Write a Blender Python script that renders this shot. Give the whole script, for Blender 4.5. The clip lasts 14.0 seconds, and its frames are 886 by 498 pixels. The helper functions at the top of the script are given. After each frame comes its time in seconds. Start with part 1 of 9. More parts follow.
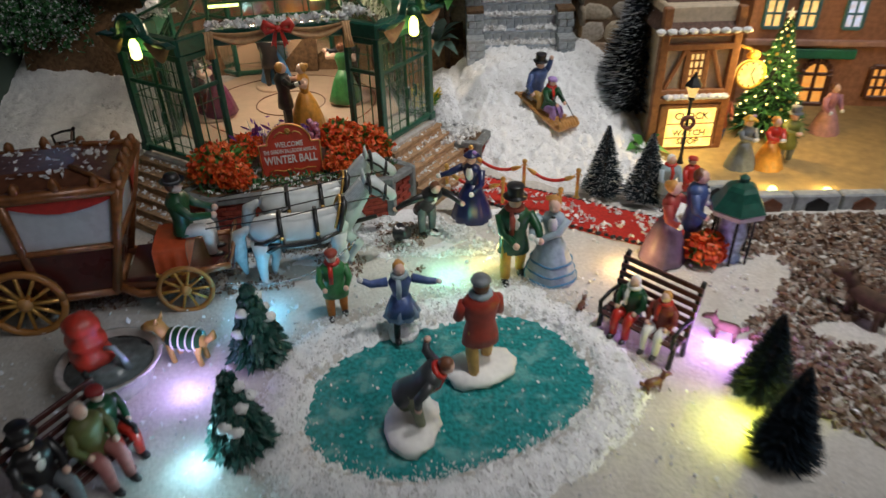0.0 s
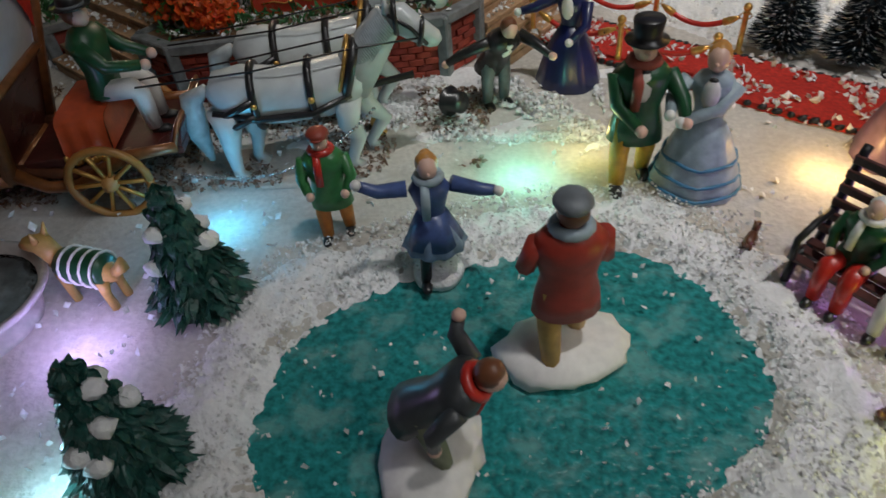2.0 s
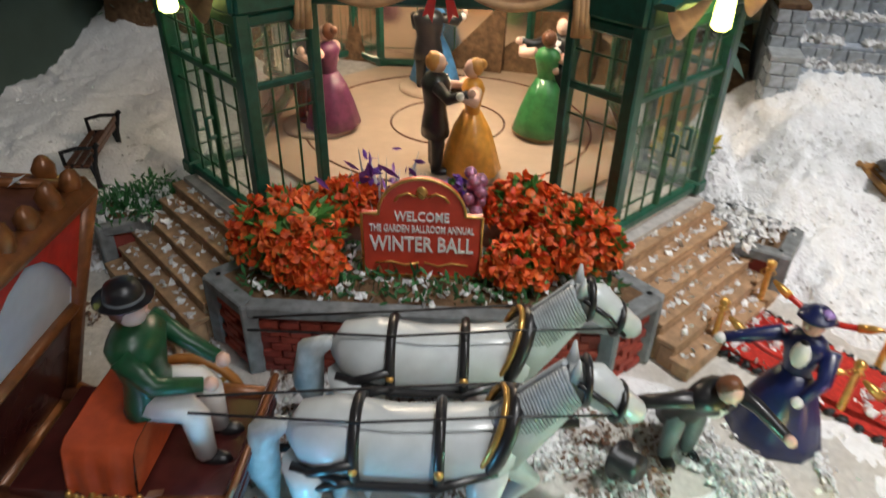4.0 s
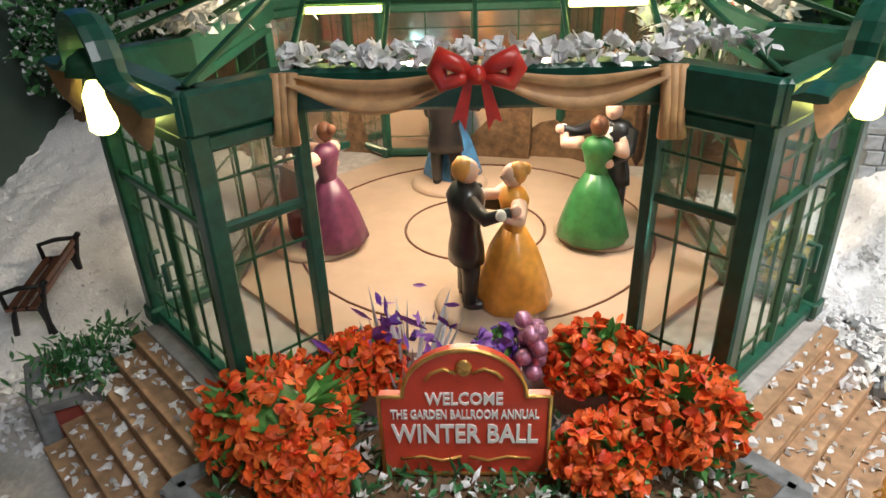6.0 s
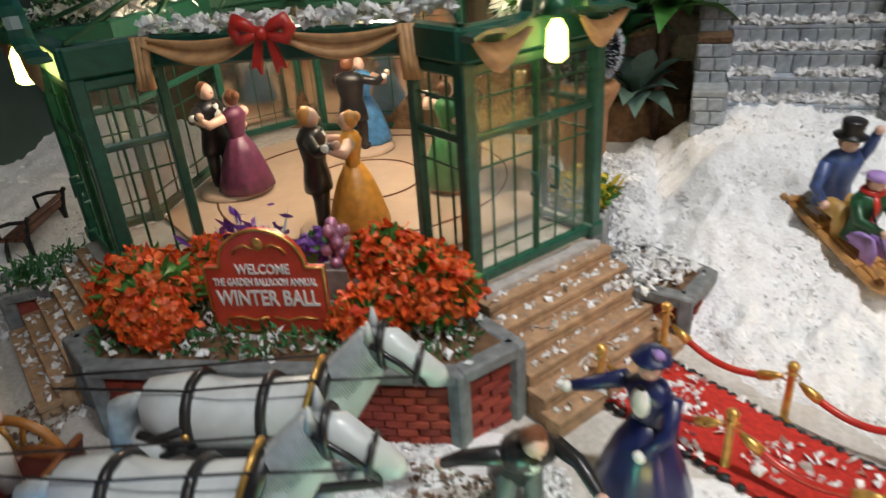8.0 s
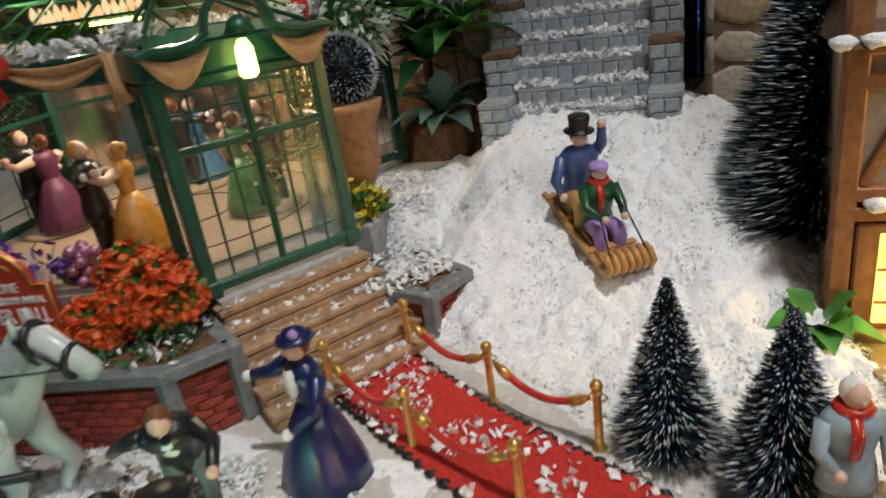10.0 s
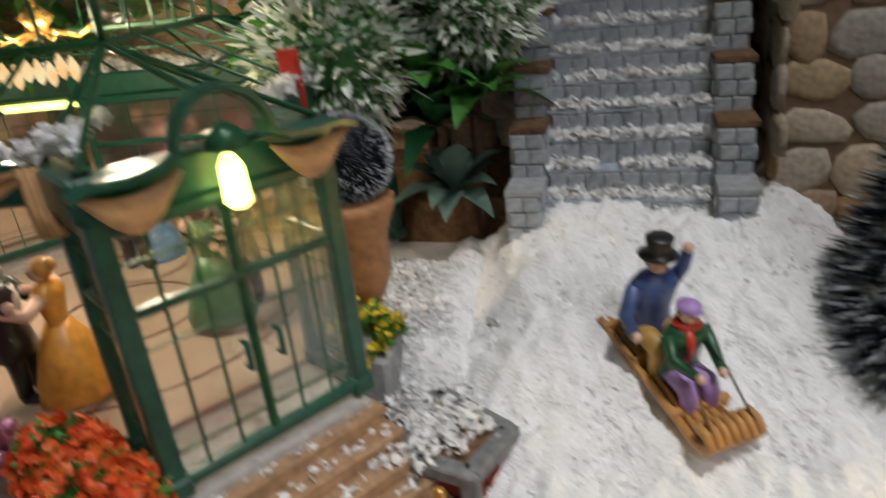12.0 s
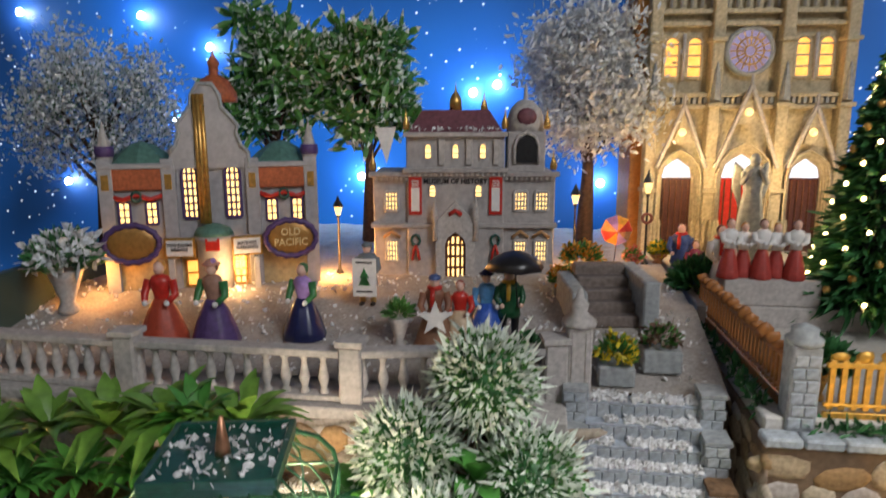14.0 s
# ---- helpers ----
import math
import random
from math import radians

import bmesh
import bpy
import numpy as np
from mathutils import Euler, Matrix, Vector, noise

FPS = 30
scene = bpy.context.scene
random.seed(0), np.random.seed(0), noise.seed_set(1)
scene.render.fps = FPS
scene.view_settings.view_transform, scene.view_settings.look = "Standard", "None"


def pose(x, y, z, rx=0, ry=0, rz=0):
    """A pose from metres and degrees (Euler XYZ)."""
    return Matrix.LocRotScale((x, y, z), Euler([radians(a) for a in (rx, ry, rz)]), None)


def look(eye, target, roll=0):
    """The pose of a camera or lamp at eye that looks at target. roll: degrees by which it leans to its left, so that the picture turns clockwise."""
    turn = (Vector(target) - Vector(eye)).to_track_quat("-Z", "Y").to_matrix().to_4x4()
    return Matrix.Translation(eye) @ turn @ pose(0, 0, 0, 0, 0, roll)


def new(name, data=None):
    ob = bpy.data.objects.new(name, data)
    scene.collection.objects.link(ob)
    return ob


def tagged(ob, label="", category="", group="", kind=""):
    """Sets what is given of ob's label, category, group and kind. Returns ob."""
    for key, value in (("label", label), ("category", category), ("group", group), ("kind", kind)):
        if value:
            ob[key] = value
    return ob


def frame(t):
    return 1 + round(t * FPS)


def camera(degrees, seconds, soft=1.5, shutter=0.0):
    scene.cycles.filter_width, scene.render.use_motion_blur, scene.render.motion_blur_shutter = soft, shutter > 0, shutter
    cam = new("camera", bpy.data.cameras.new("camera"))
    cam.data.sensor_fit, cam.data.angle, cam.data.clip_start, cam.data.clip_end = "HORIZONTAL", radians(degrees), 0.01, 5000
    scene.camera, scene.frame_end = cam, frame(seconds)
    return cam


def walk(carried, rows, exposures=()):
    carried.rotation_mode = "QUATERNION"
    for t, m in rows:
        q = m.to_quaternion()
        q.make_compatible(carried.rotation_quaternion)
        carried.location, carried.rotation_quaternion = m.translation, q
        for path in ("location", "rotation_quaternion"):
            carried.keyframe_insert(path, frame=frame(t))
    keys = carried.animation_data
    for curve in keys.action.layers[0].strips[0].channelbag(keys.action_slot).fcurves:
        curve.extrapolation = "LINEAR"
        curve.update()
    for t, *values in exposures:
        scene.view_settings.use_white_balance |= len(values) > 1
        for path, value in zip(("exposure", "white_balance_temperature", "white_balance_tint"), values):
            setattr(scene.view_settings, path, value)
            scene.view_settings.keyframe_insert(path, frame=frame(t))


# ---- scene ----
cam = camera(66.4, 14.0, shutter=0.5)
PATH = [
    (0, (-0.003, 0.002, 0.249), (-0.023, 1.682, -0.836), -1.6),
    (0.5, (-0.003, 0.066, 0.234), (-0.094, 1.709, -0.903), -3.0),
    (1, (0.009, 0.11, 0.208), (-0.181, 1.684, -1.012), -3.9),
    (1.5, (0.01, 0.134, 0.179), (-0.249, 1.612, -1.144), -5.8),
    (2, (0.005, 0.142, 0.162), (-0.287, 1.577, -1.2), -5.9),
    (2.5, (-0.011, 0.163, 0.166), (-0.33, 1.586, -1.203), -5.2),
    (3, (-0.035, 0.198, 0.177), (-0.36, 1.686, -1.119), -2.0),
    (3.5, (-0.056, 0.231, 0.188), (-0.392, 1.785, -1.027), -0.5),
    (4, (-0.056, 0.25, 0.173), (-0.482, 1.875, -0.912), 1.4),
    (4.2, (-0.061, 0.259, 0.168), (-0.532, 1.911, -0.856), 0.8),
    (6.3, (-0.085, 0.322, 0.165), (-0.548, 2.033, -0.763), -2.1),
    (6.5, (-0.085, 0.32, 0.167), (-0.541, 2.036, -0.754), -1.9),
    (7, (-0.064, 0.31, 0.167), (-0.532, 2.018, -0.762), -2.2),
    (7.5, (-0.026, 0.301, 0.164), (-0.53, 1.972, -0.813), -1.9),
    (8, (0.018, 0.278, 0.159), (-0.636, 1.942, -0.736), -4.3),
    (8.5, (0.066, 0.261, 0.142), (-0.659, 1.921, -0.706), -5.4),
    (9, (0.103, 0.254, 0.135), (-0.702, 1.9, -0.667), -5.3),
    (9.2, (0.123, 0.258, 0.136), (-0.675, 1.915, -0.649), -6.5),
    (11.5, (0.113, 0.359, 0.139), (-0.463, 2.117, -0.621), -6.9),
    (12, (0.069, 0.363, 0.164), (-0.462, 2.122, -0.625), -6.0),
    (12.5, (0.018, 0.365, 0.204), (-0.335, 2.207, -0.49), -3.1),
    (13, (0.01, 0.339, 0.268), (-0.298, 2.227, -0.317), -1.6),
    (13.5, (-0.002, 0.327, 0.314), (-0.325, 2.248, -0.137), 0.1),
    (14, (0.003, 0.308, 0.355), (-0.292, 2.247, -0.033), -0.2),
]
EXPOSE = [(0, 0.4), (1, 0.22), (2, 0.0), (3, 0.3), (4, 0.92), (6.5, 1.38), (7.5, 0.96), (8.5, 0.76), (11.5, 0.3), (12.5, 0.72), (13.2, 1.3), (14.0, 1.64)]
walk(cam, [(t, look(eye, target, roll)) for t, eye, target, roll in PATH], EXPOSE)

# ---------- light ----------
world = bpy.data.worlds.new("room_air")
scene.world = world
world.use_nodes = True
world.node_tree.nodes["Background"].inputs["Color"].default_value = (0.6, 0.66, 0.75, 1)
world.node_tree.nodes["Background"].inputs["Strength"].default_value = 0.0


def lamp(name, kind, energy, col, m, size=0.01, size_y=None):
    d = bpy.data.lights.new(name, kind)
    d.energy, d.color = energy, col
    if kind == "AREA":
        d.size = size
        if size_y:
            d.shape, d.size_y = "RECTANGLE", size_y
    else:
        d.shadow_soft_size = size
    ob = new(name, d)
    ob.matrix_basis = m
    return ob


# area lamps added for unseen window daylight, and the ceiling spotlight over the display
lamp("daylight_fill", "AREA", 5.6, (0.95, 0.97, 1.0), look((0.96, -0.22, 1.1), (0.08, 0.5, 0.0)), 0.6, 0.8)
lamp("daylight_fill", "AREA", 0.9, (1.0, 0.95, 0.88), look((-0.3, -1.18, 1.35), (0.0, 0.5, 0.1)), 1.1, 0.9)
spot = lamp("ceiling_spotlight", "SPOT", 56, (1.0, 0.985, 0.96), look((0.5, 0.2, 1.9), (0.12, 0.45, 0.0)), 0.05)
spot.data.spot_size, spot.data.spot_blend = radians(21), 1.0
# ballroom bulbs and lanterns
lamp("bulb", "POINT", 0.17, (1.0, 0.8, 0.58), pose(-0.162, 0.56, 0.142), 0.006)
lamp("bulb", "POINT", 0.17, (1.0, 0.8, 0.58), pose(-0.118, 0.571, 0.142), 0.006)
# colour-changing light-emitting diodes laid in the snow round the pond
for x, y, c, e in ((-0.142, 0.262, (0.55, 0.42, 1.0), 0.008), (-0.122, 0.212, (0.4, 0.85, 1.0), 0.007), (-0.118, 0.325, (0.1, 0.6, 1.0), 0.007), (-0.004, 0.362, (0.25, 1.0, 0.72), 0.0062), (0.02, 0.376, (1.0, 0.85, 0.3), 0.0035),
                   (0.112, 0.366, (1.0, 0.6, 0.2), 0.009), (0.146, 0.285, (0.65, 0.3, 1.0), 0.016), (0.137, 0.228, (0.95, 1.0, 0.12), 0.014)):
    lamp("led", "POINT", e * 2.8, c, pose(x, y, 0.008), 0.003)
# ---------- materials ----------
def nodes_of(name):
    m = bpy.data.materials.new(name)
    m.use_nodes = True
    nt = m.node_tree
    nt.nodes.clear()
    out = nt.nodes.new("ShaderNodeOutputMaterial")
    return m, nt, out


def rgb(c, k=1.0):
    return (min(c[0] * k, 1), min(c[1] * k, 1), min(c[2] * k, 1), 1)


def mat(name, col, rough=0.6, metal=0.0, var=0.18, scale=260, bump=0.25, depth=0.0006, col2=None, patch=0.35, coat=0.0, trans=0.0):
    """A worn, grainy surface: fine grain, larger stains of col2, and fine relief."""
    m, nt, out = nodes_of(name)
    n, l = nt.nodes.new, nt.links.new
    tc = n("ShaderNodeTexCoord")
    fine, big = n("ShaderNodeTexNoise"), n("ShaderNodeTexNoise")
    fine.inputs["Scale"].default_value, fine.inputs["Detail"].default_value = scale, 4
    big.inputs["Scale"].default_value, big.inputs["Detail"].default_value = scale * 0.17, 3
    l(tc.outputs["Object"], fine.inputs["Vector"])
    l(tc.outputs["Object"], big.inputs["Vector"])
    r1 = n("ShaderNodeValToRGB")
    r1.color_ramp.elements[0].position, r1.color_ramp.elements[1].position = 0.3, 0.72
    r1.color_ramp.elements[0].color, r1.color_ramp.elements[1].color = rgb(col, 1 - var), rgb(col, 1 + var)
    l(fine.outputs["Fac"], r1.inputs["Fac"])
    r2 = n("ShaderNodeValToRGB")
    r2.color_ramp.elements[0].position, r2.color_ramp.elements[1].position = 0.5, 0.72
    r2.color_ramp.elements[0].color, r2.color_ramp.elements[1].color = (0, 0, 0, 1), (patch, patch, patch, 1)
    l(big.outputs["Fac"], r2.inputs["Fac"])
    mix = n("ShaderNodeMix")
    mix.data_type = "RGBA"
    l(r2.outputs["Color"], mix.inputs["Factor"])
    l(r1.outputs["Color"], mix.inputs["A"])
    mix.inputs["B"].default_value = rgb(col2 if col2 else col, 1 if col2 else 0.72)
    b = n("ShaderNodeBsdfPrincipled")
    l(mix.outputs["Result"], b.inputs["Base Color"])
    b.inputs["Metallic"].default_value, b.inputs["Coat Weight"].default_value = metal, coat
    b.inputs["Coat Roughness"].default_value = 0.2
    b.inputs["Subsurface Weight"].default_value = trans
    b.inputs["Subsurface Radius"].default_value, b.inputs["Subsurface Scale"].default_value = (1, 0.9, 0.85), 0.003
    rr = n("ShaderNodeMapRange")
    rr.inputs["To Min"].default_value, rr.inputs["To Max"].default_value = max(rough - 0.12, 0.03), min(rough + 0.12, 1)
    l(big.outputs["Fac"], rr.inputs["Value"])
    l(rr.outputs["Result"], b.inputs["Roughness"])
    bp = n("ShaderNodeBump")
    bp.inputs["Strength"].default_value, bp.inputs["Distance"].default_value = bump, depth
    l(fine.outputs["Fac"], bp.inputs["Height"])
    l(bp.outputs["Normal"], b.inputs["Normal"])
    l(b.outputs["BSDF"], out.inputs["Surface"])
    return m


def pieces_mat(name, cols, rough=0.8, scale=300, bump=0.5, depth=0.0008, island=False):
    """Stones, bricks and flakes: each piece takes its own colour from cols."""
    m, nt, out = nodes_of(name)
    n, l = nt.nodes.new, nt.links.new
    ramp = n("ShaderNodeValToRGB")
    ramp.color_ramp.interpolation = "LINEAR"
    el = ramp.color_ramp.elements
    el[0].position, el[0].color = 0, rgb(cols[0])
    el[1].position, el[1].color = 1, rgb(cols[-1])
    for i, c in enumerate(cols[1:-1]):
        e = el.new((i + 1) / (len(cols) - 1))
        e.color = rgb(c)
    if island:
        g = n("ShaderNodeNewGeometry")
        l(g.outputs["Random Per Island"], ramp.inputs["Fac"])
    else:
        g = n("ShaderNodeObjectInfo")
        l(g.outputs["Random"], ramp.inputs["Fac"])
    tc, no = n("ShaderNodeTexCoord"), n("ShaderNodeTexNoise")
    no.inputs["Scale"].default_value, no.inputs["Detail"].default_value = scale, 5
    l(tc.outputs["Object"], no.inputs["Vector"])
    mul = n("ShaderNodeMix")
    mul.data_type, mul.blend_type = "RGBA", "MULTIPLY"
    mul.inputs["Factor"].default_value = 0.7
    r = n("ShaderNodeValToRGB")
    r.color_ramp.elements[0].position, r.color_ramp.elements[0].color = 0.3, (0.45, 0.43, 0.4, 1)
    r.color_ramp.elements[1].position, r.color_ramp.elements[1].color = 0.65, (1, 1, 1, 1)
    l(no.outputs["Fac"], r.inputs["Fac"])
    l(ramp.outputs["Color"], mul.inputs["A"])
    l(r.outputs["Color"], mul.inputs["B"])
    b = n("ShaderNodeBsdfPrincipled")
    b.inputs["Roughness"].default_value = rough
    l(mul.outputs["Result"], b.inputs["Base Color"])
    bp = n("ShaderNodeBump")
    bp.inputs["Strength"].default_value, bp.inputs["Distance"].default_value = bump, depth
    l(no.outputs["Fac"], bp.inputs["Height"])
    l(bp.outputs["Normal"], b.inputs["Normal"])
    l(b.outputs["BSDF"], out.inputs["Surface"])
    return m


def glow(name, col, strength):
    m, nt, out = nodes_of(name)
    n, l = nt.nodes.new, nt.links.new
    e = n("ShaderNodeEmission")
    tc, no, r = n("ShaderNodeTexCoord"), n("ShaderNodeTexNoise"), n("ShaderNodeValToRGB")
    no.inputs["Scale"].default_value = 140
    l(tc.outputs["Object"], no.inputs["Vector"])
    r.color_ramp.elements[0].position, r.color_ramp.elements[0].color = 0.3, rgb((col[0], col[1] * 0.72, col[2] * 0.5))
    r.color_ramp.elements[1].position, r.color_ramp.elements[1].color = 0.65, rgb(col)
    l(no.outputs["Fac"], r.inputs["Fac"])
    l(r.outputs["Color"], e.inputs["Color"])
    e.inputs["Strength"].default_value = strength
    l(e.outputs["Emission"], out.inputs["Surface"])
    return m


def pane_mat(name, tint=(0.93, 0.96, 0.94), gloss=0.05, sheen=0.11):
    m, nt, out = nodes_of(name)
    n, l = nt.nodes.new, nt.links.new
    t, g, mx = n("ShaderNodeBsdfTransparent"), n("ShaderNodeBsdfGlossy"), n("ShaderNodeMixShader")
    t.inputs["Color"].default_value = rgb(tint)
    g.inputs["Roughness"].default_value = gloss
    no, bp = n("ShaderNodeTexNoise"), n("ShaderNodeBump")
    no.inputs["Scale"].default_value = 60
    bp.inputs["Strength"].default_value, bp.inputs["Distance"].default_value = 0.15, 0.001
    l(no.outputs["Fac"], bp.inputs["Height"])
    l(bp.outputs["Normal"], g.inputs["Normal"])
    mx.inputs["Fac"].default_value = sheen
    l(t.outputs["BSDF"], mx.inputs[1])
    l(g.outputs["BSDF"], mx.inputs[2])
    l(mx.outputs["Shader"], out.inputs["Surface"])
    return m


# ---------- mesh building ----------
class Geo:
    """Collects faces of one mesh; m is the pose of what is added next."""

    def __init__(self):
        self.v, self.f, self.mi, self.sm, self.m = [], [], [], [], Matrix()

    def add(self, vs, fs, mi=0, smooth=False):
        o = len(self.v)
        self.v += [tuple(self.m @ Vector(p)) for p in vs]
        self.f += [tuple(o + i for i in f) for f in fs]
        self.mi += [mi] * len(fs)
        self.sm += [smooth] * len(fs)
        return self

    def box(self, c, s, mi=0, rz=0, bev=None, m=None):
        h = [a / 2 for a in s]
        b = min(min(h) * 0.25, 0.0012) if bev is None else bev
        vs, idx = [], {}
        for sx in (-1, 1):
            for sy in (-1, 1):
                for sz in (-1, 1):
                    for a in range(3):
                        p = [sx * h[0], sy * h[1], sz * h[2]]
                        for k in range(3):
                            if k != a:
                                p[k] -= b * (sx, sy, sz)[k]
                        idx[(sx, sy, sz, a)] = len(vs)
                        vs.append(Vector(p))
        fs = []
        for a in range(3):
            o1, o2 = [k for k in range(3) if k != a]
            for s0 in (-1, 1):
                q = []
                for s1, s2 in ((-1, -1), (1, -1), (1, 1), (-1, 1)):
                    k = [0, 0, 0]
                    k[a], k[o1], k[o2] = s0, s1, s2
                    q.append(idx[(*k, a)])
                fs.append(q)
            for s1 in (-1, 1):
                for s2 in (-1, 1):
                    k1, k2 = [0, 0, 0], [0, 0, 0]
                    k1[a], k2[a] = -1, 1
                    k1[o1] = k2[o1] = s1
                    k1[o2] = k2[o2] = s2
                    fs.append([idx[(*k1, o1)], idx[(*k1, o2)], idx[(*k2, o2)], idx[(*k2, o1)]])
        for sx in (-1, 1):
            for sy in (-1, 1):
                for sz in (-1, 1):
                    fs.append([idx[(sx, sy, sz, a)] for a in range(3)])
        good = []
        for f in fs:
            p = [vs[i] for i in f]
            nrm, mid = (p[1] - p[0]).cross(p[2] - p[0]), sum(p, Vector()) / len(p)
            good.append(f if nrm.dot(mid) > 0 else f[::-1])
        t = Matrix.Translation(c) @ Matrix.Rotation(radians(rz), 4, "Z")
        if m is not None:
            t = m
        return self.add([t @ p for p in vs], good, mi)

    def tube(self, pts, r, n=8, mi=0, flat=1.0, smooth=True, caps=True):
        pts = [Vector(p) for p in pts]
        rs = list(r) if hasattr(r, "__len__") else [r] * len(pts)
        vs, fs = [], []
        ref = None
        for i, p in enumerate(pts):
            d = (pts[min(i + 1, len(pts) - 1)] - pts[max(i - 1, 0)]).normalized()
            if ref is None:
                ref = Vector((0, 1, 0)) if abs(d.y) < 0.8 else Vector((1, 0, 0))
            a = (ref - d * ref.dot(d)).normalized()
            ref = a
            b = d.cross(a)
            for k in range(n):
                w = 2 * math.pi * k / n
                vs.append(p + rs[i] * (flat * math.cos(w) * a + math.sin(w) * b))
        for i in range(len(pts) - 1):
            for k in range(n):
                j = (k + 1) % n
                fs.append((i * n + k, i * n + j, (i + 1) * n + j, (i + 1) * n + k))
        if caps:
            fs.append(tuple(range(n - 1, -1, -1)))
            fs.append(tuple((len(pts) - 1) * n + k for k in range(n)))
        return self.add(vs, fs, mi, smooth)

    def lathe(self, prof, n=16, mi=0, c=(0, 0, 0), sy=1.0, wave=0.0, waves=8, smooth=True):
        vs, fs = [], []
        for r, z in prof:
            for k in range(n):
                w = 2 * math.pi * k / n
                q = r * (1 + wave * math.cos(waves * w))
                vs.append((c[0] + q * math.cos(w), c[1] + sy * q * math.sin(w), c[2] + z))
        for i in range(len(prof) - 1):
            for k in range(n):
                j = (k + 1) % n
                fs.append((i * n + k, i * n + j, (i + 1) * n + j, (i + 1) * n + k))
        if prof[0][0] > 1e-6:
            fs.append(tuple(range(n - 1, -1, -1)))
        if prof[-1][0] > 1e-6:
            fs.append(tuple((len(prof) - 1) * n + k for k in range(n)))
        return self.add(vs, fs, mi, smooth)

    def ball(self, c, r, mi=0, n=12, k=7, wob=0.0, seed=0):
        r = r if hasattr(r, "__len__") else (r, r, r)
        vs, fs = [], []
        for i in range(k + 1):
            a = math.pi * i / k
            for j in range(n):
                w = 2 * math.pi * j / n
                d = Vector((math.sin(a) * math.cos(w), math.sin(a) * math.sin(w), math.cos(a)))
                q = 1 + wob * noise.noise(d * 2.3 + Vector((seed * 3.1, seed, 0)))
                vs.append((c[0] + r[0] * d.x * q, c[1] + r[1] * d.y * q, c[2] + r[2] * d.z * q))
        for i in range(k):
            for j in range(n):
                e = (j + 1) % n
                fs.append((i * n + j, (i + 1) * n + j, (i + 1) * n + e, i * n + e))
        return self.add(vs, fs, mi, True)

    def prism(self, poly, z0, z1, mi=0, axis="z"):
        n = len(poly)
        area = sum(poly[i][0] * poly[(i + 1) % n][1] - poly[(i + 1) % n][0] * poly[i][1] for i in range(n))
        if area < 0:
            poly = poly[::-1]
        put = (lambda a, b, c: (a, b, c)) if axis == "z" else (lambda a, b, c: (a, c, b))
        vs = [put(a, b, z0) for a, b in poly] + [put(a, b, z1) for a, b in poly]
        fs = [tuple(range(n - 1, -1, -1)), tuple(range(n, 2 * n))]
        fs += [(i, (i + 1) % n, n + (i + 1) % n, n + i) for i in range(n)]
        if axis == "y":
            fs = [f[::-1] for f in fs]
        return self.add(vs, fs, mi)

    def mesh(self, name, mats):
        me = bpy.data.meshes.new(name)
        me.from_pydata(self.v, [], self.f)
        for k in mats if isinstance(mats, (list, tuple)) else [mats]:
            me.materials.append(k)
        me.polygons.foreach_set("material_index", self.mi)
        me.polygons.foreach_set("use_smooth", self.sm)
        me.update()
        return me


def thing(name, label, category, m=None, group="", kind=""):
    ob = tagged(new(name), label, category, group, kind)
    ob.empty_display_size = 0.01
    ob.matrix_basis = m if m is not None else Matrix()
    return ob


def part(name, g, mats, parent, label="", m=None):
    ob = new(name, g.mesh(name, mats))
    ob.parent = parent
    if m is not None:
        ob.matrix_basis = m
    return tagged(ob, label)


def solo(name, g, mats, label, category, m=None, group="", kind=""):
    ob = tagged(new(name, g.mesh(name, mats)), label, category, group, kind)
    if m is not None:
        ob.matrix_basis = m
    return ob


def share(name, mesh, parent, m, label=""):
    ob = new(name, mesh)
    ob.parent = parent
    ob.matrix_basis = m
    return tagged(ob, label)


def chips(points, size, rng, flat=0.35, lift=0.3, normals=None):
    """Vertices and faces of small irregular flakes at the points."""
    n = len(points)
    base = np.array([[1, 0, 0], [0.1, 0.9, 0], [-1, 0.2, 0], [-0.2, -0.8, 0], [0, 0.1, 1.0]])
    s = size * rng.uniform(0.5, 1.25, (n, 1, 1))
    jit = rng.uniform(0.55, 1.35, (n, 5, 3))
    v = base[None] * jit
    v[:, :, 2] *= flat
    q = rng.normal(size=(n, 4))
    q[:, 1:3] *= lift
    q /= np.linalg.norm(q, axis=1, keepdims=True)
    w, x, y, z = q.T
    R = np.stack([1 - 2 * (y * y + z * z), 2 * (x * y - z * w), 2 * (x * z + y * w), 2 * (x * y + z * w), 1 - 2 * (x * x + z * z), 2 * (y * z - x * w), 2 * (x * z - y * w), 2 * (y * z + x * w), 1 - 2 * (x * x + y * y)], 1).reshape(n, 3, 3)
    v = np.einsum("nij,nkj->nki", R, v * s) + np.asarray(points)[:, None, :]
    f0 = np.array([[0, 1, 4], [1, 2, 4], [2, 3, 4], [3, 0, 4], [3, 2, 1], [3, 1, 0]])
    f = f0[None] + 5 * np.arange(n)[:, None, None]
    return v.reshape(-1, 3), f.reshape(-1, 3)


def flake_mesh(name, points, size, material, rng, flat=0.35, lift=0.6):
    v, f = chips(points, size, rng, flat, lift)
    me = bpy.data.meshes.new(name)
    me.from_pydata(v.tolist(), [], f.tolist())
    me.materials.append(material)
    return me


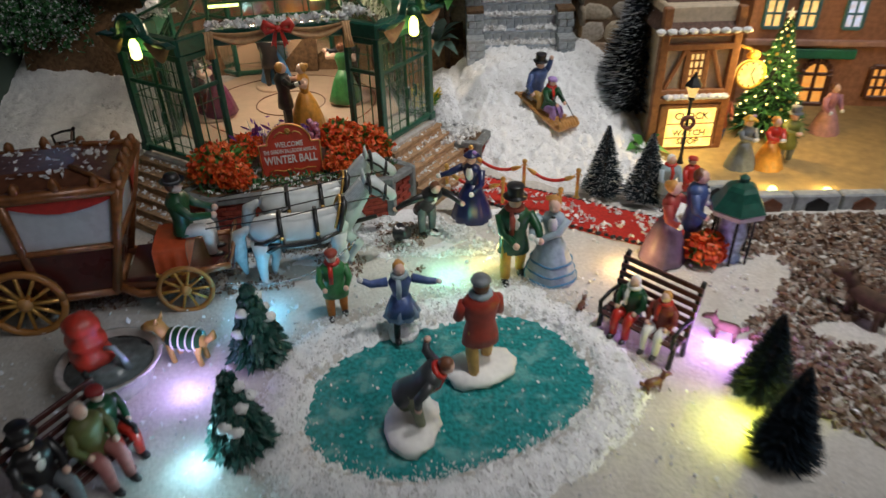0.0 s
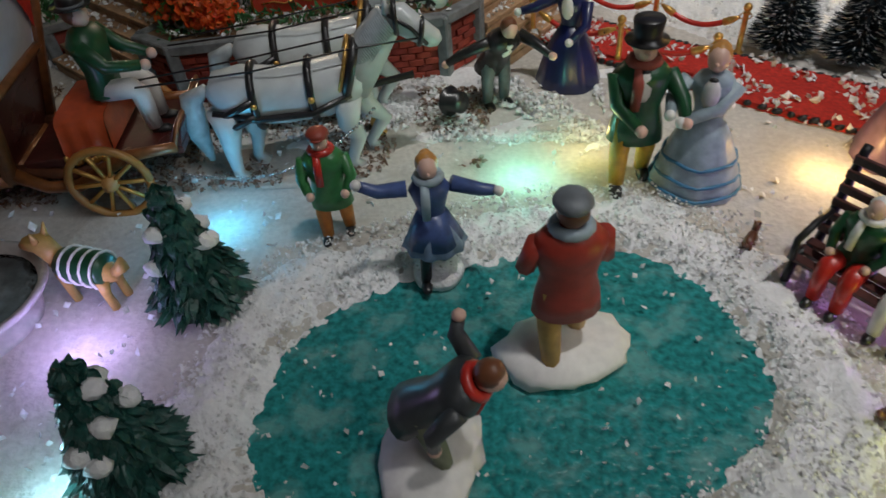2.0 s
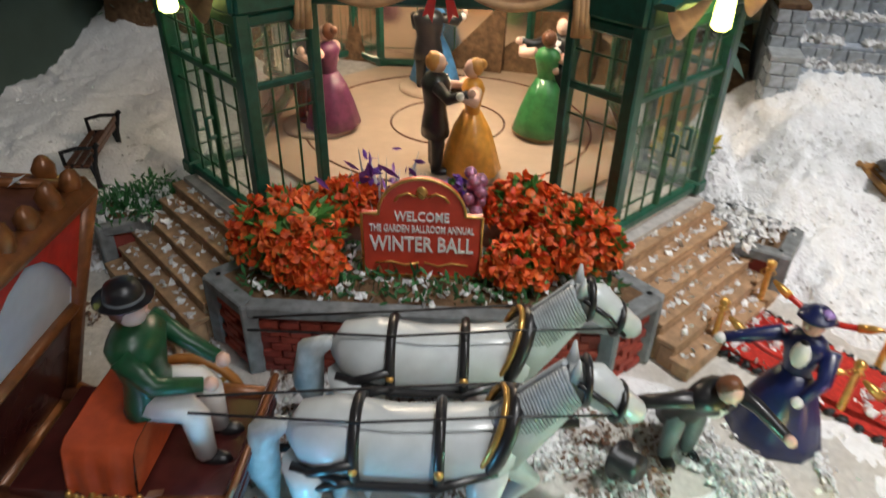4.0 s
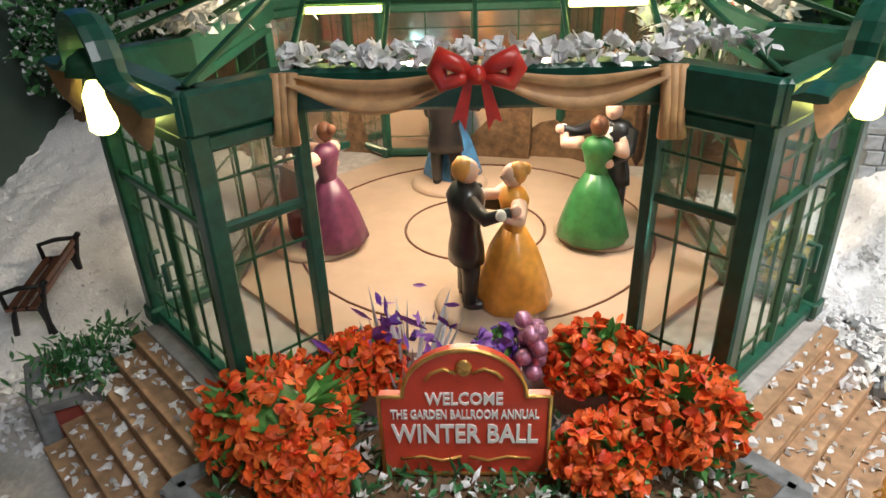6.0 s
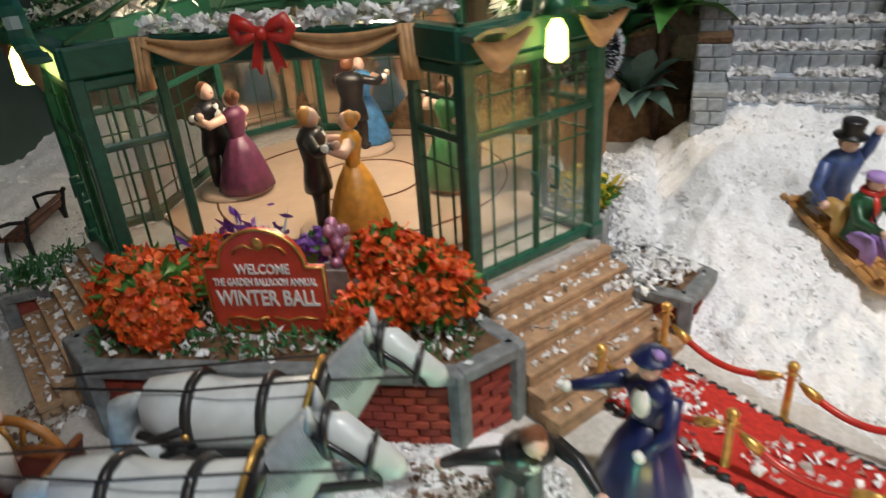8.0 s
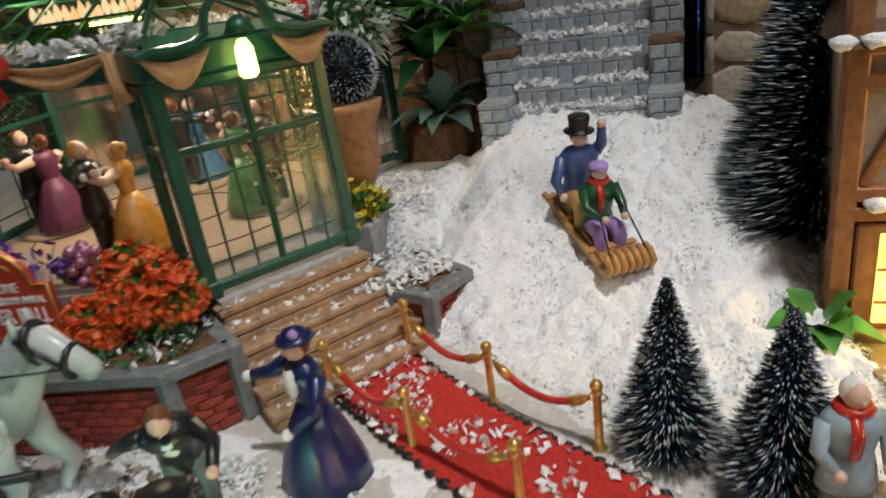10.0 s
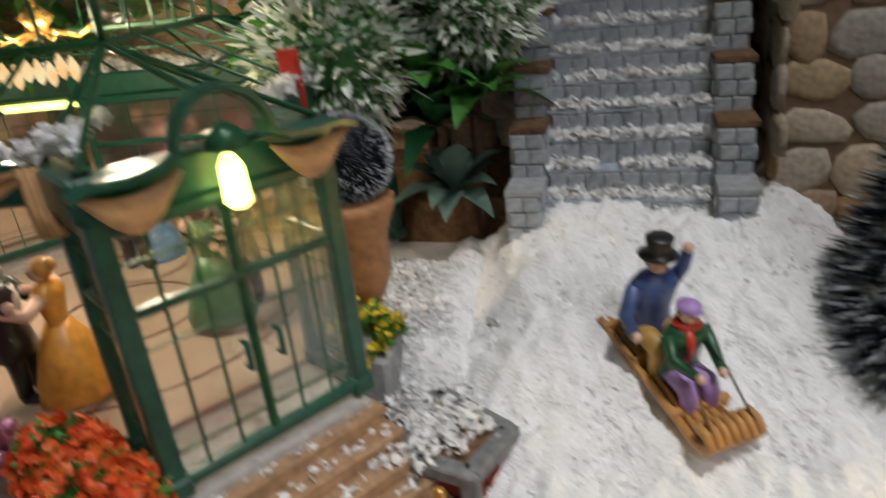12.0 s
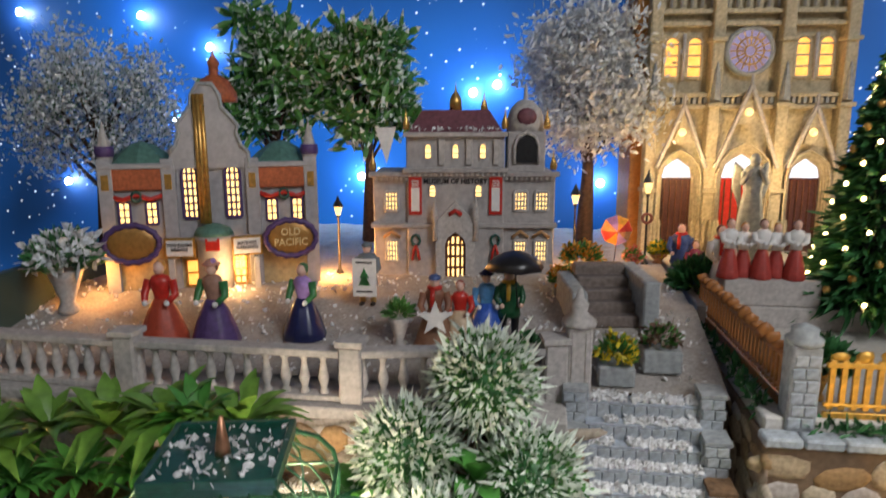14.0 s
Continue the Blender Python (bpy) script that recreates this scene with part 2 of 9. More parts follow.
def blade_mesh(name, roots, tips, width, material, rng, tipmat=None, fold=0.25, tipfrom=4):
    """Many narrow folded leaves or bristles, root to tip; the outer third takes tipmat."""
    roots, tips = np.asarray(roots), np.asarray(tips)
    n = len(roots)
    d = tips - roots
    ln = np.linalg.norm(d, axis=1, keepdims=True) + 1e-9
    r = rng.normal(size=(n, 3))
    side = np.cross(d / ln, r)
    side /= np.linalg.norm(side, axis=1, keepdims=True) + 1e-9
    up = np.cross(side, d / ln)
    w = width * rng.uniform(0.7, 1.3, (n, 1))
    a = roots
    m1l, m1r = roots + 0.45 * d + side * w, roots + 0.45 * d - side * w
    c1 = roots + 0.45 * d - up * w * fold
    m2l, m2r = roots + 0.72 * d + side * w * 0.75, roots + 0.72 * d - side * w * 0.75
    c2 = roots + 0.72 * d - up * w * fold
    v = np.stack([a, m1l, c1, m1r, m2l, c2, m2r, tips], 1).reshape(-1, 3)
    f0 = [(0, 1, 2), (0, 2, 3), (1, 4, 5, 2), (2, 5, 6, 3), (4, 7, 5), (5, 7, 6)]
    f = [tuple(8 * i + k for k in q) for i in range(n) for q in f0]
    me = bpy.data.meshes.new(name)
    me.from_pydata(v.tolist(), [], f)
    me.materials.append(material)
    if tipmat:
        me.materials.append(tipmat)
        white = rng.uniform(size=n) < 2
        mi = np.zeros((n, 6), int)
        mi[:, tipfrom:] = 1
        mi[~white] = 0
        me.polygons.foreach_set("material_index", mi.ravel())
    return me


def letters(name, text, size, material, parent, m, label="", depth=0.0002, width=None):
    """Raised lettering in the built-in font, as a mesh."""
    cu = bpy.data.curves.new(name, "FONT")
    cu.body, cu.size, cu.align_x, cu.align_y, cu.extrude = text, size, "CENTER", "CENTER", depth
    cu.resolution_u, cu.offset = 2, size * 0.018
    tmp = bpy.data.objects.new(name, cu)
    scene.collection.objects.link(tmp)
    bpy.context.view_layer.update()
    me = bpy.data.meshes.new_from_object(tmp.evaluated_get(bpy.context.evaluated_depsgraph_get()))
    bpy.data.objects.remove(tmp)
    me.materials.clear()
    me.materials.append(material)
    if width:
        xs_ = [v.co.x for v in me.vertices]
        me.transform(Matrix.Diagonal((width / (max(xs_) - min(xs_)), 1, 1, 1)))
    return share(name, me, parent, m, label)


# ---------- materials in use ----------
FELT = mat("snow_felt", (0.6, 0.57, 0.53), 0.9, var=0.12, scale=420, bump=0.6, depth=0.0012, col2=(0.48, 0.43, 0.37), patch=0.5)
SNOW = mat("fluffy_snow", (0.92, 0.92, 0.93), 0.7, var=0.06, scale=600, bump=0.8, depth=0.0015)
FLAKE = pieces_mat("snow_flake", [(0.9, 0.9, 0.92), (0.96, 0.96, 0.97), (0.93, 0.94, 0.96)], 0.45, island=True, bump=0.1)
LEAFLITTER = pieces_mat("leaf_litter", [(0.16, 0.07, 0.04), (0.24, 0.16, 0.11), (0.36, 0.29, 0.24), (0.2, 0.085, 0.04), (0.48, 0.42, 0.37)], 0.7, island=True, bump=0.2)
ICE = mat("painted_ice", (0.022, 0.25, 0.25), 0.25, var=0.5, scale=420, bump=0.8, depth=0.0008, col2=(0.2, 0.45, 0.43), patch=0.75, coat=0.2)
GREEN = mat("green_enamel", (0.012, 0.085, 0.055), 0.35, var=0.25, scale=300, bump=0.15, coat=0.3)
LGREEN = mat("green_glazing_bar", (0.02, 0.1, 0.045), 0.35, var=0.3, bump=0.15, metal=0.2)
GOLD = mat("gold_paint", (0.72, 0.42, 0.12), 0.3, metal=0.75, var=0.25, bump=0.25)
OCHRE = mat("ochre_swag", (0.55, 0.31, 0.14), 0.5, var=0.2)
CREAM = mat("cream_floor", (0.52, 0.38, 0.28), 0.4, var=0.06, scale=120, bump=0.1, col2=(0.44, 0.31, 0.22))
MIRROR = mat("aged_mirror", (0.74, 0.66, 0.56), 0.1, metal=0.95, var=0.06, scale=60, bump=0.02)
STONE = mat("grey_stone", (0.36, 0.38, 0.39), 0.85, var=0.25, scale=220, bump=0.6, col2=(0.24, 0.26, 0.27))
PALE = mat("pale_stone", (0.48, 0.45, 0.43), 0.8, var=0.2, scale=260, bump=0.5, col2=(0.38, 0.34, 0.32))
WOODSTEP = mat("step_wood", (0.42, 0.26, 0.15), 0.7, var=0.3, scale=240, bump=0.6, col2=(0.3, 0.17, 0.1))
BRICK = pieces_mat("red_brick", [(0.32, 0.045, 0.03), (0.42, 0.07, 0.04), (0.25, 0.04, 0.03)], 0.75)
MORTAR = mat("mortar", (0.3, 0.06, 0.045), 0.9)
RED = mat("red_gloss", (0.55, 0.03, 0.02), 0.35, var=0.2, coat=0.3)
SIGNRED = mat("sign_red", (0.6, 0.06, 0.03), 0.4, var=0.15, scale=150, coat=0.2)
WHITE = mat("white_paint", (0.82, 0.8, 0.78), 0.5, var=0.08)
BLACK = mat("black_gloss", (0.015, 0.014, 0.016), 0.35, var=0.3, coat=0.3)
NAVY = mat("navy_gloss", (0.01, 0.016, 0.085), 0.35, var=0.25, coat=0.3)
BLUE = mat("blue_coat", (0.06, 0.1, 0.26), 0.4, var=0.3, coat=0.2)
SKY = mat("sky_blue_dress", (0.08, 0.27, 0.55), 0.45, var=0.3, col2=(0.05, 0.13, 0.32), coat=0.2)
PURPLE = mat("plum_dress", (0.15, 0.035, 0.085), 0.4, var=0.3, coat=0.2)
LILAC = mat("lilac_cloth", (0.42, 0.26, 0.62), 0.45, var=0.2, coat=0.1)
YELLOW = mat("amber_dress", (0.72, 0.32, 0.05), 0.4, var=0.2, col2=(0.55, 0.25, 0.03), coat=0.2)
DRESSGREEN = mat("green_dress", (0.04, 0.2, 0.06), 0.4, var=0.3, coat=0.2)
COATGREEN = mat("bottle_green_coat", (0.01, 0.075, 0.028), 0.4, var=0.35, coat=0.2)
GREYBLUE = mat("grey_blue_dress", (0.33, 0.42, 0.48), 0.5, var=0.2, col2=(0.22, 0.3, 0.36), coat=0.1)
GREYCLOTH = mat("grey_cloth", (0.17, 0.19, 0.21), 0.5, var=0.2)
BROWN = mat("brown_paint", (0.14, 0.05, 0.025), 0.4, var=0.3, coat=0.3)
MAROON = mat("maroon_lacquer", (0.07, 0.014, 0.012), 0.3, var=0.25, coat=0.4)
TAN = mat("tan_breeches", (0.55, 0.33, 0.1), 0.5, var=0.2)
MUSTARD = mat("mustard_paint", (0.62, 0.36, 0.04), 0.4, var=0.2, coat=0.2)
SKIN = mat("painted_porcelain", (0.76, 0.49, 0.39), 0.45, var=0.08, bump=0.1, coat=0.2)
HAIR = mat("chestnut_hair", (0.17, 0.06, 0.025), 0.45, var=0.3, coat=0.2)
BLOND = mat("ginger_hair", (0.6, 0.28, 0.07), 0.45, var=0.25, coat=0.2)
HORSE = mat("dapple_grey_glaze", (0.62, 0.66, 0.67), 0.32, var=0.12, scale=120, bump=0.1, col2=(0.36, 0.41, 0.44), coat=0.4)
MANE = mat("grey_mane", (0.42, 0.46, 0.48), 0.45, var=0.25, coat=0.1)
BARK = mat("dark_bark", (0.09, 0.05, 0.03), 0.85, var=0.35, bump=0.8)
IRON = mat("black_iron", (0.02, 0.02, 0.022), 0.45, metal=0.4, var=0.3)
COPPER = mat("copper_finial", (0.7, 0.36, 0.22), 0.3, metal=0.8)
SILVER = mat("silver_chain", (0.6, 0.6, 0.6), 0.25, metal=1.0)
WOOD = mat("varnished_wood", (0.52, 0.26, 0.08), 0.4, var=0.2, coat=0.3)
DARKWOOD = mat("dark_bench_wood", (0.09, 0.03, 0.025), 0.45, var=0.3, coat=0.2)
NEEDLE = mat("dark_needles", (0.012, 0.03, 0.05), 0.6, var=0.4)
NEEDLEB = mat("black_green_needles", (0.01, 0.018, 0.03), 0.6, var=0.4)
FROST = mat("frosted_tip", (0.62, 0.66, 0.7), 0.6, var=0.2)
RESIN = mat("resin_fir", (0.018, 0.085, 0.07), 0.4, var=0.5, scale=300, bump=0.9, depth=0.002, coat=0.2)
LEAF = pieces_mat("leaf_green", [(0.05, 0.2, 0.03), (0.14, 0.36, 0.08), (0.08, 0.26, 0.06)], 0.45, island=True, bump=0.1)
FERN = pieces_mat("fern_green", [(0.02, 0.09, 0.03), (0.05, 0.2, 0.06), (0.07, 0.25, 0.09)], 0.45, island=True, bump=0.1)
TIPWHITE = mat("frosted_leaf", (0.78, 0.84, 0.74), 0.6, var=0.2)
BLOOM = pieces_mat("poinsettia_red", [(0.7, 0.04, 0.012), (0.92, 0.19, 0.03), (0.82, 0.09, 0.018)], 0.5, island=True, bump=0.1)
YBLOOM = pieces_mat("yellow_bloom", [(0.7, 0.5, 0.01), (0.85, 0.68, 0.05)], 0.5, island=True, bump=0.1)
PBLOOM = pieces_mat("violet_bloom", [(0.12, 0.03, 0.35), (0.3, 0.12, 0.5)], 0.5, island=True, bump=0.1)
PINKGLITTER = mat("pink_glitter", (0.5, 0.24, 0.36), 0.25, metal=0.5, var=0.4, scale=700, bump=0.8)
GLASS = pane_mat("window_glass")
DOMEGLASS = pane_mat("dome_glass", (0.84, 0.84, 0.78), 0.05, 0.05)
WARM = glow("warm_window", (1.0, 0.66, 0.24), 0.95)
WARMDIM = glow("dim_window", (1.0, 0.45, 0.1), 0.7)
SIGNGLOW = glow("shop_window_light", (1.0, 0.8, 0.2), 1.6)
LANTERN = glow("lantern_light", (0.8, 1.0, 0.28), 4.5)
CARPET = mat("red_carpet", (0.5, 0.025, 0.015), 0.85, var=0.3, scale=500, bump=0.7)
TERRA = mat("terracotta", (0.5, 0.24, 0.1), 0.6, var=0.25)
WALLROOM = mat("room_plaster", (0.3, 0.27, 0.23), 0.9, scale=20, depth=0.002)
SIDEWALL = mat("dark_green_board", (0.055, 0.085, 0.07), 0.8, var=0.12, scale=40, depth=0.001)
EARTH = mat("brown_earth", (0.16, 0.09, 0.045), 0.9, var=0.4, scale=250, bump=0.9, depth=0.002)
ROCKS = pieces_mat("field_stone", [(0.45, 0.26, 0.11), (0.55, 0.42, 0.26), (0.46, 0.42, 0.39), (0.62, 0.52, 0.38), (0.4, 0.24, 0.12), (0.52, 0.48, 0.46)], 0.8)
ROCKJOINT = mat("rock_joint", (0.2, 0.13, 0.08), 0.95)
GREYBLOCK = pieces_mat("grey_block", [(0.36, 0.41, 0.46), (0.5, 0.54, 0.58), (0.43, 0.47, 0.52)], 0.6)
# paler, bluer than STONE: the window sheen on the stairs is put into colour
STAIRSTONE = mat("daylit_grey_stair", (0.42, 0.47, 0.54), 0.45, var=0.22, scale=220, bump=0.5, col2=(0.3, 0.34, 0.4))

COACHWOOD = mat("dark_gilt_wood", (0.24, 0.085, 0.025), 0.35, var=0.35, scale=300, metal=0.2, coat=0.3)
FAIRY = glow("fairy_bulb", (1.0, 0.74, 0.34), 5.0)
# ---------- the ground ----------
POND = [(0.025, 0.325), (0.05, 0.317), (0.068, 0.293), (0.073, 0.262), (0.058, 0.237), (0.015, 0.212), (-0.02, 0.203), (-0.05, 0.207), (-0.072, 0.223), (-0.08, 0.248), (-0.075, 0.277), (-0.052, 0.3), (-0.012, 0.317)]


def smooth_loop(ctrl, k=8):
    out, n = [], len(ctrl)
    for i in range(n):
        p = [np.array(ctrl[(i + j - 1) % n]) for j in range(4)]
        for s in range(k):
            t = s / k
            out.append(0.5 * (2 * p[1] + (p[2] - p[0]) * t + (2 * p[0] - 5 * p[1] + 4 * p[2] - p[3]) * t * t + (3 * p[1] - 3 * p[2] + p[3] - p[0]) * t ** 3))
    return np.array(out)


PONDLINE = smooth_loop(POND)


def pond_gap(x, y):
    """Distance from the pond's rim, negative inside."""
    p = np.stack([np.asarray(x, float).ravel(), np.asarray(y, float).ravel()], 1)
    a, b = PONDLINE, np.roll(PONDLINE, -1, 0)
    inside = np.zeros(len(p), bool)
    for (x0, y0), (x1, y1) in zip(a, b):
        hit = ((y0 > p[:, 1]) != (y1 > p[:, 1])) & (p[:, 0] < (x1 - x0) * (p[:, 1] - y0) / (y1 - y0 + 1e-12) + x0)
        inside ^= hit
    d = np.min(np.linalg.norm(p[:, None] - a[None], axis=2), axis=1)
    return np.where(inside, -d, d)


def ease(a, b, t):
    s = np.clip((t - a) / (b - a), 0, 1)
    return s * s * (3 - 2 * s)


def ground_z(x, y):
    x, y = np.asarray(x, float), np.asarray(y, float)
    z = np.full(np.broadcast(x, y).shape, -0.005)
    hill = 0.062 * ease(0.49, 0.655, y) * ease(-0.03, 0.04, x) * (1 - ease(0.125, 0.2, x))
    behind = 0.03 * ease(0.6, 0.7, y) * (1 - ease(-0.03, 0.02, x))
    left = 0.022 * ease(-0.24, -0.38, x) * ease(0.44, 0.6, y)
    bed = 0.036 * ease(0.546, 0.57, y) * ease(-0.09, -0.065, x) * (1 - ease(-0.008, 0.028, x))
    return z + np.maximum(hill + behind, bed) + left


def ground_at(x, y):
    return float(ground_z(x, y))


xs, ys = np.linspace(-0.44, 0.6, 208), np.linspace(-0.12, 0.74, 172)
GX, GY = np.meshgrid(xs, ys)
GZ = ground_z(GX, GY)
gap = pond_gap(GX, GY).reshape(GX.shape)
GZ = GZ - 0.006 * ease(0.002, -0.006, gap)
for i in range(GX.shape[0]):
    for j in range(GX.shape[1]):
        q = Vector((GX[i, j], GY[i, j], 0))
        GZ[i, j] += 0.0016 * noise.noise(q * 45) + 0.0009 * noise.noise(q * 150)
g = Geo()
nx = len(xs)
g.add([(GX[i, j], GY[i, j], GZ[i, j]) for i in range(len(ys)) for j in range(nx)], [(i * nx + j, i * nx + j + 1, (i + 1) * nx + j + 1, (i + 1) * nx + j) for i in range(len(ys) - 1) for j in range(nx - 1)], 0, True)
solo("ground", g, FELT, "off-white snow felt ground of the display", "ground", kind="structure")

g = Geo()
g.add([(p[0], p[1], 0) for p in PONDLINE], [tuple(range(len(PONDLINE)))], 0)
solo("pond_ice", g, ICE, "teal painted ice of the oval skating pond", "pond", pose(0, 0, -0.0075), kind="structure")


def mound(name, label, box, step, height, keep, rough=1.0):
    """A soft drift of cotton snow lying on the ground, where keep is above 0."""
    xs_, ys_ = np.arange(box[0], box[1], step), np.arange(box[2], box[3], step)
    X, Y = np.meshgrid(xs_, ys_)
    K = keep(X, Y)
    Z = ground_z(X, Y)
    g = Geo()
    n = len(xs_)
    for i in range(len(ys_)):
        for j in range(n):
            q = Vector((X[i, j], Y[i, j], 0))
            b = 0.55 + 0.5 * noise.noise(q * 55) + rough * (0.32 * noise.noise(q * 160) + 0.2 * noise.noise(q * 420))
            k = float(K[i, j])
            g.v.append((X[i, j], Y[i, j], Z[i, j] - 0.003 + (0.003 + height * max(b, 0.1)) * min(max(k, 0), 1)))
    g.f = [(i * n + j, i * n + j + 1, (i + 1) * n + j + 1, (i + 1) * n + j) for i in range(len(ys_) - 1) for j in range(n - 1) if max(K[i, j], K[i + 1, j], K[i, j + 1], K[i + 1, j + 1]) > 0]
    g.mi, g.sm = [0] * len(g.f), [True] * len(g.f)
    solo(name, g, SNOW, label, "snow", kind="structure")


def rim_keep(x, y):
    d = pond_gap(x, y).reshape(x.shape)
    wob = np.array([noise.noise(Vector((a, b, 5.0)) * 28) for a, b in zip(x.ravel(), y.ravel())]).reshape(x.shape)
    fin = np.array([noise.noise(Vector((a, b, 9.0)) * 260) for a, b in zip(x.ravel(), y.ravel())]).reshape(x.shape)
    return np.minimum(ease(-0.005 + 0.004 * fin + 0.003 * wob, 0.009 + 0.004 * fin, d), 1 - ease(0.016 + 0.012 * wob, 0.034 + 0.014 * wob, d))


mound("pond_bank", "soft white snow bank round the pond", (-0.13, 0.13, 0.155, 0.375), 0.0014, 0.0046, rim_keep, 1.25)
def hill_keep(x, y):
    w = np.array([noise.noise(Vector((a, b, 4.0)) * 40) for a, b in zip(x.ravel(), y.ravel())]).reshape(x.shape)
    front = ease(0.508, 0.535, y + 0.58 * (x - 0.016) + 0.008 * w)
    return np.minimum(np.minimum(front, ease(-0.03, 0.004, x + 0.012 * w)), 1 - ease(0.165, 0.195, x + 0.01 * w))


mound("hill_drift", "soft white cotton snow of the sled hill", (-0.045, 0.21, 0.42, 0.665), 0.0014, 0.0078, hill_keep, 1.2)
mound("left_drift", "white snow drift beside the dark green board", (-0.43, -0.25, 0.46, 0.70), 0.002, 0.006, lambda x, y: np.minimum(ease(-0.26, -0.3, x), ease(0.46, 0.5, y)))
mound("court_drift", "thin patches of snow on the forecourt", (-0.17, 0.06, 0.372, 0.46), 0.002, 0.0018, lambda x, y: np.array([noise.noise(Vector((a, b, 2.0)) * 26) + 0.15 for a, b in zip(x.ravel(), y.ravel())]).reshape(x.shape) * 3 * ease(0.06, 0.035, x) * ease(-0.17, -0.15, x) * ease(0.372, 0.385, y) * ease(0.46, 0.445, y))

# ---------- the room round the display ----------
def room_wall(name, c, s, label="plain pale plaster wall of the room", material=None):
    g = Geo()
    g.box((0, 0, 0), s, bev=0)
    solo(name, g, material or WALLROOM, label, "wall", pose(*c), kind="structure")


room_wall("wall_back", (0, 1.5, 0.75), (3.2, 0.04, 3.5))
room_wall("wall_left", (-1.6, 0.1, 0.75), (0.04, 2.76, 3.5))
room_wall("wall_right", (1.06, 0.1, 0.75), (0.04, 2.76, 3.5))
room_wall("wall_front", (0, -1.3, 0.75), (3.2, 0.04, 3.5))
room_wall("floor", (0, 0.1, -1.0), (3.2, 2.84, 0.04), "brown wooden floor of the room", WOODSTEP)
room_wall("ceiling", (0, 0.1, 2.52), (3.2, 2.84, 0.04), "white ceiling of the room")
g = Geo()
g.box((0.08, 0.5, -0.03), (1.1, 1.3, 0.03))
solo("display_table", g, DARKWOOD, "dark board table that carries the display", "table", kind="structure")
for lx in (-0.42, 0.58):
    for ly in (-0.1, 1.1):
        g = Geo()
        g.box((lx, ly, -0.51), (0.05, 0.05, 0.93))
        solo("table_leg", g, DARKWOOD, "dark square leg under the display table", "table", kind="structure")
room_wall("side_board", (-0.435, 0.45, 0.1), (0.01, 1.1, 0.26), "plain dark green side board of the display", SIDEWALL)

# ---------- terrace, retaining walls and steps ----------
def terrace_z(y):
    return min(0.168 + max(y - 0.72, 0) * 0.24, 0.2)


g = Geo()
tx, ty = np.linspace(-0.44, 0.125, 80), np.linspace(0.742, 1.25, 70)
for y in ty:
    for x in tx:
        q = Vector((x, y, 0))
        g.v.append((x, y, terrace_z(y) + 0.002 * noise.noise(q * 40) + 0.001 * noise.noise(q * 130)))
n = len(tx)
g.f = [(i * n + j, i * n + j + 1, (i + 1) * n + j + 1, (i + 1) * n + j) for i in range(len(ty) - 1) for j in range(n - 1)]
g.mi, g.sm = [0] * len(g.f), [True] * len(g.f)
# dusty terrace snow, with the terrace's shade also put into its darker colour
solo("upper_terrace", g, mat("shaded_dusty_snow", (0.42, 0.38, 0.35), 0.9, var=0.2, scale=380, bump=0.7, depth=0.0014, col2=(0.3, 0.25, 0.21), patch=0.6), "snow-covered upper terrace under the town buildings", "ground", kind="structure")
g = Geo()
g.box((-0.21, 0.73, 0.08), (0.46, 0.05, 0.17))
g.box((-0.21, 0.726, 0.166), (0.46, 0.052, 0.008))
solo("retaining_wall_left", g, [PALE], "pale stone retaining wall under the balustrade", "wall", kind="structure")
g = Geo()
g.box((0.06, 1.0, 0.06), (0.13, 0.5, 0.2), bev=0)
solo("terrace_core", g, EARTH, "brown earth core behind the steps", "ground", kind="structure")
cath_base = Geo()
cath_base.box((0.345, 0.97, 0.085), (0.43, 0.56, 0.176))
solo("wall_cathedral_terrace", cath_base, ROCKJOINT, "field-stone retaining wall of the church terrace", "wall", kind="structure")
g = Geo()
g.box((0.345, 0.975, 0.176), (0.425, 0.55, 0.012))
solo("church_terrace", g, FELT, "snow-covered terrace before the church", "ground", kind="structure")
# ---------- the glass ballroom ----------
HALL = pose(-0.141, 0.5776, 0, 0, 0, 12.7)
hall = thing("ballroom", "green-framed glass ballroom with snowy roof and lit interior", "building", HALL)
F, EAVE = 0.034, 0.116
S2 = math.sqrt(0.5)
OCT = [(0.047, -0.092), (0.092, -0.047), (0.092, 0.047), (0.047, 0.092), (-0.047, 0.092), (-0.092, 0.047), (-0.092, -0.047), (-0.047, -0.092)]
# ground slab with four porch extensions
plan = []
for i in range(4):
    a, b = OCT[2 * i], OCT[2 * i + 1]
    d = Vector((a[0] + b[0], a[1] + b[1])).normalized() * 0.036
    plan += [a, (a[0] + d.x, a[1] + d.y), (b[0] + d.x, b[1] + d.y), b]
g = Geo()
g.prism(plan, -0.006, F - 0.004)
g.prism([(x * 0.985, y * 0.985) for x, y in plan], F - 0.004, F - 0.001)
part("base_slab", g, PALE, hall, "pale stone base slab dusted with snow")
g = Geo()
g.prism([(x * 0.97, y * 0.97) for x, y in OCT], F - 0.001, F + 0.001)
part("dance_floor", g, CREAM, hall, "cream dance floor")
for r in (0.03, 0.075):
    g = Geo()
    g.tube([(r * math.cos(k * 0.1309), r * math.sin(k * 0.1309), F + 0.0011) for k in range(49)], 0.0006, 4)
    part("floor_ring", g, BROWN, hall, "thin dark groove in the floor")


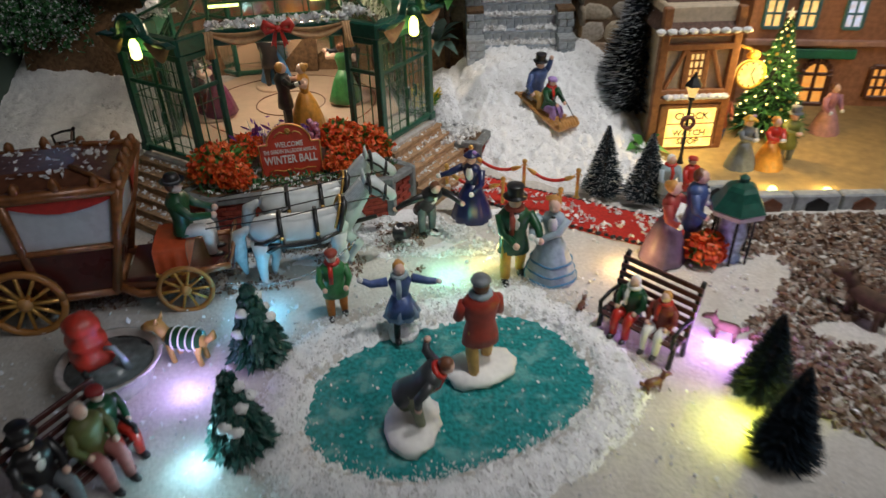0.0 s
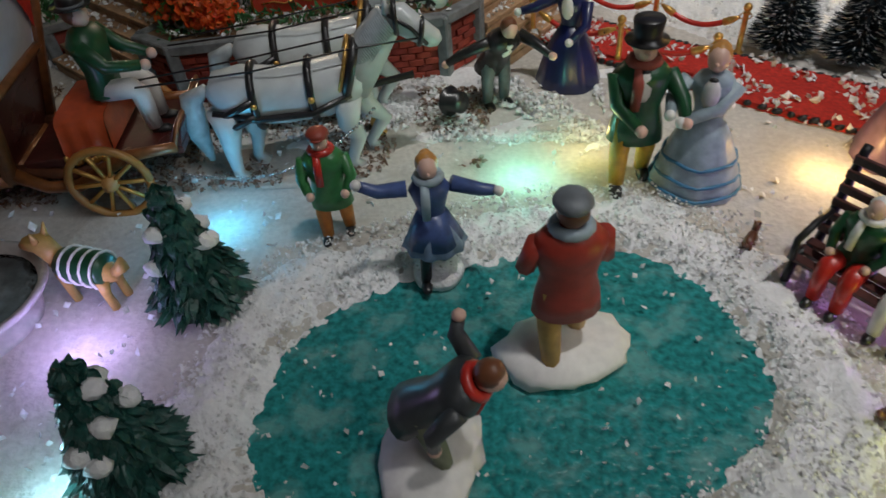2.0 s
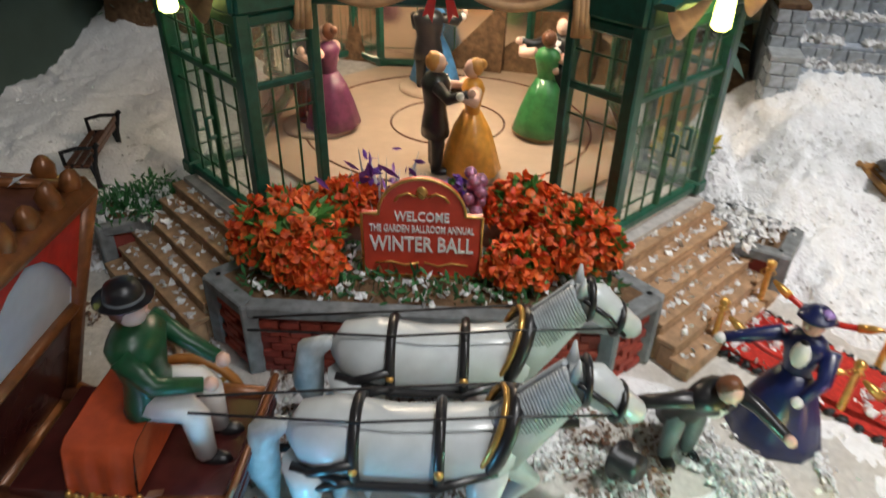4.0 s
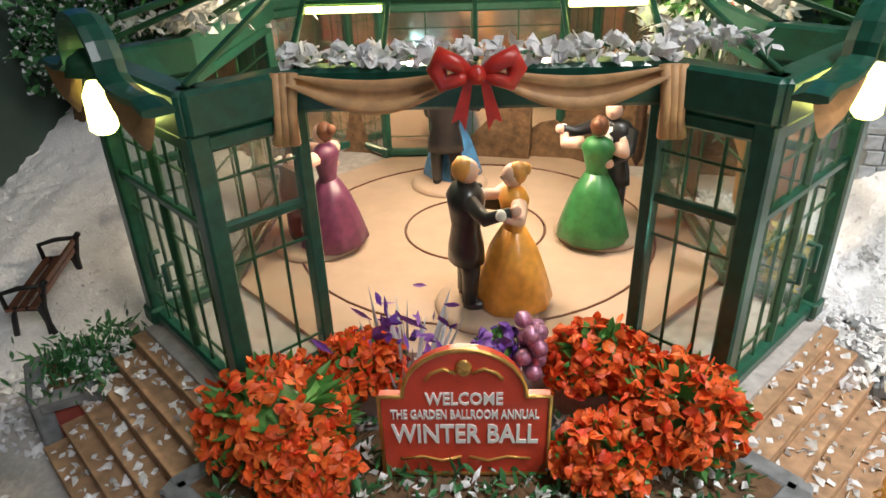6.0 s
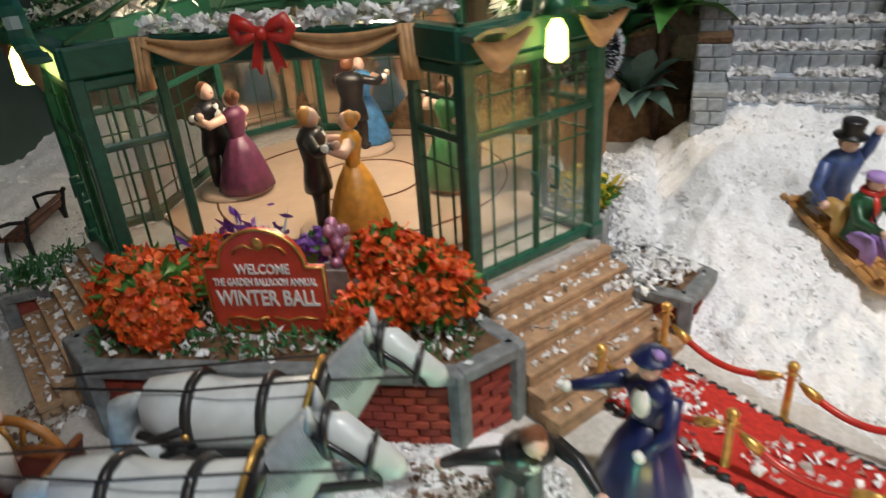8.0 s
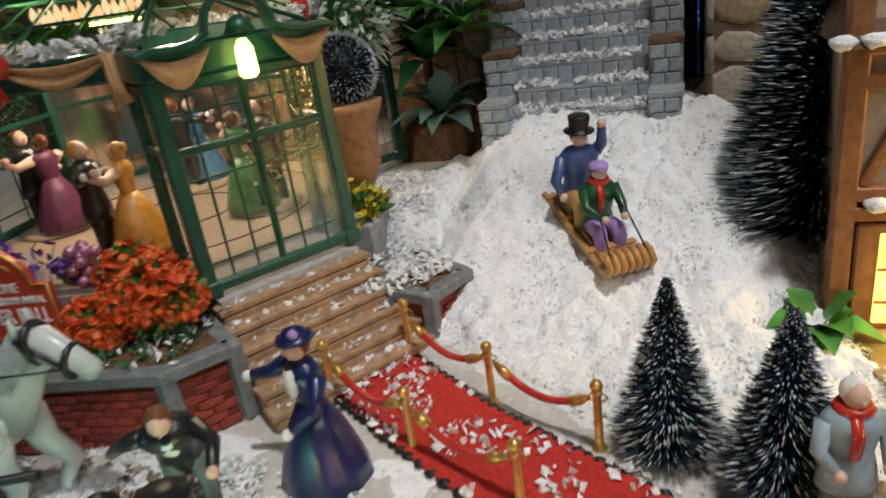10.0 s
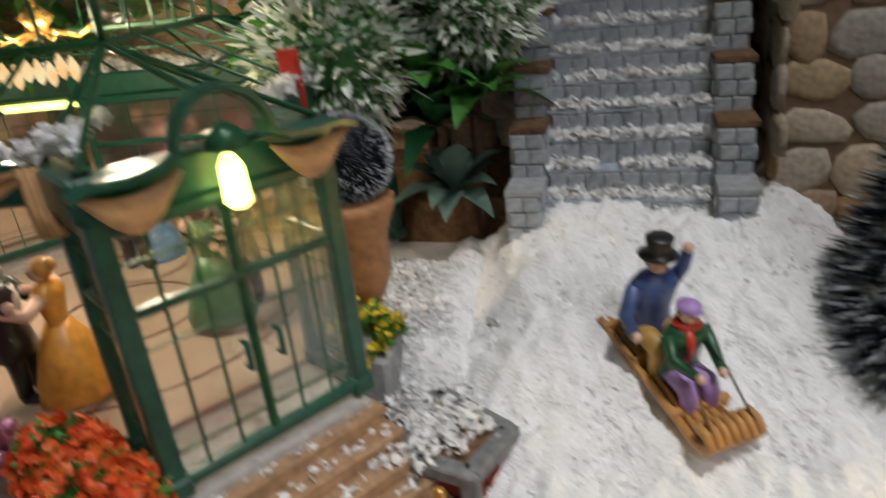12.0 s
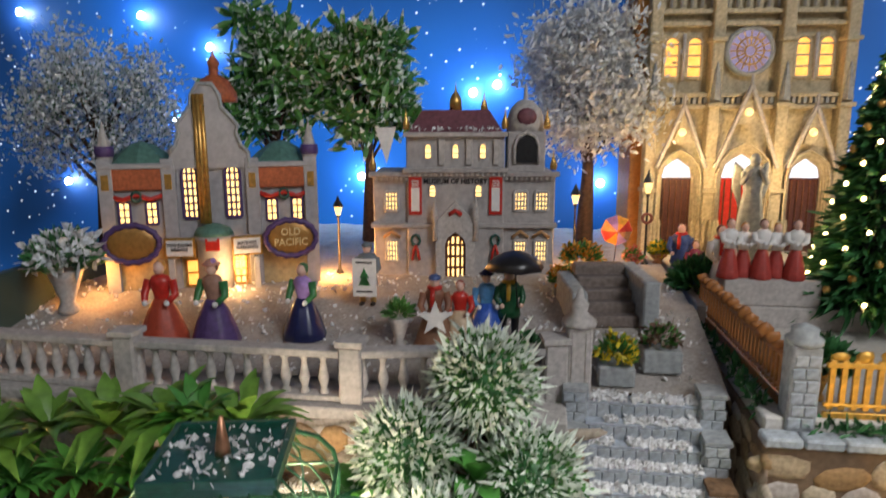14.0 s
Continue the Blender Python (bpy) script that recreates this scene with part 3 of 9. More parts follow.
def bar(g, a, b, w, mi=0):
    """A square bar from a to b."""
    a, b = Vector(a), Vector(b)
    d = b - a
    m = Matrix.Translation((a + b) / 2) @ d.to_track_quat("Z", "X").to_matrix().to_4x4()
    g.box((0, 0, 0), (w, w, d.length), mi, m=m, bev=w * 0.2)


def wall_bay(a, b, z0, z1, cols, doors=False, low=True, mirror=False):
    """One glazed bay from a to b: frame, glazing bars and glass."""
    a, b = Vector((*a, 0)), Vector((*b, 0))
    at = lambda u, z: a.lerp(b, u) + Vector((0, 0, z))
    zt = z0 + (z1 - z0) * 0.68
    for z, w in ((z0 + 0.003, 0.0042), (z1 - 0.003, 0.0046), (zt, 0.0028)):
        g = Geo()
        bar(g, at(0, z), at(1, z), w)
        part("bay_rail", g, GREEN, hall)
    for k in range(1, cols):
        w = 0.0026 if doors and k == cols // 2 else 0.0009
        g = Geo()
        bar(g, at(k / cols, z0 + 0.004), at(k / cols, z1 - 0.004), w)
        part("glazing_bar", g, LGREEN, hall)
    for z in ([z0 + 0.012] if low else []) + [zt - 0.011, (zt + z1) / 2]:
        g = Geo()
        bar(g, at(0.02, z), at(0.98, z), 0.0008)
        part("glazing_bar", g, LGREEN, hall)
    if doors:
        n = (b - a).cross(Vector((0, 0, 1))).normalized()
        for u in (0.42, 0.58):
            g = Geo()
            p = at(u, z0 + 0.03) + n * 0.003
            g.tube([p, p + n * 0.003, p + n * 0.003 + Vector((0, 0, 0.008)), p + Vector((0, 0, 0.008))], 0.0009, 6)
            part("door_handle", g, GREEN, hall)
    g = Geo()
    n = (b - a).cross(Vector((0, 0, 1))).normalized() * 0.0004
    g.add([at(0, z0) + n, at(1, z0) + n, at(1, z1) + n, at(0, z1) + n, at(0, z0) - n, at(1, z0) - n, at(1, z1) - n, at(0, z1) - n], [(0, 1, 2, 3), (7, 6, 5, 4)])
    p = part("mirror_pane" if mirror else "pane", g, MIRROR if mirror else GLASS, hall)
    p.visible_shadow = False


def post(p, w=0.0062, z1=EAVE):
    g = Geo()
    g.box((p[0], p[1], (F + z1) / 2), (w, w, z1 - F), rz=45)
    g.box((p[0], p[1], F + 0.003), (w * 1.35, w * 1.35, 0.006), rz=45)
    part("post", g, GREEN, hall)


eaves = []
for i in range(4):
    a, b = OCT[2 * i], OCT[2 * i + 1]
    nxt = OCT[(2 * i + 2) % 8]
    d = Vector((a[0] + b[0], a[1] + b[1])).normalized()
    o = Vector((d.x, d.y)) * 0.028
    pa, pb = (a[0] + o.x, a[1] + o.y), (b[0] + o.x, b[1] + o.y)
    for q in (a, b, pa, pb):
        post(q, 0.0056 if q in (pa, pb) else 0.004)
    back = i in (1, 2)
    wall_bay(pa, pb, F, EAVE, 6, doors=not back, mirror=back)
    wall_bay(a, pa, F, EAVE, 3, mirror=back)
    wall_bay(pb, b, F, EAVE, 3, mirror=back)
    if i < 3:
        wall_bay(b, nxt, F, EAVE, 4, mirror=(i in (1,)))
    eaves += [a, pa, pb, b]
    # eave beams of the porch
    for p, q in ((a, pa), (pa, pb), (pb, b), (b, nxt)):
        v = Vector(q) - Vector(p)
        c = (Vector(p) + Vector(q)) / 2
        g = Geo()
        g.box((c.x, c.y, EAVE + 0.005), (v.length + 0.005, 0.008, 0.011), rz=math.degrees(math.atan2(v.y, v.x)))
        part("eave_beam", g, GREEN, hall)
    if i in (1, 2):
        continue
    # curved hood with swags over the porch doors
    m = Matrix.Translation(((pa[0] + pb[0]) / 2 + d.x * 0.003, (pa[1] + pb[1]) / 2 + d.y * 0.003, EAVE + 0.008)) @ Matrix.Rotation(math.atan2(d.y, d.x) + math.pi / 2, 4, "Z")
    g = Geo()
    g.m = m
    arcpts = [(-0.037, -0.001), (-0.032, 0.0005), (-0.024, 0.0), (-0.0165, 0.001), (-0.0125, 0.003)]
    arcpts += [(0.0115 * math.cos(math.pi - k * math.pi / 10), 0.0035 + 0.0125 * math.sin(k * math.pi / 10)) for k in range(11)]
    arcpts += [(-x, z) for x, z in reversed(arcpts[:5])]
    vs, fs = [], []
    for k, (x, z) in enumerate(arcpts):
        x0, z0 = arcpts[max(k - 1, 0)]
        x1, z1 = arcpts[min(k + 1, len(arcpts) - 1)]
        nrm = Vector((-(z1 - z0), x1 - x0)).normalized() * 0.0021
        for y, e in ((-0.0095, 0.3), (-0.0095, 1.0), (-0.0075, 1.15), (-0.0045, 1.1), (-0.002, 0.5), (-0.002, 0.0), (-0.0075, 0.0)):
            vs.append((x + nrm.x * e, y, z + nrm.y * e))
    for k in range(len(arcpts) - 1):
        for e in range(7):
            fs.append((7 * k + e, 7 * k + (e + 1) % 7, 7 * k + 7 + (e + 1) % 7, 7 * k + 7 + e))
    fs += [tuple(range(7)), tuple(reversed(range(7 * (len(arcpts) - 1), 7 * len(arcpts))))]
    g.add(vs, fs)
    part("porch_hood", g, GREEN, hall, "dark green curved porch hood")
    for sgn in (-1, 1):
        g = Geo()
        g.m = m
        vs, fs = [], []
        for k in range(9):
            u = k / 8
            x = sgn * (0.012 + 0.024 * u)
            top = 0.0005 - 0.003 * math.sin(math.pi * u)
            vs += [(x, -0.0055, top), (x, -0.0085, top - 0.0085 * math.sin(math.pi * u) * 0.6), (x, -0.006, top - 0.0085 * math.sin(math.pi * u) - 0.001)]
        for k in range(8):
            for e in range(2):
                fs.append((3 * k + e, 3 * k + 3 + e, 3 * k + 4 + e, 3 * k + 1 + e))
        g.add(vs, fs, 0, True)
        part("swag", g, OCHRE, hall, "ochre draped swag")
    g = Geo()
    g.m = m @ pose(0, -0.007, -0.004)
    g.lathe([(0.0022, -0.0085), (0.0037, -0.007), (0.0033, 0.002), (0.0016, 0.005)], 8)
    lit = part("porch_lamp", g, LANTERN, hall, "glowing pale green porch lantern")
    g = Geo()
    g.m = m @ pose(0, -0.007, 0.003)
    g.lathe([(0.006, 0), (0.0045, 0.004), (0.001, 0.006)], 8)
    part("lamp_cap", g, LGREEN, hall)

# sloping glass roof up to the lantern
LB, LT, LW = 0.150, 0.200, 0.047
corner = [(LW, -LW), (LW, LW), (-LW, LW), (-LW, -LW)]


def roof_pane(ps):
    g = Geo()
    g.add(ps, [tuple(range(len(ps)))])
    p = part("roof_pane", g, DOMEGLASS, hall)
    p.visible_shadow = False


def roof_bar(p, q, w=0.0016):
    g = Geo()
    bar(g, p, q, w)
    part("roof_bar", g, LGREEN, hall)


ez = EAVE + 0.011
for i in range(4):
    a, pa, pb, b = eaves[4 * i:4 * i + 4]
    nx_ = eaves[(4 * i + 4) % 16]
    c = corner[i]
    C = (c[0], c[1], LB)
    A, PA, PB, B, N = [(p[0], p[1], ez) for p in (a, pa, pb, b, nx_)]
    c2 = corner[(i + 1) % 4]
    C2 = (c2[0], c2[1], LB)
    mid = ((PA[0] + PB[0]) / 2, (PA[1] + PB[1]) / 2, ez + 0.012)
    for tri in ((A, PA, C), (PA, mid, C), (mid, PB, C), (PB, B, C)):
        roof_pane(tri)
    roof_pane((B, N, C2, C))
    for p, q in ((A, C), (PA, C), (PB, C), (B, C), (mid, C)):
        roof_bar(p, q)
    roof_bar(Vector(B).lerp(Vector(C), 0.5), Vector(N).lerp(Vector(C2), 0.5), 0.0013)
    for u in (0.25, 0.5, 0.75):
        roof_bar(Vector(B).lerp(Vector(N), u), Vector(C).lerp(Vector(C2), u), 0.0012)
# lantern with bowed ribs
for i in range(4):
    c, c2 = Vector(corner[i]), Vector(corner[(i + 1) % 4])
    roof_bar((*c, LB), (*c2, LB), 0.0024)
    prof = [(1.0, LB), (1.02, LB + 0.014), (0.97, LB + 0.028), (0.82, LB + 0.04), (0.56, LT)]
    for u in (0, 0.2, 0.4, 0.6, 0.8):
        g = Geo()
        p = c.lerp(c2, u)
        g.tube([(p.x * s, p.y * s, z) for s, z in prof], 0.0006 if u else 0.0013, 6)
        part("lantern_rib", g, LGREEN, hall)
    roof_bar((*(c * 1.01), LB + 0.02), (*(c2 * 1.01), LB + 0.02), 0.0018)
    g = Geo()
    vs = [(p.x * s * 0.995, p.y * s * 0.995, z) for s, z in prof for p in (c, c2)]
    g.add(vs, [(2 * k, 2 * k + 1, 2 * k + 3, 2 * k + 2) for k in range(4)], 0, True)
    p = part("lantern_pane", g, DOMEGLASS, hall)
    p.visible_shadow = False
g = Geo()
g.prism([(0.029, -0.029), (0.029, 0.029), (-0.029, 0.029), (-0.029, -0.029)], LT - 0.003, LT + 0.002)
for s in (-1, 1):
    g.box((0, s * 0.028, LT + 0.003), (0.058, 0.003, 0.004))
    g.box((s * 0.028, 0, LT + 0.003), (0.003, 0.058, 0.004))
part("lantern_cap", g, GREEN, hall, "dark green lantern cap with snow")
g = Geo()
g.lathe([(0.0038, LT + 0.002), (0.0034, LT + 0.006), (0.0012, LT + 0.020), (0.0, LT + 0.021)], 12)
part("finial", g, COPPER, hall, "copper spike finial")
# chandelier
g = Geo()
g.tube([(0, 0, LT - 0.004), (0, 0, LB + 0.012)], 0.0012, 6)
g.lathe([(0.002, LB + 0.012), (0.006, LB + 0.008), (0.002, LB + 0.002)], 10)
for k in range(8):
    w = k * math.pi / 4
    g.tube([(0, 0, LB + 0.004), (0.014 * math.cos(w), 0.014 * math.sin(w), LB + 0.000), (0.02 * math.cos(w), 0.02 * math.sin(w), LB + 0.004)], 0.0006, 5)
part("chandelier", g, GOLD, hall, "brass chandelier with glass drops")
# the drops emit light themselves, in place of sparkle from the bulbs
DROPS = glow("glowing_crystal", (1.0, 0.8, 0.48), 0.9)
for k in range(14):
    g = Geo()
    x = -0.026 + 0.004 * k
    g.lathe([(0.0004, 0), (0.0019, -0.004), (0.0013, -0.007), (0, -0.0085)], 8, c=(x, -0.03, LB - 0.003 - 0.001 * (k % 3)))
    part("crystal_drop", g, DROPS, hall)
for u in (-0.036, 0.036):
    g = Geo()
    g.box((u, -0.0695, (ez + LB) / 2 - 0.002), (0.021, 0.0022, 0.0016))
    part("strip_light", g, LANTERN, hall, "small bright strip light under the roof")
# valance drapes and bow over the open front
for sgn in (-1, 1):
    g = Geo()
    vs, fs = [], []
    for k in range(15):
        u = k / 14
        x = sgn * (0.004 + 0.042 * u)
        sag = 0.0068 * math.sin(math.pi * u)
        for e in range(6):
            w = e / 5
            vs.append((x, -0.0985 - 0.002 * math.sin(w * 9 + 0.5) - 0.002 * w, EAVE + 0.0105 - 0.3 * sag - w * (0.003 + sag * 0.8)))
    for k in range(14):
        for e in range(5):
            fs.append((6 * k + e, 6 * k + 6 + e, 6 * k + 7 + e, 6 * k + 1 + e))
    g.add(vs, fs, 0, True)
    part("valance", g, OCHRE, hall, "beige draped valance")
    g = Geo()
    for e in range(3):
        g.tube([(sgn * (0.045 + 0.002 * e), -0.099, EAVE + 0.0105), (sgn * (0.046 + 0.0018 * e), -0.1, EAVE + 0.001 - 0.002 * e), (sgn * (0.0465 + 0.002 * e), -0.0995, EAVE - 0.0075)], [0.0016, 0.0014, 0.0018], 6)
    part("drape_tail", g, OCHRE, hall)
g = Geo()
BZ = EAVE + 0.0105
for sgn in (-1, 1):
    # a puffed loop and a notched tail on each side of the knot
    g.tube([(sgn * 0.001, -0.104, BZ), (sgn * 0.0045, -0.1055, BZ + 0.0026), (sgn * 0.0082, -0.1045, BZ + 0.0042), (sgn * 0.0094, -0.104, BZ + 0.0012), (sgn * 0.0078, -0.1045, BZ - 0.0022), (sgn * 0.004, -0.1055, BZ - 0.0008), (sgn * 0.001, -0.104, BZ)], [0.0012, 0.0021, 0.0026, 0.0026, 0.0022, 0.0017, 0.0012], 8)
    g.prism([(sgn * 0.0008, BZ - 0.001), (sgn * 0.0028, BZ - 0.0015), (sgn * 0.0062, BZ - 0.0118), (sgn * 0.0042, BZ - 0.0108), (sgn * 0.0028, BZ - 0.0138)], -0.1045, -0.1025, axis="y")
g.ball((0, -0.1052, BZ), 0.0024, 0)
part("bow", g, RED, hall, "big red ribbon bow")

# snow lying on the eaves
rng = np.random.default_rng(3)
pts = []
for i in range(4):
    b, nxt = Vector(OCT[2 * i + 1]), Vector(OCT[(2 * i + 2) % 8])
    for k in range(330):
        p = b.lerp(nxt, rng.uniform()) * rng.uniform(0.985, 1.045)
        pts.append((p.x, p.y, ez + rng.uniform(0, 0.005)))
    a, pa, pb = [Vector(q) for q in eaves[4 * i:4 * i + 3]]
    for k in range(110):
        p = (pa.lerp(Vector(corner[i]), rng.uniform() ** 2)).lerp(a, rng.uniform())
        pts.append((p.x, p.y, ez + 0.002 + 0.02 * max(0, 1 - (p - pa).length / 0.05) * 0.1 + rng.uniform(0, 0.004)))
for k in range(150):
    pts.append((rng.uniform(-0.029, 0.029), rng.uniform(-0.029, 0.029), LT + 0.003))
me = flake_mesh("roof_snow", pts, 0.0022, FLAKE, rng)
tagged(share("roof_snow", me, hall, Matrix()), "white snow flakes on the eaves", kind="stuff")

# ---------- porch steps, planters ----------
def porch_steps(angle):
    st = thing("porch_steps", "tan wooden porch steps strewn with snow flakes", "steps", HALL @ Matrix.Rotation(radians(angle), 4, "Z"), "porch steps")
    for k in range(6):
        g = Geo()
        g.box((0, -(0.1295 + 0.0072 * k + 0.0036), (F - 0.004 - 0.0058 * k) / 2 - 0.004), (0.066 + 0.001 * k, 0.0072, F - 0.004 - 0.0058 * k + 0.004))
        g.box((0, -(0.1295 + 0.0072 * k + 0.003), F - 0.0045 - 0.0058 * k), (0.068 + 0.001 * k, 0.0088, 0.0022))
        part("step", g, WOODSTEP, st)


porch_steps(45)
porch_steps(-45)


PLANTSTONE = mat("planter_stone", (0.21, 0.22, 0.225), 0.8, var=0.3, scale=220, bump=0.6, col2=(0.12, 0.13, 0.13))


def planter(name, poly, top, label, brick_sides):
    """A planter with a grey cap, brick courses on the named sides, and soil."""
    pl = thing(name, label, "planter", HALL, "planters by the ballroom")
    g = Geo()
    g.prism(poly, -0.006, top - 0.004)
    part("core", g, MORTAR, pl)
    n = len(poly)
    for i in range(n):
        p, q = Vector(poly[i]), Vector(poly[(i + 1) % n])
        v, c = q - p, (p + q) / 2
        g = Geo()
        g.box((c.x, c.y, top - 0.0035), (v.length, 0.0065, 0.005), rz=math.degrees(math.atan2(v.y, v.x)))
        part("cap", g, PLANTSTONE, pl, "grey stone coping")
        g = Geo()
        g.box((p.x, p.y, top / 2 - 0.003), (0.006, 0.006, top + 0.003), rz=math.degrees(math.atan2(v.y, v.x)) + 20)
        part("corner_pier", g, PLANTSTONE, pl)
    g = Geo()
    c = sum((Vector(p) for p in poly), Vector((0, 0))) / n
    g.prism([((p[0] - c.x) * 0.95 + c.x, (p[1] - c.y) * 0.92 + c.y) for p in poly], top - 0.005, top - 0.0015)
    part("soil", g, EARTH, pl)
    bm_ = None
    for i in brick_sides:
        p, q = Vector(poly[i]), Vector(poly[(i + 1) % n])
        v = q - p
        nrm = Vector((v.y, -v.x)).normalized()
        L = v.length - 0.006
        rows = int((top - 0.004) / 0.0034)
        cols = max(int(L / 0.0072), 1)
        bl = L / cols
        g = Geo()
        g.box((0, 0, 0), (bl * 0.93, 0.0016, 0.0030), bev=0.0003)
        bm_ = g.mesh("brick", BRICK)
        for r in range(rows):
            for k in range(cols + (r % 2)):
                u = 0.003 + bl * (k + (0.5 if r % 2 == 0 else 0.0))
                if r % 2 and k in (0, cols):
                    continue
                s = p + v.normalized() * u + nrm * (0.0006 + 0.0003 * ((k * 7 + r * 3) % 3))
                share("brick", bm_, pl, pose(s.x, s.y, -0.004 + 0.0034 * (r + 0.5), 0, 0, math.degrees(math.atan2(v.y, v.x))))
    return pl


FRONT = [(-0.064, -0.152), (0.064, -0.152), (0.082, -0.136), (0.060, -0.112), (-0.060, -0.112), (-0.082, -0.136)]
planter("front_planter", FRONT, 0.028, "red brick planter with grey coping before the ballroom", (0, 1, 5))
planter("side_planter", [(0.131, -0.084), (0.147, -0.092), (0.160, -0.072), (0.136, -0.048), (0.124, -0.064)], 0.02, "small brick side planter covered in snow", (0, 1))
planter("side_planter", [(-0.147, -0.092), (-0.131, -0.084), (-0.124, -0.064), (-0.136, -0.048), (-0.160, -0.072)], 0.02, "small brick side planter with greenery beside the bench", (0,))
# ---------- the grand stairs ----------
stairs = thing("stairs", "grey stone stairs covered in snow flakes", "stairs", kind="structure")
NS = 11
ris = Geo()
ris.box((0, 0, 0), (0.0073, 0.0016, 0.009), bev=0.0004)
RISER = ris.mesh("riser_block", GREYBLOCK)
for k in range(NS):
    z = 0.05 + 0.0111 * (k + 1)
    y = 0.645 + 0.0085 * k
    g = Geo()
    g.box((0.068, y + 0.006, z - 0.006), (0.07, 0.0125, 0.0125))
    part("step", g, STAIRSTONE, stairs)
    g = Geo()
    g.box((0.068, y + 0.0045, z + 0.0003), (0.072, 0.0115, 0.0018))
    part("tread", g, STAIRSTONE, stairs)
    for e in range(9):
        share("riser_block", RISER, stairs, pose(0.068 + 0.0078 * (e - 4) + (0.0012 if k % 2 else -0.0012), y - 0.0007, z - 0.0055))
core = Geo()
core.add([(x, v[0], v[1]) for x in (0.034, 0.102) for v in ((0.65, -0.01), (0.76, -0.01), (0.76, 0.165), (0.745, 0.165), (0.652, 0.045))], [(4, 3, 2, 1, 0), (5, 6, 7, 8, 9), (0, 1, 6, 5), (1, 2, 7, 6), (2, 3, 8, 7), (3, 4, 9, 8), (4, 0, 5, 9)])
part("stair_core", core, STONE, stairs)
blk = Geo()
blk.box((0, 0, 0), (0.0068, 0.0022, 0.0062), bev=0.0005)
BLK = blk.mesh("block", GREYBLOCK)
blk2 = Geo()
blk2.box((0, 0, 0), (0.0022, 0.0066, 0.0062), bev=0.0005)
BLK2 = blk2.mesh("block", GREYBLOCK)
for x in (0.0255, 0.1105):
    for k in range(6):
        y, top = 0.642 + 0.0185 * k, 0.068 + 0.0225 * k
        low = max(0.0, top - 0.06)
        if x < 0.05:
            low = max(0.0, top - 0.1)
        g = Geo()
        g.box((x, y, (low + top) / 2), (0.0145, 0.0185, top - low))
        part("side_pier", g, STONE, stairs)
        g = Geo()
        g.box((x, y, top + 0.001), (0.0165, 0.02, 0.003))
        part("pier_cap", g, EARTH if k in (1, 2, 3) else STONE, stairs)
        for r in range(3):
            for u in (-1, 1):
                share("block", BLK, stairs, pose(x + u * 0.0036 + (0.0008 if r % 2 else -0.0008), y - 0.0094, top - 0.004 - 0.0068 * r))
        face = -1 if x < 0.05 else 1
        for r in range(4 if x < 0.05 else 2):
            for u in (-1, 1):
                share("block", BLK2, stairs, pose(x + (0.0074 if x < 0.05 else -0.0074) * (1), y + u * 0.004, top - 0.004 - 0.0068 * r))
                if x < 0.05:
                    share("block", BLK2, stairs, pose(x - 0.0074, y + u * 0.004, top - 0.004 - 0.0068 * r))
rng = np.random.default_rng(11)
pts = []
for k in range(NS):
    n = 640 + 90 * (k % 3)
    z, y = 0.05 + 0.0111 * (k + 1), 0.645 + 0.0085 * k
    x = 0.034 + 0.068 * rng.beta(0.9, 0.9, n)
    keep = np.array([noise.noise(Vector((a * 90, k * 1.7, 0))) > -0.32 for a in x])
    pts += [(a, y + rng.uniform(-0.001, 0.009), z + 0.0015 + abs(rng.normal()) * 0.0012) for a in x[keep]]
me = flake_mesh("stair_snow", pts, 0.0023, FLAKE, rng)
tagged(share("stair_snow", me, stairs, Matrix()), "white snow flakes on the treads", kind="stuff")


# ---------- field stones on the church terrace wall ----------
def stone_mesh(seed, w, h):
    r = random.Random(seed)
    k = 9
    ring = []
    for i in range(k):
        a = 2 * math.pi * i / k
        ca, sa = math.cos(a), math.sin(a)
        s = 1 / max(abs(ca) ** 2.5 + abs(sa) ** 2.5, 0.2) ** (1 / 2.5)
        ring.append((ca * s * w / 2 * r.uniform(0.8, 1.06), sa * s * h / 2 * r.uniform(0.8, 1.06)))
    g = Geo()
    vs = [(x, 0, z) for x, z in ring] + [(x * 0.96, -0.0028, z * 0.95) for x, z in ring] + [(x * 0.72, -0.0036 * r.uniform(0.8, 1.2), z * 0.7) for x, z in ring] + [(0, -0.0042, 0)]
    fs = []
    for lv in range(2):
        for i in range(k):
            j = (i + 1) % k
            fs.append((lv * k + i, lv * k + j, (lv + 1) * k + j, (lv + 1) * k + i))
    fs += [(2 * k + i, 2 * k + (i + 1) % k, 3 * k) for i in range(k)]
    g.add(vs, fs, 0, True)
    return g.mesh("stone", ROCKS)


def stone_face(parent, origin, rz, length, height, seed, size=0.022):
    r = random.Random(seed)
    z = 0.0
    while z < height - 0.006:
        h = min(r.uniform(0.6, 1.0) * size, height - z)
        u = -r.uniform(0, 0.01)
        while u < length:
            w = r.uniform(0.65, 1.6) * size
            zz = z + h / 2 + r.uniform(-0.003, 0.003)
            share("stone", stone_mesh(r.randint(0, 10 ** 6), w * 1.12, h * r.uniform(1.0, 1.4)), parent, pose(*origin, 0, 0, rz) @ pose(u + w / 2, 0, zz, 0, r.uniform(-14, 14), 0))
            u += w
        z += h


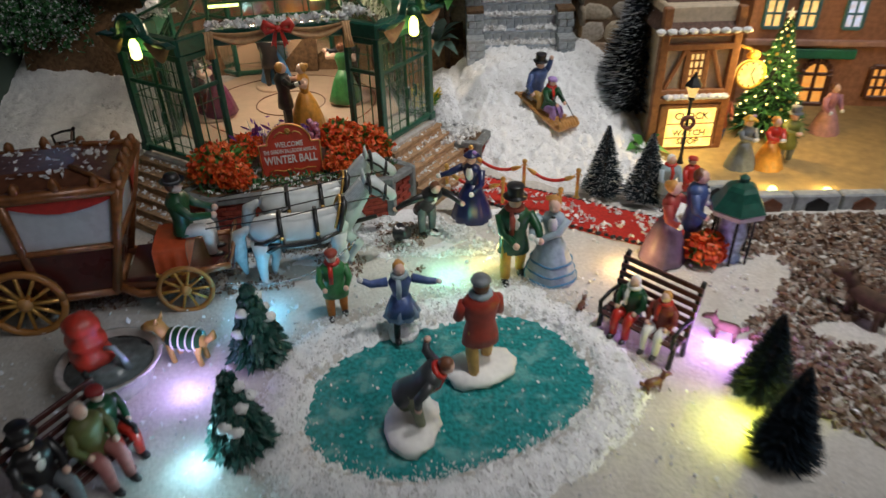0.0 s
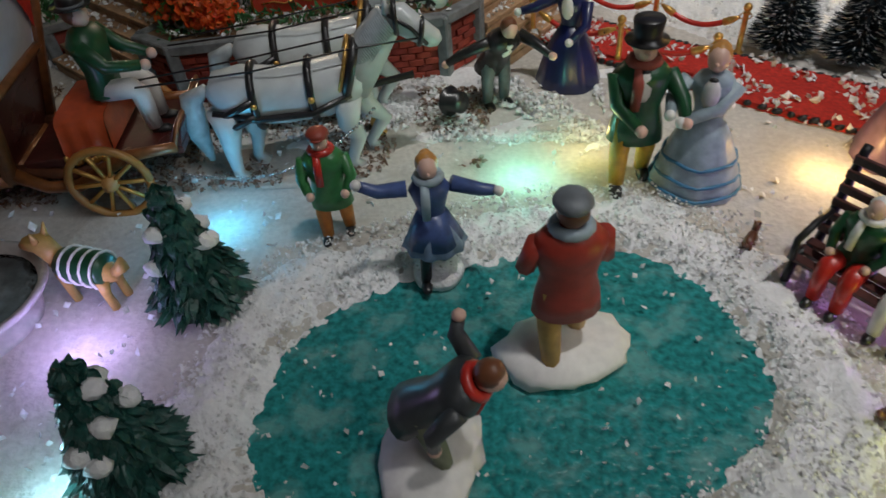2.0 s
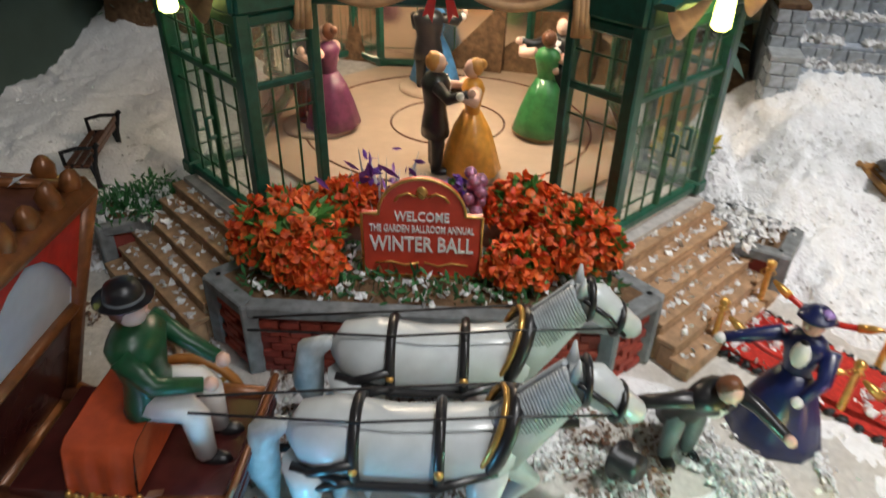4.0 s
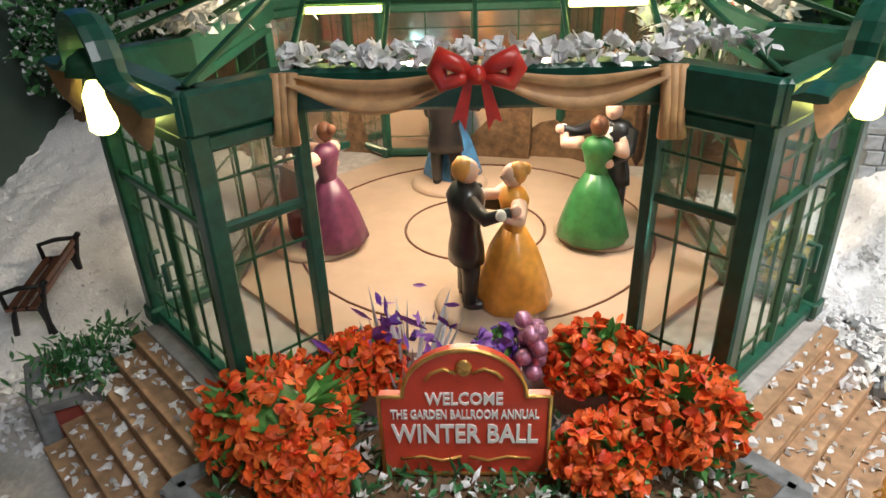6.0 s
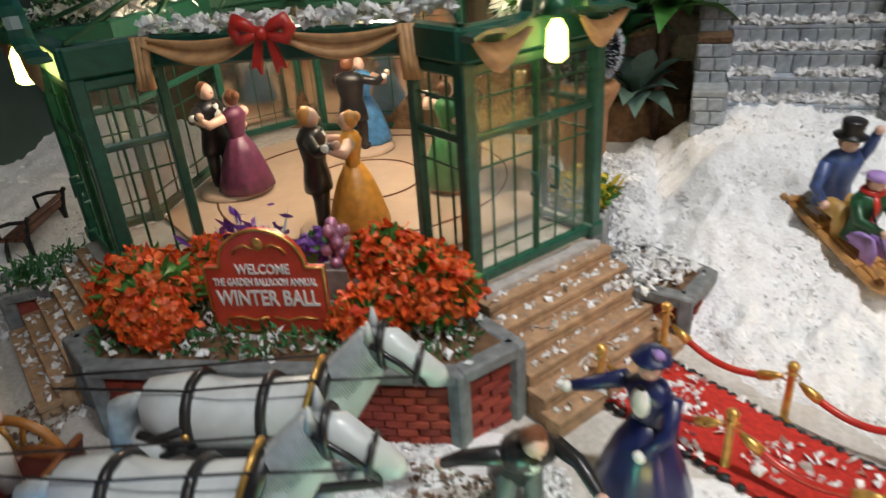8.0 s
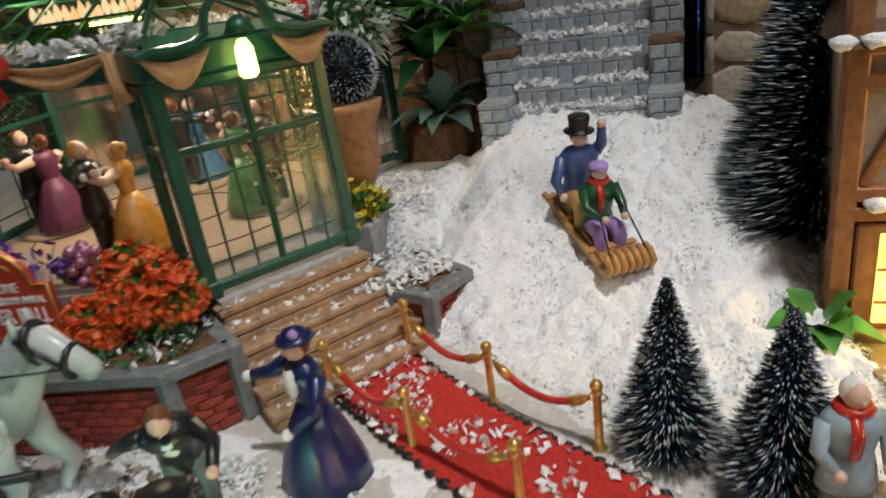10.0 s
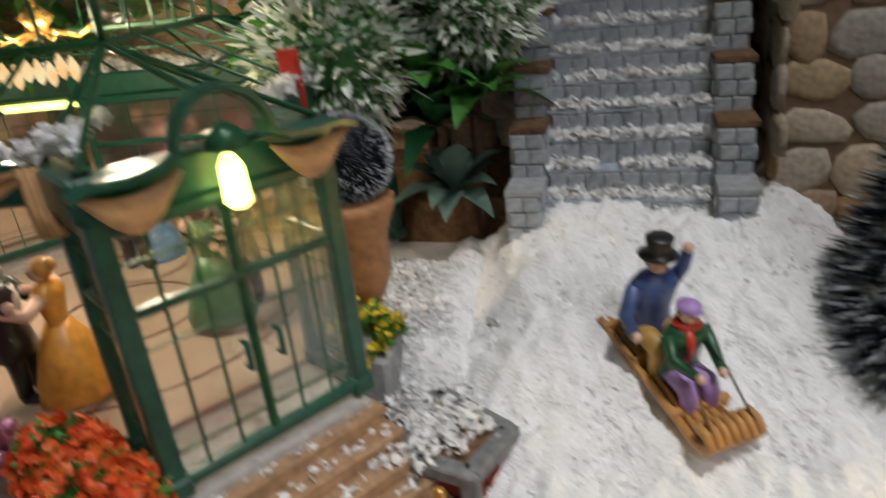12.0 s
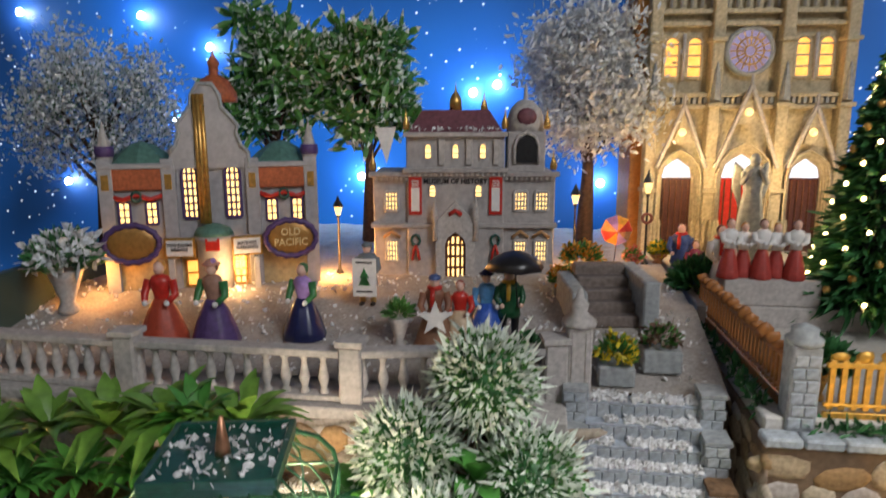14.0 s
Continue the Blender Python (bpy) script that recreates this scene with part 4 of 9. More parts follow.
wall_thing = thing("church_terrace_stones", "rounded tan and grey field stones of the terrace wall", "wall", kind="structure")
stone_face(wall_thing, (0.132, 0.692, -0.004), 0, 0.2, 0.168, 5)
stone_face(wall_thing, (0.1325, 0.95, 0.0), -90, 0.255, 0.166, 8)
cap = thing("terrace_coping", "mauve-grey flat coping stones on the terrace wall", "coping", kind="structure")
cg = Geo()
cg.box((0, 0, 0), (0.021, 0.014, 0.006), bev=0.0012)
CM = cg.mesh("coping_stone", GREYBLOCK)
for k in range(18):
    share("coping_stone", CM, cap, pose(0.14 + 0.0218 * k, 0.693, 0.172))
back_stones = thing("terrace_stones", "small brown field stones of the lower retaining wall", "wall", kind="structure")
stone_face(back_stones, (-0.43, 0.704, -0.004), 0, 0.44, 0.166, 21, 0.024)
# ---------- porcelain figurines: one plain mesh each ----------
class Cast(Geo):
    mats = ()

    def k(self, material):
        if material not in self.mats:
            self.mats = [*self.mats, material]
        return list(self.mats).index(material)


def person(c, at, h, coat, legs=None, skirt=None, hair=HAIR, hat=None, brim=True, scarf=None, shirt=None, left=None, right=None, lean=0, seated=False, band=None, stride=0.0, sleeve=None, bonnet=None, short=False, slim=1.0):
    """A standing, seated or dancing figure of height h, facing -Y of its pose."""
    S = at @ Matrix.Scale(h, 4)
    c.m = S
    k = c.k
    sl = k(sleeve or coat)
    if short:
        for s in (-1, 1):
            c.tube([(s * 0.09, s * stride, 0.04), (s * 0.06, 0, 0.36)], [0.035, 0.045], 8, k(BLACK))
            c.ball((s * 0.09, s * stride - 0.04, 0.03), (0.04, 0.08, 0.03), k(BLACK), 8, 5)
        c.lathe([(0.2, 0.27), (0.21, 0.285), (0.16, 0.4), (0.09, 0.54)], 28, k(skirt), sy=0.9, wave=0.07, waves=10)
        c.lathe([(0.19, 0.33), (0.15, 0.44), (0.1, 0.55)], 20, k(coat), sy=0.95, wave=0.05, waves=5)
    elif skirt:
        prof = [(0.27, 0.0), (0.29, 0.02), (0.262, 0.12), (0.225, 0.24), (0.165, 0.4), (0.085, 0.54)]
        prof = [(r * slim, z) for r, z in prof]
        c.lathe(prof, 28, k(skirt), sy=0.92, wave=0.035, waves=9)
        if band:
            for r, z in ((0.283, 0.05), (0.255, 0.14), (0.222, 0.25)):
                c.tube([(r * 1.01 * math.cos(w * 0.349), r * 0.94 * math.sin(w * 0.349), z + 0.012 * math.sin(w * 1.7)) for w in range(19)], 0.012, 5, k(band))
    elif seated:
        for s in (-1, 1):
            c.tube([(s * 0.07, 0.02, 0.42), (s * 0.09, -0.2, 0.43), (s * 0.09, -0.23, 0.38), (s * 0.09, -0.24, 0.14)], [0.075, 0.07, 0.065, 0.05], 8, k(legs))
            c.ball((s * 0.09, -0.28, 0.11), (0.045, 0.085, 0.04), k(BLACK), 8, 5)
    else:
        for s in (-1, 1):
            y = s * stride
            c.tube([(s * 0.085, y, 0.05), (s * 0.085, y * 0.5 - 0.012, 0.25), (s * 0.065, 0, 0.47)], [0.046, 0.058, 0.078], 8, k(legs or BLACK))
            c.ball((s * 0.09, y - 0.045, 0.03), (0.045, 0.09, 0.036), k(BLACK), 8, 5)
    c.m = S @ Matrix.Translation((0, 0, 0.46)) @ Matrix.Rotation(radians(lean), 4, "X") @ Matrix.Translation((0, 0, -0.46))
    if skirt:
        c.lathe([(0.1, 0.5), (0.085, 0.56), (0.11, 0.66), (0.135, 0.74), (0.1, 0.8), (0.045, 0.83)], 14, k(coat), sy=0.72)
    else:
        low = 0.4 if seated else 0.33
        c.lathe([(0.165, low), (0.155, 0.42), (0.125, 0.55), (0.15, 0.67), (0.168, 0.75), (0.12, 0.81), (0.05, 0.835)], 14, k(coat), sy=0.7)
    if shirt:
        c.ball((0, -0.085, 0.71), (0.055, 0.035, 0.1), k(shirt), 8, 6)
        c.ball((0, -0.085, 0.8), (0.03, 0.02, 0.018), k(BLACK), 6, 4)
    for s, pos in ((-1, left), (1, right)):
        pos = pos or (s * 0.14, -0.13, 0.53)
        sh = Vector((s * 0.14, 0, 0.755))
        hd = Vector(pos)
        el = (sh + hd) / 2 + Vector((s * 0.045, 0.03, -0.05))
        c.tube([sh, el, hd], [0.054, 0.045, 0.034], 8, sl)
        c.ball(hd + (hd - el).normalized() * 0.03, 0.036, k(SKIN if not skirt else WHITE), 8, 5)
    c.lathe([(0.032, 0.8), (0.03, 0.86)], 8, k(SKIN))
    c.ball((0, -0.012, 0.9), (0.064, 0.07, 0.08), k(SKIN), 12, 8)
    c.ball((0, -0.082, 0.895), (0.012, 0.014, 0.014), k(SKIN), 6, 4)
    c.ball((0, 0.016, 0.915), (0.07, 0.068, 0.078), k(hair), 12, 8, 0.12, int(h * 9999))
    if skirt:
        c.ball((0, 0.065, 0.935), (0.045, 0.045, 0.045), k(hair), 8, 6)
    if hat:
        if brim == "derby":
            c.lathe([(0.118, 0.962), (0.126, 0.97), (0.118, 0.958), (0.082, 0.95), (0.08, 0.99), (0.068, 1.03), (0.03, 1.045), (0.0, 1.047)], 18, k(hat))
            c.lathe([(0.083, 0.955), (0.083, 0.978)], 18, k(GREYCLOTH))
        elif brim:
            c.lathe([(0.118, 0.945), (0.122, 0.952), (0.078, 0.957), (0.076, 0.99), (0.086, 1.065), (0.08, 1.072), (0.0, 1.075)], 16, k(hat))
        else:
            c.ball((0, 0.0, 0.955), (0.086, 0.095, 0.045), k(hat), 12, 6)
            c.ball((0, -0.075, 0.945), (0.05, 0.035, 0.012), k(hat), 8, 4)
    if bonnet:
        c.lathe([(0.11, 0.945), (0.1, 0.965), (0.07, 0.975), (0.06, 1.0), (0.0, 1.02)], 12, k(bonnet), wave=0.06, waves=5)
        c.ball((0.05, -0.03, 1.0), (0.035, 0.03, 0.03), k(LILAC), 6, 5, 0.3)
    if scarf:
        c.tube([(0.075 * math.cos(w * 0.52), 0.07 * math.sin(w * 0.52), 0.825) for w in range(13)], 0.03, 6, k(scarf))
        c.tube([(-0.03, -0.075, 0.82), (-0.035, -0.125, 0.72), (-0.04, -0.12, 0.58)], [0.03, 0.034, 0.03], 6, k(scarf), flat=0.5)
    c.m = Matrix()


def place(x, y, rz=0, z=None):
    return pose(x, y, (ground_at(x, y) if z is None else z) - 0.0006, 0, 0, rz)


def figurine(label, at, h, base=None, group="", extra=None, **kw):
    c = Cast()
    person(c, Matrix(), h, **kw)
    if base:
        c.lathe([(base, -0.001), (base * 1.03, 0.001), (base * 0.93, 0.003), (0, 0.0034)], 20, c.k(SNOW if base < 0.02 else WHITE), wave=0.04, waves=5)
    if extra:
        extra(c)
    return solo("figurine", c, c.mats, label, "figurine", at, group)


# skaters and strollers round the pond
c = Cast()
person(c, pose(-0.011, 0, 0, 0, 0, -6), 0.0625, COATGREEN, legs=MUSTARD, hat=BLACK, scarf=mat("rust_scarf", (0.3, 0.06, 0.04), 0.6), shirt=WHITE, right=(0.24, -0.16, 0.55), left=(-0.02, -0.2, 0.52), stride=0.09, hair=BLACK)
person(c, pose(0.013, -0.004, 0, 0, 0, -25), 0.0585, GREYBLUE, skirt=GREYBLUE, band=mat("teal_band", (0.05, 0.2, 0.35), 0.5), hair=BLOND, left=(-0.2, -0.16, 0.6), right=(-0.1, -0.2, 0.58), shirt=WHITE)
solo("figurine", c, c.mats, "skating couple, green tailcoat and grey-blue ruffled dress", "figurine", place(0.048, 0.363, 8), "pond figurines")
figurine("girl in blue coat and pale skirt with arms spread", place(-0.031, 0.307, 14), 0.0505, base=0.0088, group="pond figurines", coat=BLUE, skirt=mat("striped_blue_skirt", (0.2, 0.28, 0.42), 0.5, var=0.4), hair=BLOND, left=(-0.42, -0.06, 0.86), right=(0.4, -0.06, 0.7), sleeve=BLUE, scarf=GREYBLUE, short=True, stride=0.12)
figurine("child in green vest, orange trousers and red hood", place(-0.071, 0.325, 12), 0.047, group="pond figurines", coat=DRESSGREEN, legs=mat("orange_trousers", (0.55, 0.18, 0.03), 0.5), hair=mat("red_hood", (0.3, 0.05, 0.03), 0.5), hat=mat("red_cap", (0.3, 0.05, 0.03), 0.5), brim=False, scarf=RED, stride=0.05)


def skater_base(c):
    c.m = Matrix.Scale(1, 4)
    c.ball((0, 0, 0.0005), (0.021, 0.0142, 0.0052), c.k(WHITE), 20, 8, 0.25, 4)
    c.m = Matrix()


def shovel(c):
    skater_base(c)
    c.tube([(-0.008, -0.012, 0.03), (-0.009, -0.0125, 0.012)], 0.0007, 6, c.k(BLACK))
    c.box((-0.0092, -0.0128, 0.0085), (0.005, 0.0016, 0.007), c.k(BLACK))


figurine("boy skater, red jacket, grey cap and scarf, snowy base", place(0.012, 0.274, 195, z=-0.0035), 0.0615, group="skaters on the ice", coat=mat("brick_red_jacket", (0.36, 0.04, 0.025), 0.45, coat=0.2), legs=TAN, hat=GREYCLOTH, brim=False, scarf=GREYBLUE, stride=0.1, extra=shovel, left=(-0.14, -0.18, 0.5))
figurine("boy skater bending, dark jacket, red scarf, snowy base", place(-0.023, 0.236, 84, z=-0.0035), 0.052, group="skaters on the ice", coat=mat("charcoal_jacket", (0.04, 0.045, 0.05), 0.45, coat=0.2), legs=mat("olive_trousers", (0.2, 0.22, 0.15), 0.6), scarf=RED, lean=48, stride=0.1, extra=skater_base, left=(-0.2, -0.1, 0.5), right=(0.26, 0.16, 0.78))


def tophat(c):
    c.m = pose(-0.0255, -0.004, 0.012, 75, 0, 20)
    c.lathe([(0.0066, 0), (0.0066, 0.0008), (0.0043, 0.001), (0.0047, 0.0075), (0, 0.0078)], 16, c.k(BLACK))
    c.m = Matrix()


figurine("bowing gentleman in tailcoat holding his top hat", place(-0.019, 0.418, 34), 0.051, group="figurines on the forecourt", coat=BLACK, legs=GREYCLOTH, shirt=WHITE, lean=34, left=(-0.4, 0.1, 0.42), right=(0.24, -0.32, 0.88), extra=tophat)
figurine("lady in navy coat with white ruffle and feathered hat", place(0.014, 0.439, -25), 0.0535, group="figurines on the forecourt", coat=NAVY, skirt=NAVY, shirt=WHITE, bonnet=NAVY, left=(-0.42, -0.1, 0.62), right=(0.1, -0.2, 0.5))
figurine("woman in red shawl and plum skirt walking", place(0.139, 0.380, 60), 0.058, group="figurines by the kiosk", coat=mat("brick_shawl", (0.36, 0.05, 0.04), 0.5), skirt=mat("plum_skirt", (0.16, 0.1, 0.17), 0.5, col2=(0.28, 0.05, 0.08), coat=0.2), hair=BLOND, right=(0.3, -0.3, 0.65))
figurine("young man in blue coat walking beside a woman", place(0.158, 0.388, 60), 0.062, group="figurines by the kiosk", coat=BLUE, legs=GREYCLOTH, shirt=WHITE)
figurine("grey-clad figure with red scarf beside the lamp post", place(0.158, 0.445, 20), 0.045, group="figurines by the kiosk", coat=GREYBLUE, legs=GREYCLOTH, scarf=RED, hair=WHITE)
figurine("child in red beside the lamp post", place(0.176, 0.452, 30), 0.04, group="figurines by the kiosk", coat=RED, legs=GREYCLOTH, hat=RED, brim=False)
for x, y, coat, sk, lab, rz in ((0.236, 0.505, GREYCLOTH, GREYCLOTH, "caroler in grey gown and golden bonnet on a round base", 20), (0.257, 0.503, RED, YELLOW, "caroler in red cape and golden ruffled gown", 15), (0.276, 0.515, mat("olive_coat", (0.2, 0.22, 0.05), 0.5), None, "caroler in olive coat with top hat", 10)):
    figurine(lab, place(x, y, rz), 0.048, base=0.0105, group="carolers before the shop", coat=coat, skirt=sk, legs=GREYCLOTH, bonnet=MUSTARD if sk is GREYCLOTH else None, hat=None if sk else GREYCLOTH, hair=BLOND, left=(-0.04, -0.2, 0.66), right=(0.04, -0.2, 0.66))
figurine("man in blue and red beside the shop wall", place(0.235, 0.56, 10), 0.05, group="carolers before the shop", coat=mat("red_waistcoat", (0.35, 0.09, 0.06), 0.5), legs=BLUE)
figurine("lady in pink gown by the pink house", place(0.335, 0.57, 20), 0.05, group="carolers before the shop", coat=mat("pink_bodice", (0.5, 0.22, 0.25), 0.5), skirt=mat("pink_gown", (0.5, 0.26, 0.24), 0.5))


# waltzing couples on turntables inside the ballroom
def couple(u, v, turn, gown, label, hairl=HAIR, hairm=HAIR):
    c = Cast()
    c.lathe([(0.0185, 0), (0.0188, 0.0012), (0.017, 0.0026), (0, 0.0028)], 28, c.k(CREAM))
    person(c, pose(0, 0.0075, 0.0025, 0, 0, 0), 0.054, BLACK, legs=BLACK, shirt=WHITE, hair=hairm, left=(-0.32, -0.2, 0.76), right=(0.1, -0.28, 0.6))
    person(c, pose(0, -0.0085, 0.0025, 0, 0, 180), 0.051, gown, skirt=gown, hair=hairl, left=(-0.12, -0.22, 0.74), right=(0.34, -0.14, 0.78), sleeve=SKIN, band=None)
    return solo("dancing_couple", c, c.mats, label, "figurine", HALL @ pose(u, v, F + 0.001, 0, 0, turn), "waltzing couples")


couple(0.004, -0.062, 100, YELLOW, "waltzing couple, amber gown and black tailcoat, on cream turntable", BLOND, BLOND)
couple(-0.066, -0.012, 70, PURPLE, "waltzing couple, plum gown and black tailcoat, on cream turntable")
couple(-0.012, 0.05, 170, SKY, "waltzing couple, blue gown and black tailcoat, on cream turntable")
couple(0.052, -0.006, 330, DRESSGREEN, "waltzing couple, green gown and black tailcoat, on cream turntable")
# ---------- coach and horses ----------
def horse(label, m, group):
    ho = thing("horse", label, "horse figurine", m, group)
    g = Geo()
    g.tube([(-0.034, 0, 0.036), (-0.031, 0, 0.0375), (-0.022, 0, 0.0365), (-0.006, 0, 0.0345), (0.010, 0, 0.0355), (0.021, 0, 0.038), (0.027, 0, 0.039)], [0.004, 0.0095, 0.0122, 0.0118, 0.0118, 0.0108, 0.006], 14, flat=0.88)
    g.tube([(0.020, 0, 0.037), (0.029, 0, 0.046), (0.036, 0, 0.055), (0.040, 0, 0.0605)], [0.0104, 0.0076, 0.0058, 0.0052], 12, flat=0.72)
    g.tube([(0.037, 0, 0.0612), (0.043, 0, 0.0605), (0.050, 0, 0.0545), (0.0555, 0, 0.0505), (0.057, 0, 0.049)], [0.0045, 0.0060, 0.0048, 0.0038, 0.0022], 10, flat=0.8)
    for s in (-1, 1):
        g.tube([(0.0385, s * 0.003, 0.064), (0.0385, s * 0.0036, 0.0705)], [0.002, 0.0004], 6)
    for x, s, up in ((-0.029, -1, 0), (-0.026, 1, 0.006), (0.019, -1, 0.0), (0.022, 1, 0.008)):
        k = -1 if x < 0 else 1
        g.tube([(x, s * 0.006, 0.033), (x - 0.001 + up * 0.5, s * 0.0065, 0.022), (x + k * 0.002 + up, s * 0.0065, 0.015), (x - 0.002 + up * 0.6, s * 0.0065, 0.0045), (x + 0.0005 + up * 0.6, s * 0.0065, 0.0)], [0.0072 if x < 0 else 0.0058, 0.0046, 0.0034, 0.0024, 0.0036], 9)
    part("body", g, HORSE, ho)
    g = Geo()
    for k in range(26):
        # combed locks falling from the crest over the near side, a few to the far side
        u = k / 25
        x, z = 0.0205 + 0.0165 * u, 0.0475 + 0.0165 * u
        ln = 0.0088 - 0.0022 * u
        for sd, ll in ((-1, ln), (1, ln * 0.7)):
            g.tube([(x - 0.0015, sd * 0.0004, z + 0.0012), (x - 0.0006, sd * 0.003, z + 0.0002), (x + 0.0012, sd * 0.0047, z - ll * 0.5), (x + 0.0034, sd * 0.005, z - ll)], [0.0009, 0.001, 0.0008, 0.0003], 6)
    part("mane", g, MANE, ho, "combed grey mane")
    g = Geo()
    g.tube([(-0.035, 0, 0.041), (-0.042, 0, 0.037), (-0.044, 0, 0.024), (-0.042, 0, 0.008)], [0.002, 0.0045, 0.0052, 0.0012], 8)
    part("tail", g, MANE, ho)

    def strap(name, pts, r=0.0014, material=BLACK):
        g = Geo()
        g.tube(pts, r, 6)
        part(name, g, material, ho)

    for x, rz, ry in ((-0.016, 0.0128, 0.0114), (0.006, 0.0124, 0.0108)):
        strap("harness_strap", [(x, ry * math.cos(w * 0.3491), 0.0355 + rz * math.sin(w * 0.3491)) for w in range(19)], 0.0016)
    strap("collar", [(0.021 + 0.004 * math.sin(w * 0.3491), 0.0092 * math.cos(w * 0.3491), 0.0415 + 0.0122 * math.sin(w * 0.3491)) for w in range(19)], 0.0022)
    strap("collar_rim", [(0.0185 + 0.004 * math.sin(w * 0.3491), 0.0096 * math.cos(w * 0.3491), 0.0425 + 0.0125 * math.sin(w * 0.3491)) for w in range(19)], 0.0009, GOLD)
    for s in (-1, 1):
        strap("trace", [(-0.033, s * 0.0085, 0.034), (-0.016, s * 0.0115, 0.031), (0.006, s * 0.0112, 0.031), (0.021, s * 0.009, 0.036)])
        strap("breeching", [(-0.016, s * 0.0112, 0.039), (-0.027, s * 0.0105, 0.034), (-0.0345, s * 0.0065, 0.0295)])
        strap("breeching", [(-0.016, s * 0.0116, 0.033), (-0.025, s * 0.0108, 0.0285), (-0.034, s * 0.0065, 0.0292)])
        strap("rein", [(-0.06, s * 0.003, 0.046), (-0.016, s * 0.006, 0.0485), (0.022, s * 0.006, 0.053), (0.05, s * 0.0042, 0.0535)], 0.0004)
        strap("cheek_strap", [(0.039, s * 0.005, 0.064), (0.047, s * 0.0052, 0.058), (0.0525, s * 0.0038, 0.0505)], 0.0008)
    strap("noseband", [(0.0505 + 0.001 * math.sin(w * 0.5236), 0.0046 * math.cos(w * 0.5236), 0.0542 + 0.0049 * math.sin(w * 0.5236)) for w in range(13)], 0.0011)
    strap("browband", [(0.0415, 0.0054 * math.cos(w * 0.5236), 0.061 + 0.0062 * math.sin(w * 0.5236)) for w in range(13)], 0.0011)
    for x in (-0.016, 0.006):
        g = Geo()
        g.ball((x, -0.0118, 0.037), 0.0014, 0, 8, 5)
        part("buckle", g, GOLD, ho)
    return ho


horse("dapple-grey coach horse in black harness with gold buckles", pose(-0.093, 0.370, -0.006, 0, 0, 13), "coach horses")
horse("dapple-grey coach horse in black harness beside the planter", pose(-0.095, 0.4045, -0.006, 0, 0, 13), "coach horses")

COACH = pose(-0.240, 0.343, -0.006, 0, 0, 12) @ Matrix.Scale(1.15, 4)
coach = thing("coach", "maroon and gold royal coach with red curtains and snowy roof", "coach", COACH)


def wheel(x, y, r, spokes):
    g = Geo()
    g.tube([(x + r * 0.92 * math.cos(w * 0.2618), y, r + r * 0.92 * math.sin(w * 0.2618)) for w in range(25)], r * 0.1, 6)
    wh = part("wheel", g, mat("wheel_wood", (0.4, 0.17, 0.04), 0.4, coat=0.2), coach, "golden wooden wheel")
    g = Geo()
    for k in range(spokes):
        w = 2 * math.pi * k / spokes
        g = Geo()
        g.tube([(x, y, r), (x + r * 0.88 * math.cos(w), y, r + r * 0.88 * math.sin(w))], r * 0.055, 5)
        part("spoke", g, GOLD, wh)
    g = Geo()
    g.m = Matrix.Translation((x, y, r)) @ Matrix.Rotation(math.pi / 2, 4, "X")
    g.lathe([(r * 0.2, -0.002), (r * 0.22, 0), (r * 0.12, 0.003), (0, 0.0035)], 12)
    part("hub", g, WOOD, wh)


for s in (-1, 1):
    wheel(-0.012, s * 0.0245, 0.0195, 12)
    wheel(0.064, s * 0.0235, 0.0145, 10)
# flared cabin: four window sides between gold pillars
low = [(-0.040, -0.019), (0.030, -0.019), (0.030, 0.019), (-0.040, 0.019)]
top = [(-0.056, -0.026), (0.047, -0.026), (0.047, 0.026), (-0.056, 0.026)]
ZL, ZM, ZT = 0.017, 0.046, 0.078
at = lambda i, z: Vector(low[i % 4]).lerp(Vector(top[i % 4]), (z - ZL) / (ZT - ZL))
g = Geo()
vs = []
for z in (ZL, ZM):
    vs += [(*at(i, z), z) for i in range(4)]
g.add(vs, [(3, 2, 1, 0), (4, 5, 6, 7)] + [(i, (i + 1) % 4, 4 + (i + 1) % 4, 4 + i) for i in range(4)])
part("lower_body", g, MAROON, coach, "glossy dark maroon lower body")
CURTW = mat("coach_window_white", (0.58, 0.6, 0.6), 0.3, var=0.06, bump=0.05)
